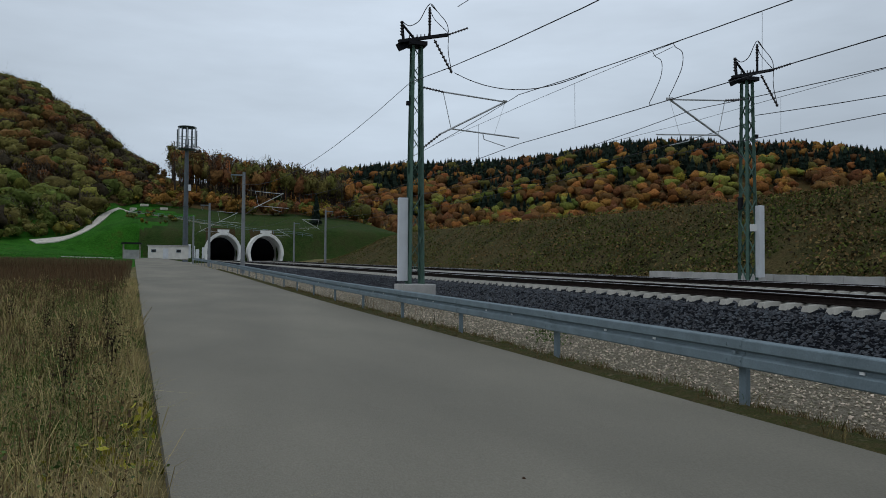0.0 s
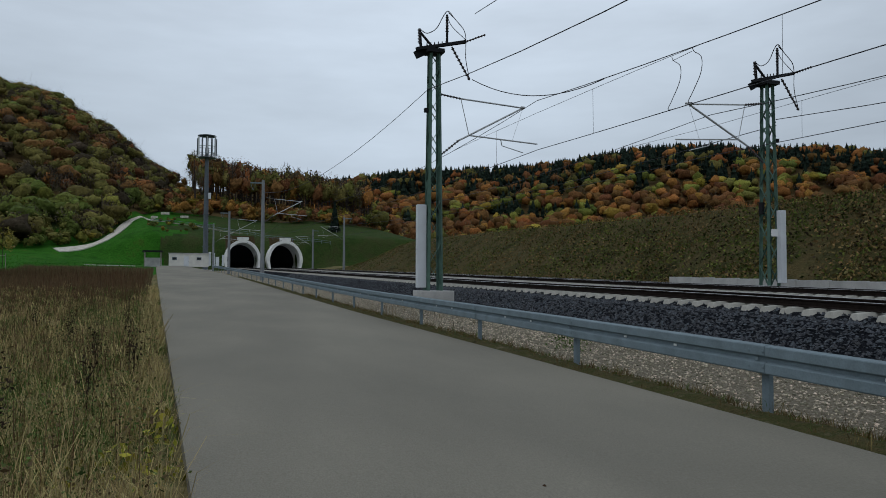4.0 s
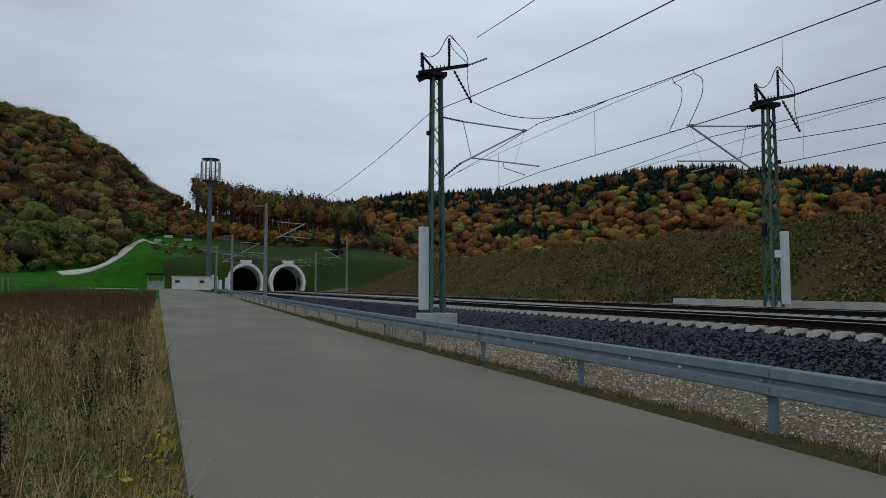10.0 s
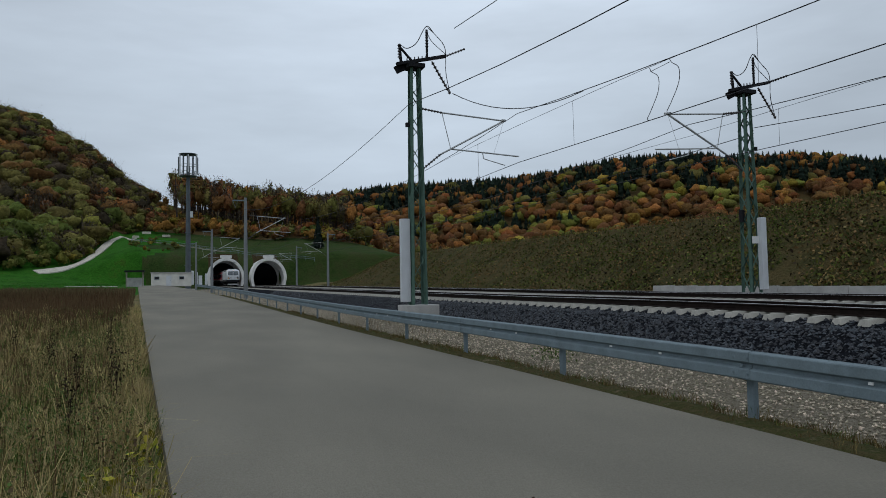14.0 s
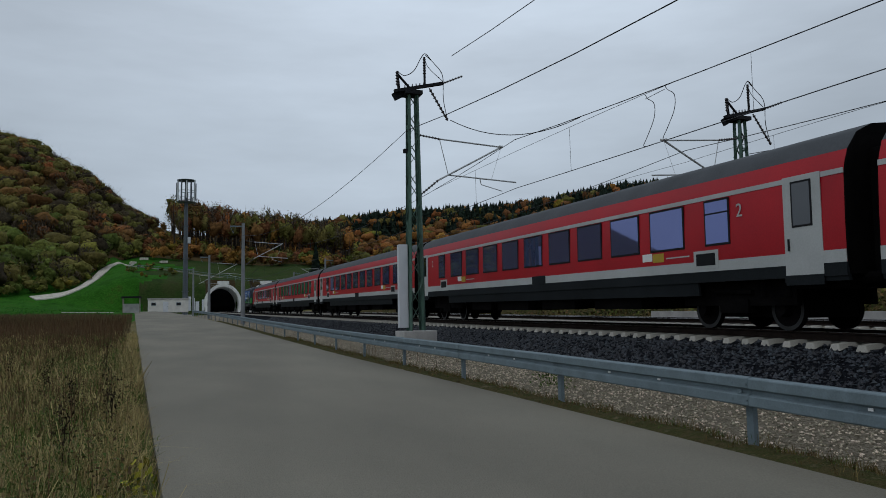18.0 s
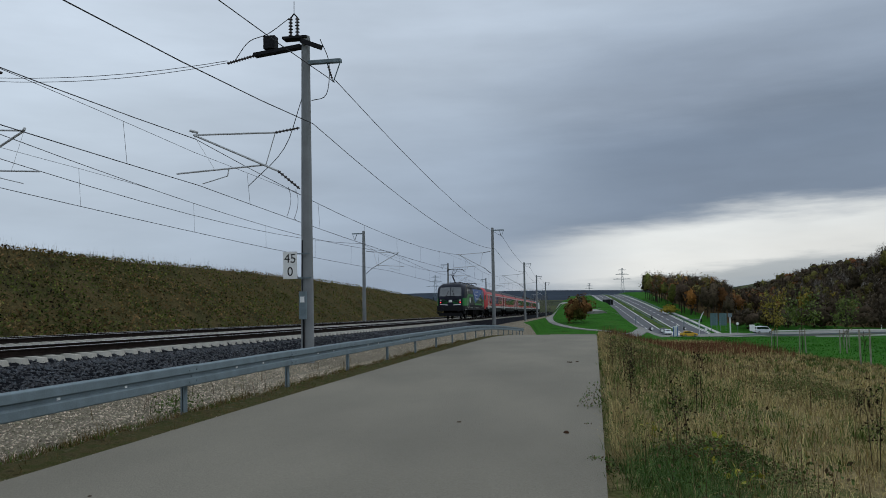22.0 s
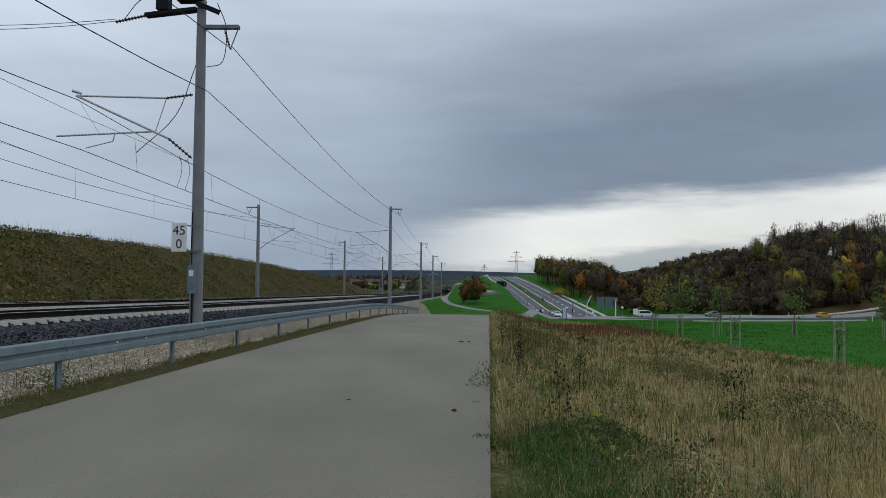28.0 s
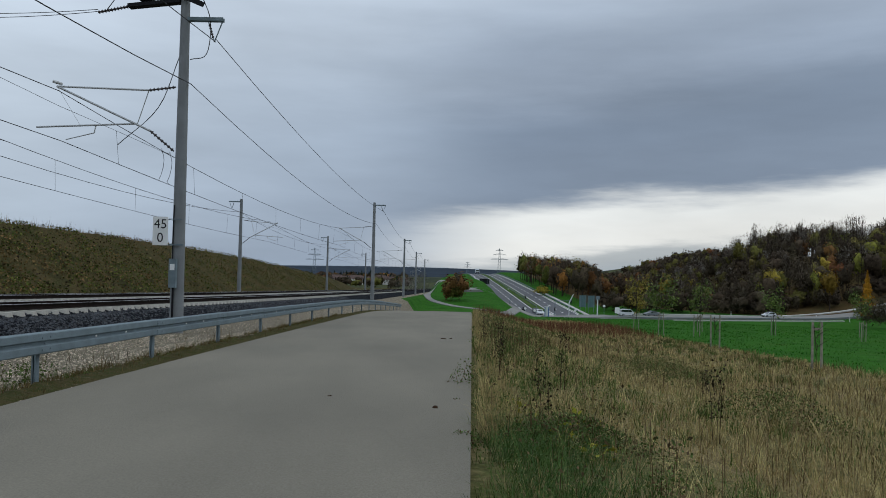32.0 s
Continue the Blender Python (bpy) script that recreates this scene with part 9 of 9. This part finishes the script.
HATCH = [(-2.0, 0.35), (-2.05, 0.75), (-1.95, 0.98), (-0.9, 1.0), (0.9, 0.98), (1.75, 0.86), (2.05, 0.68), (2.08, 0.32), (1.4, 0.22), (-1.4, 0.22)]
HATCH_CABIN = [(-1.92, 0.97), (-1.45, 1.42), (-0.2, 1.50), (0.25, 1.44), (1.1, 0.95)]
SALOON = [(-2.25, 0.36), (-2.3, 0.78), (-2.15, 1.0), (-1.3, 1.0), (1.0, 0.96), (1.95, 0.84), (2.28, 0.66), (2.3, 0.32), (1.5, 0.22), (-1.5, 0.22)]
SALOON_CABIN = [(-1.75, 0.98), (-0.85, 1.38), (0.0, 1.45), (0.35, 1.40), (1.25, 0.93)]
VAN = [(-2.4, 0.38), (-2.45, 0.9), (-2.4, 1.15), (-1.0, 1.16), (1.5, 1.12), (2.2, 1.0), (2.42, 0.75), (2.45, 0.36), (1.6, 0.25), (-1.6, 0.25)]
VAN_CABIN = [(-2.36, 1.14), (-2.22, 1.88), (-0.2, 1.96), (0.85, 1.86), (1.75, 1.08)]
yellow_car = vehicle("car", "small yellow car driving past the meadow", "car", M_CARYELLOW, HATCH, HATCH_CABIN, 1.75, (-1.25, 1.3), 0.31)
dark_car = vehicle("car", "dark grey saloon car driving past the meadow", "car", M_CARSILVER, SALOON, SALOON_CABIN, 1.8, (-1.4, 1.4), 0.32)
white_car = vehicle("car", "white car driving past the meadow", "car", M_CARWHITE, HATCH, HATCH_CABIN, 1.8, (-1.25, 1.3), 0.32)
waiting_car = vehicle("car", "white car waiting at the junction", "car", M_CARWHITE, HATCH, HATCH_CABIN, 1.8, (-1.25, 1.3), 0.32)
second_car = vehicle("car", "dark car behind the white one at the junction", "car", M_CARDARK, SALOON, SALOON_CABIN, 1.8, (-1.4, 1.4), 0.32)
parked_van = vehicle("van", "white passenger van standing by the road", "van", M_CARWHITE, VAN, VAN_CABIN, 1.95, (-1.5, 1.55), 0.34)


def cross_at(a, lane=0.0):
    """A spot on the cross road by its bearing, and the height of its surface."""
    r = 197 / (-math.cos(radians(a)) - 0.3 * math.sin(radians(a)))
    x, y = -r * math.sin(radians(a)), r * math.cos(radians(a)) + lane
    return x, y, float(ground_z(x, y)) + 0.63


parked_van.matrix_world = pose(*cross_at(167.1, -1.2), 0, 0, 105)
waiting_car.matrix_world = pose(-24.7, -217.5, -12.33, 1.3, 0, 1)
second_car.matrix_world = pose(-24.3, -223.5, -12.20, 1.3, 0, 1)


def lorry():
    t = thing("lorry", "white lorry coming over the crest", "lorry")
    part("cab", Build().slab([(3.2, 0.5), (3.1, 2.0), (2.9, 3.0), (1.4, 3.1), (1.4, 0.5)], -1.22, 1.22, "yz"), M_CARWHITE, t, bevel=0.06)
    part("windscreen", Build().box(0, 3.09, 2.2, 2.1, 0.08, 0.85), M_CARGLASS, t)
    part("grille", Build().box(0, 3.2, 1.0, 1.9, 0.06, 0.7), M_BLACK, t)
    part("cargo_box", Build().box(0, -2.3, 2.2, 2.5, 7.0, 2.9), M_CARWHITE, t, bevel=0.04)
    part("chassis", Build().box(0, -1.5, 0.7, 1.0, 8.4, 0.25), M_BLACK, t)
    for wy in (2.3, -3.0, -4.3):
        for s in (-1, 1):
            part("wheel", Build().rod((s * 0.9, wy, 0.5), (s * 1.22, wy, 0.5), 0.5, n=16), M_TYRE, t)
    return t


highway_lorry = lorry()


def drive(v, rows, lane, back=False):
    """Along the cross road, by bearing."""
    out = []
    for t, a in rows:
        x, y, z = cross_at(a, lane)
        out.append((t, pose(x, y, z, 0, 0, -73.3 if back else 106.7)))
    walk(v, out)


def motions():
    for v, back, length in TRAIN:
        rows = []
        for t, y in TRAIN_AT:
            a, b = y - back, y - back - length
            xa, xb, za, zb = float(track_x(a)), float(track_x(b)), float(rail_z(a)), float(rail_z(b))
            rows.append((t, pose(xa, a, za, math.degrees(math.atan2(za - zb, length)), 0, math.degrees(math.atan2(xb - xa, length)))))
        walk(v, rows)
    drive(yellow_car, [(0.0, 172.6), (21.5, 172.3), (22.5, 171.6), (23.0, 170.6), (24.0, 168.2), (25.0, 165.0), (26.0, 162.0), (28.0, 155.6), (30.0, 148.0), (32.0, 139.5)], 1.6)
    drive(dark_car, [(0.0, 140.0), (20.0, 146.0), (22.0, 149.5), (24.0, 154.5), (26.0, 159.6), (28.0, 162.4), (29.0, 163.4), (30.0, 164.3), (31.0, 165.0), (32.0, 165.3)], -1.6, True)
    drive(white_car, [(0.0, 120.0), (28.0, 140.0), (30.0, 148.6), (31.0, 153.2), (32.0, 157.4)], -1.6, True)
    rows = []
    for t, y in ((0.0, -890.0), (24.0, -760.0), (28.0, -650.0), (30.0, -590.0), (31.0, -560.0), (32.0, -530.0)):
        rows.append((t, pose(float(highway_x(y)) + 3.8, y, float(highway_z(y)) + 0.05, 1.0, 0, 1.25)))
    walk(highway_lorry, rows)


motions()
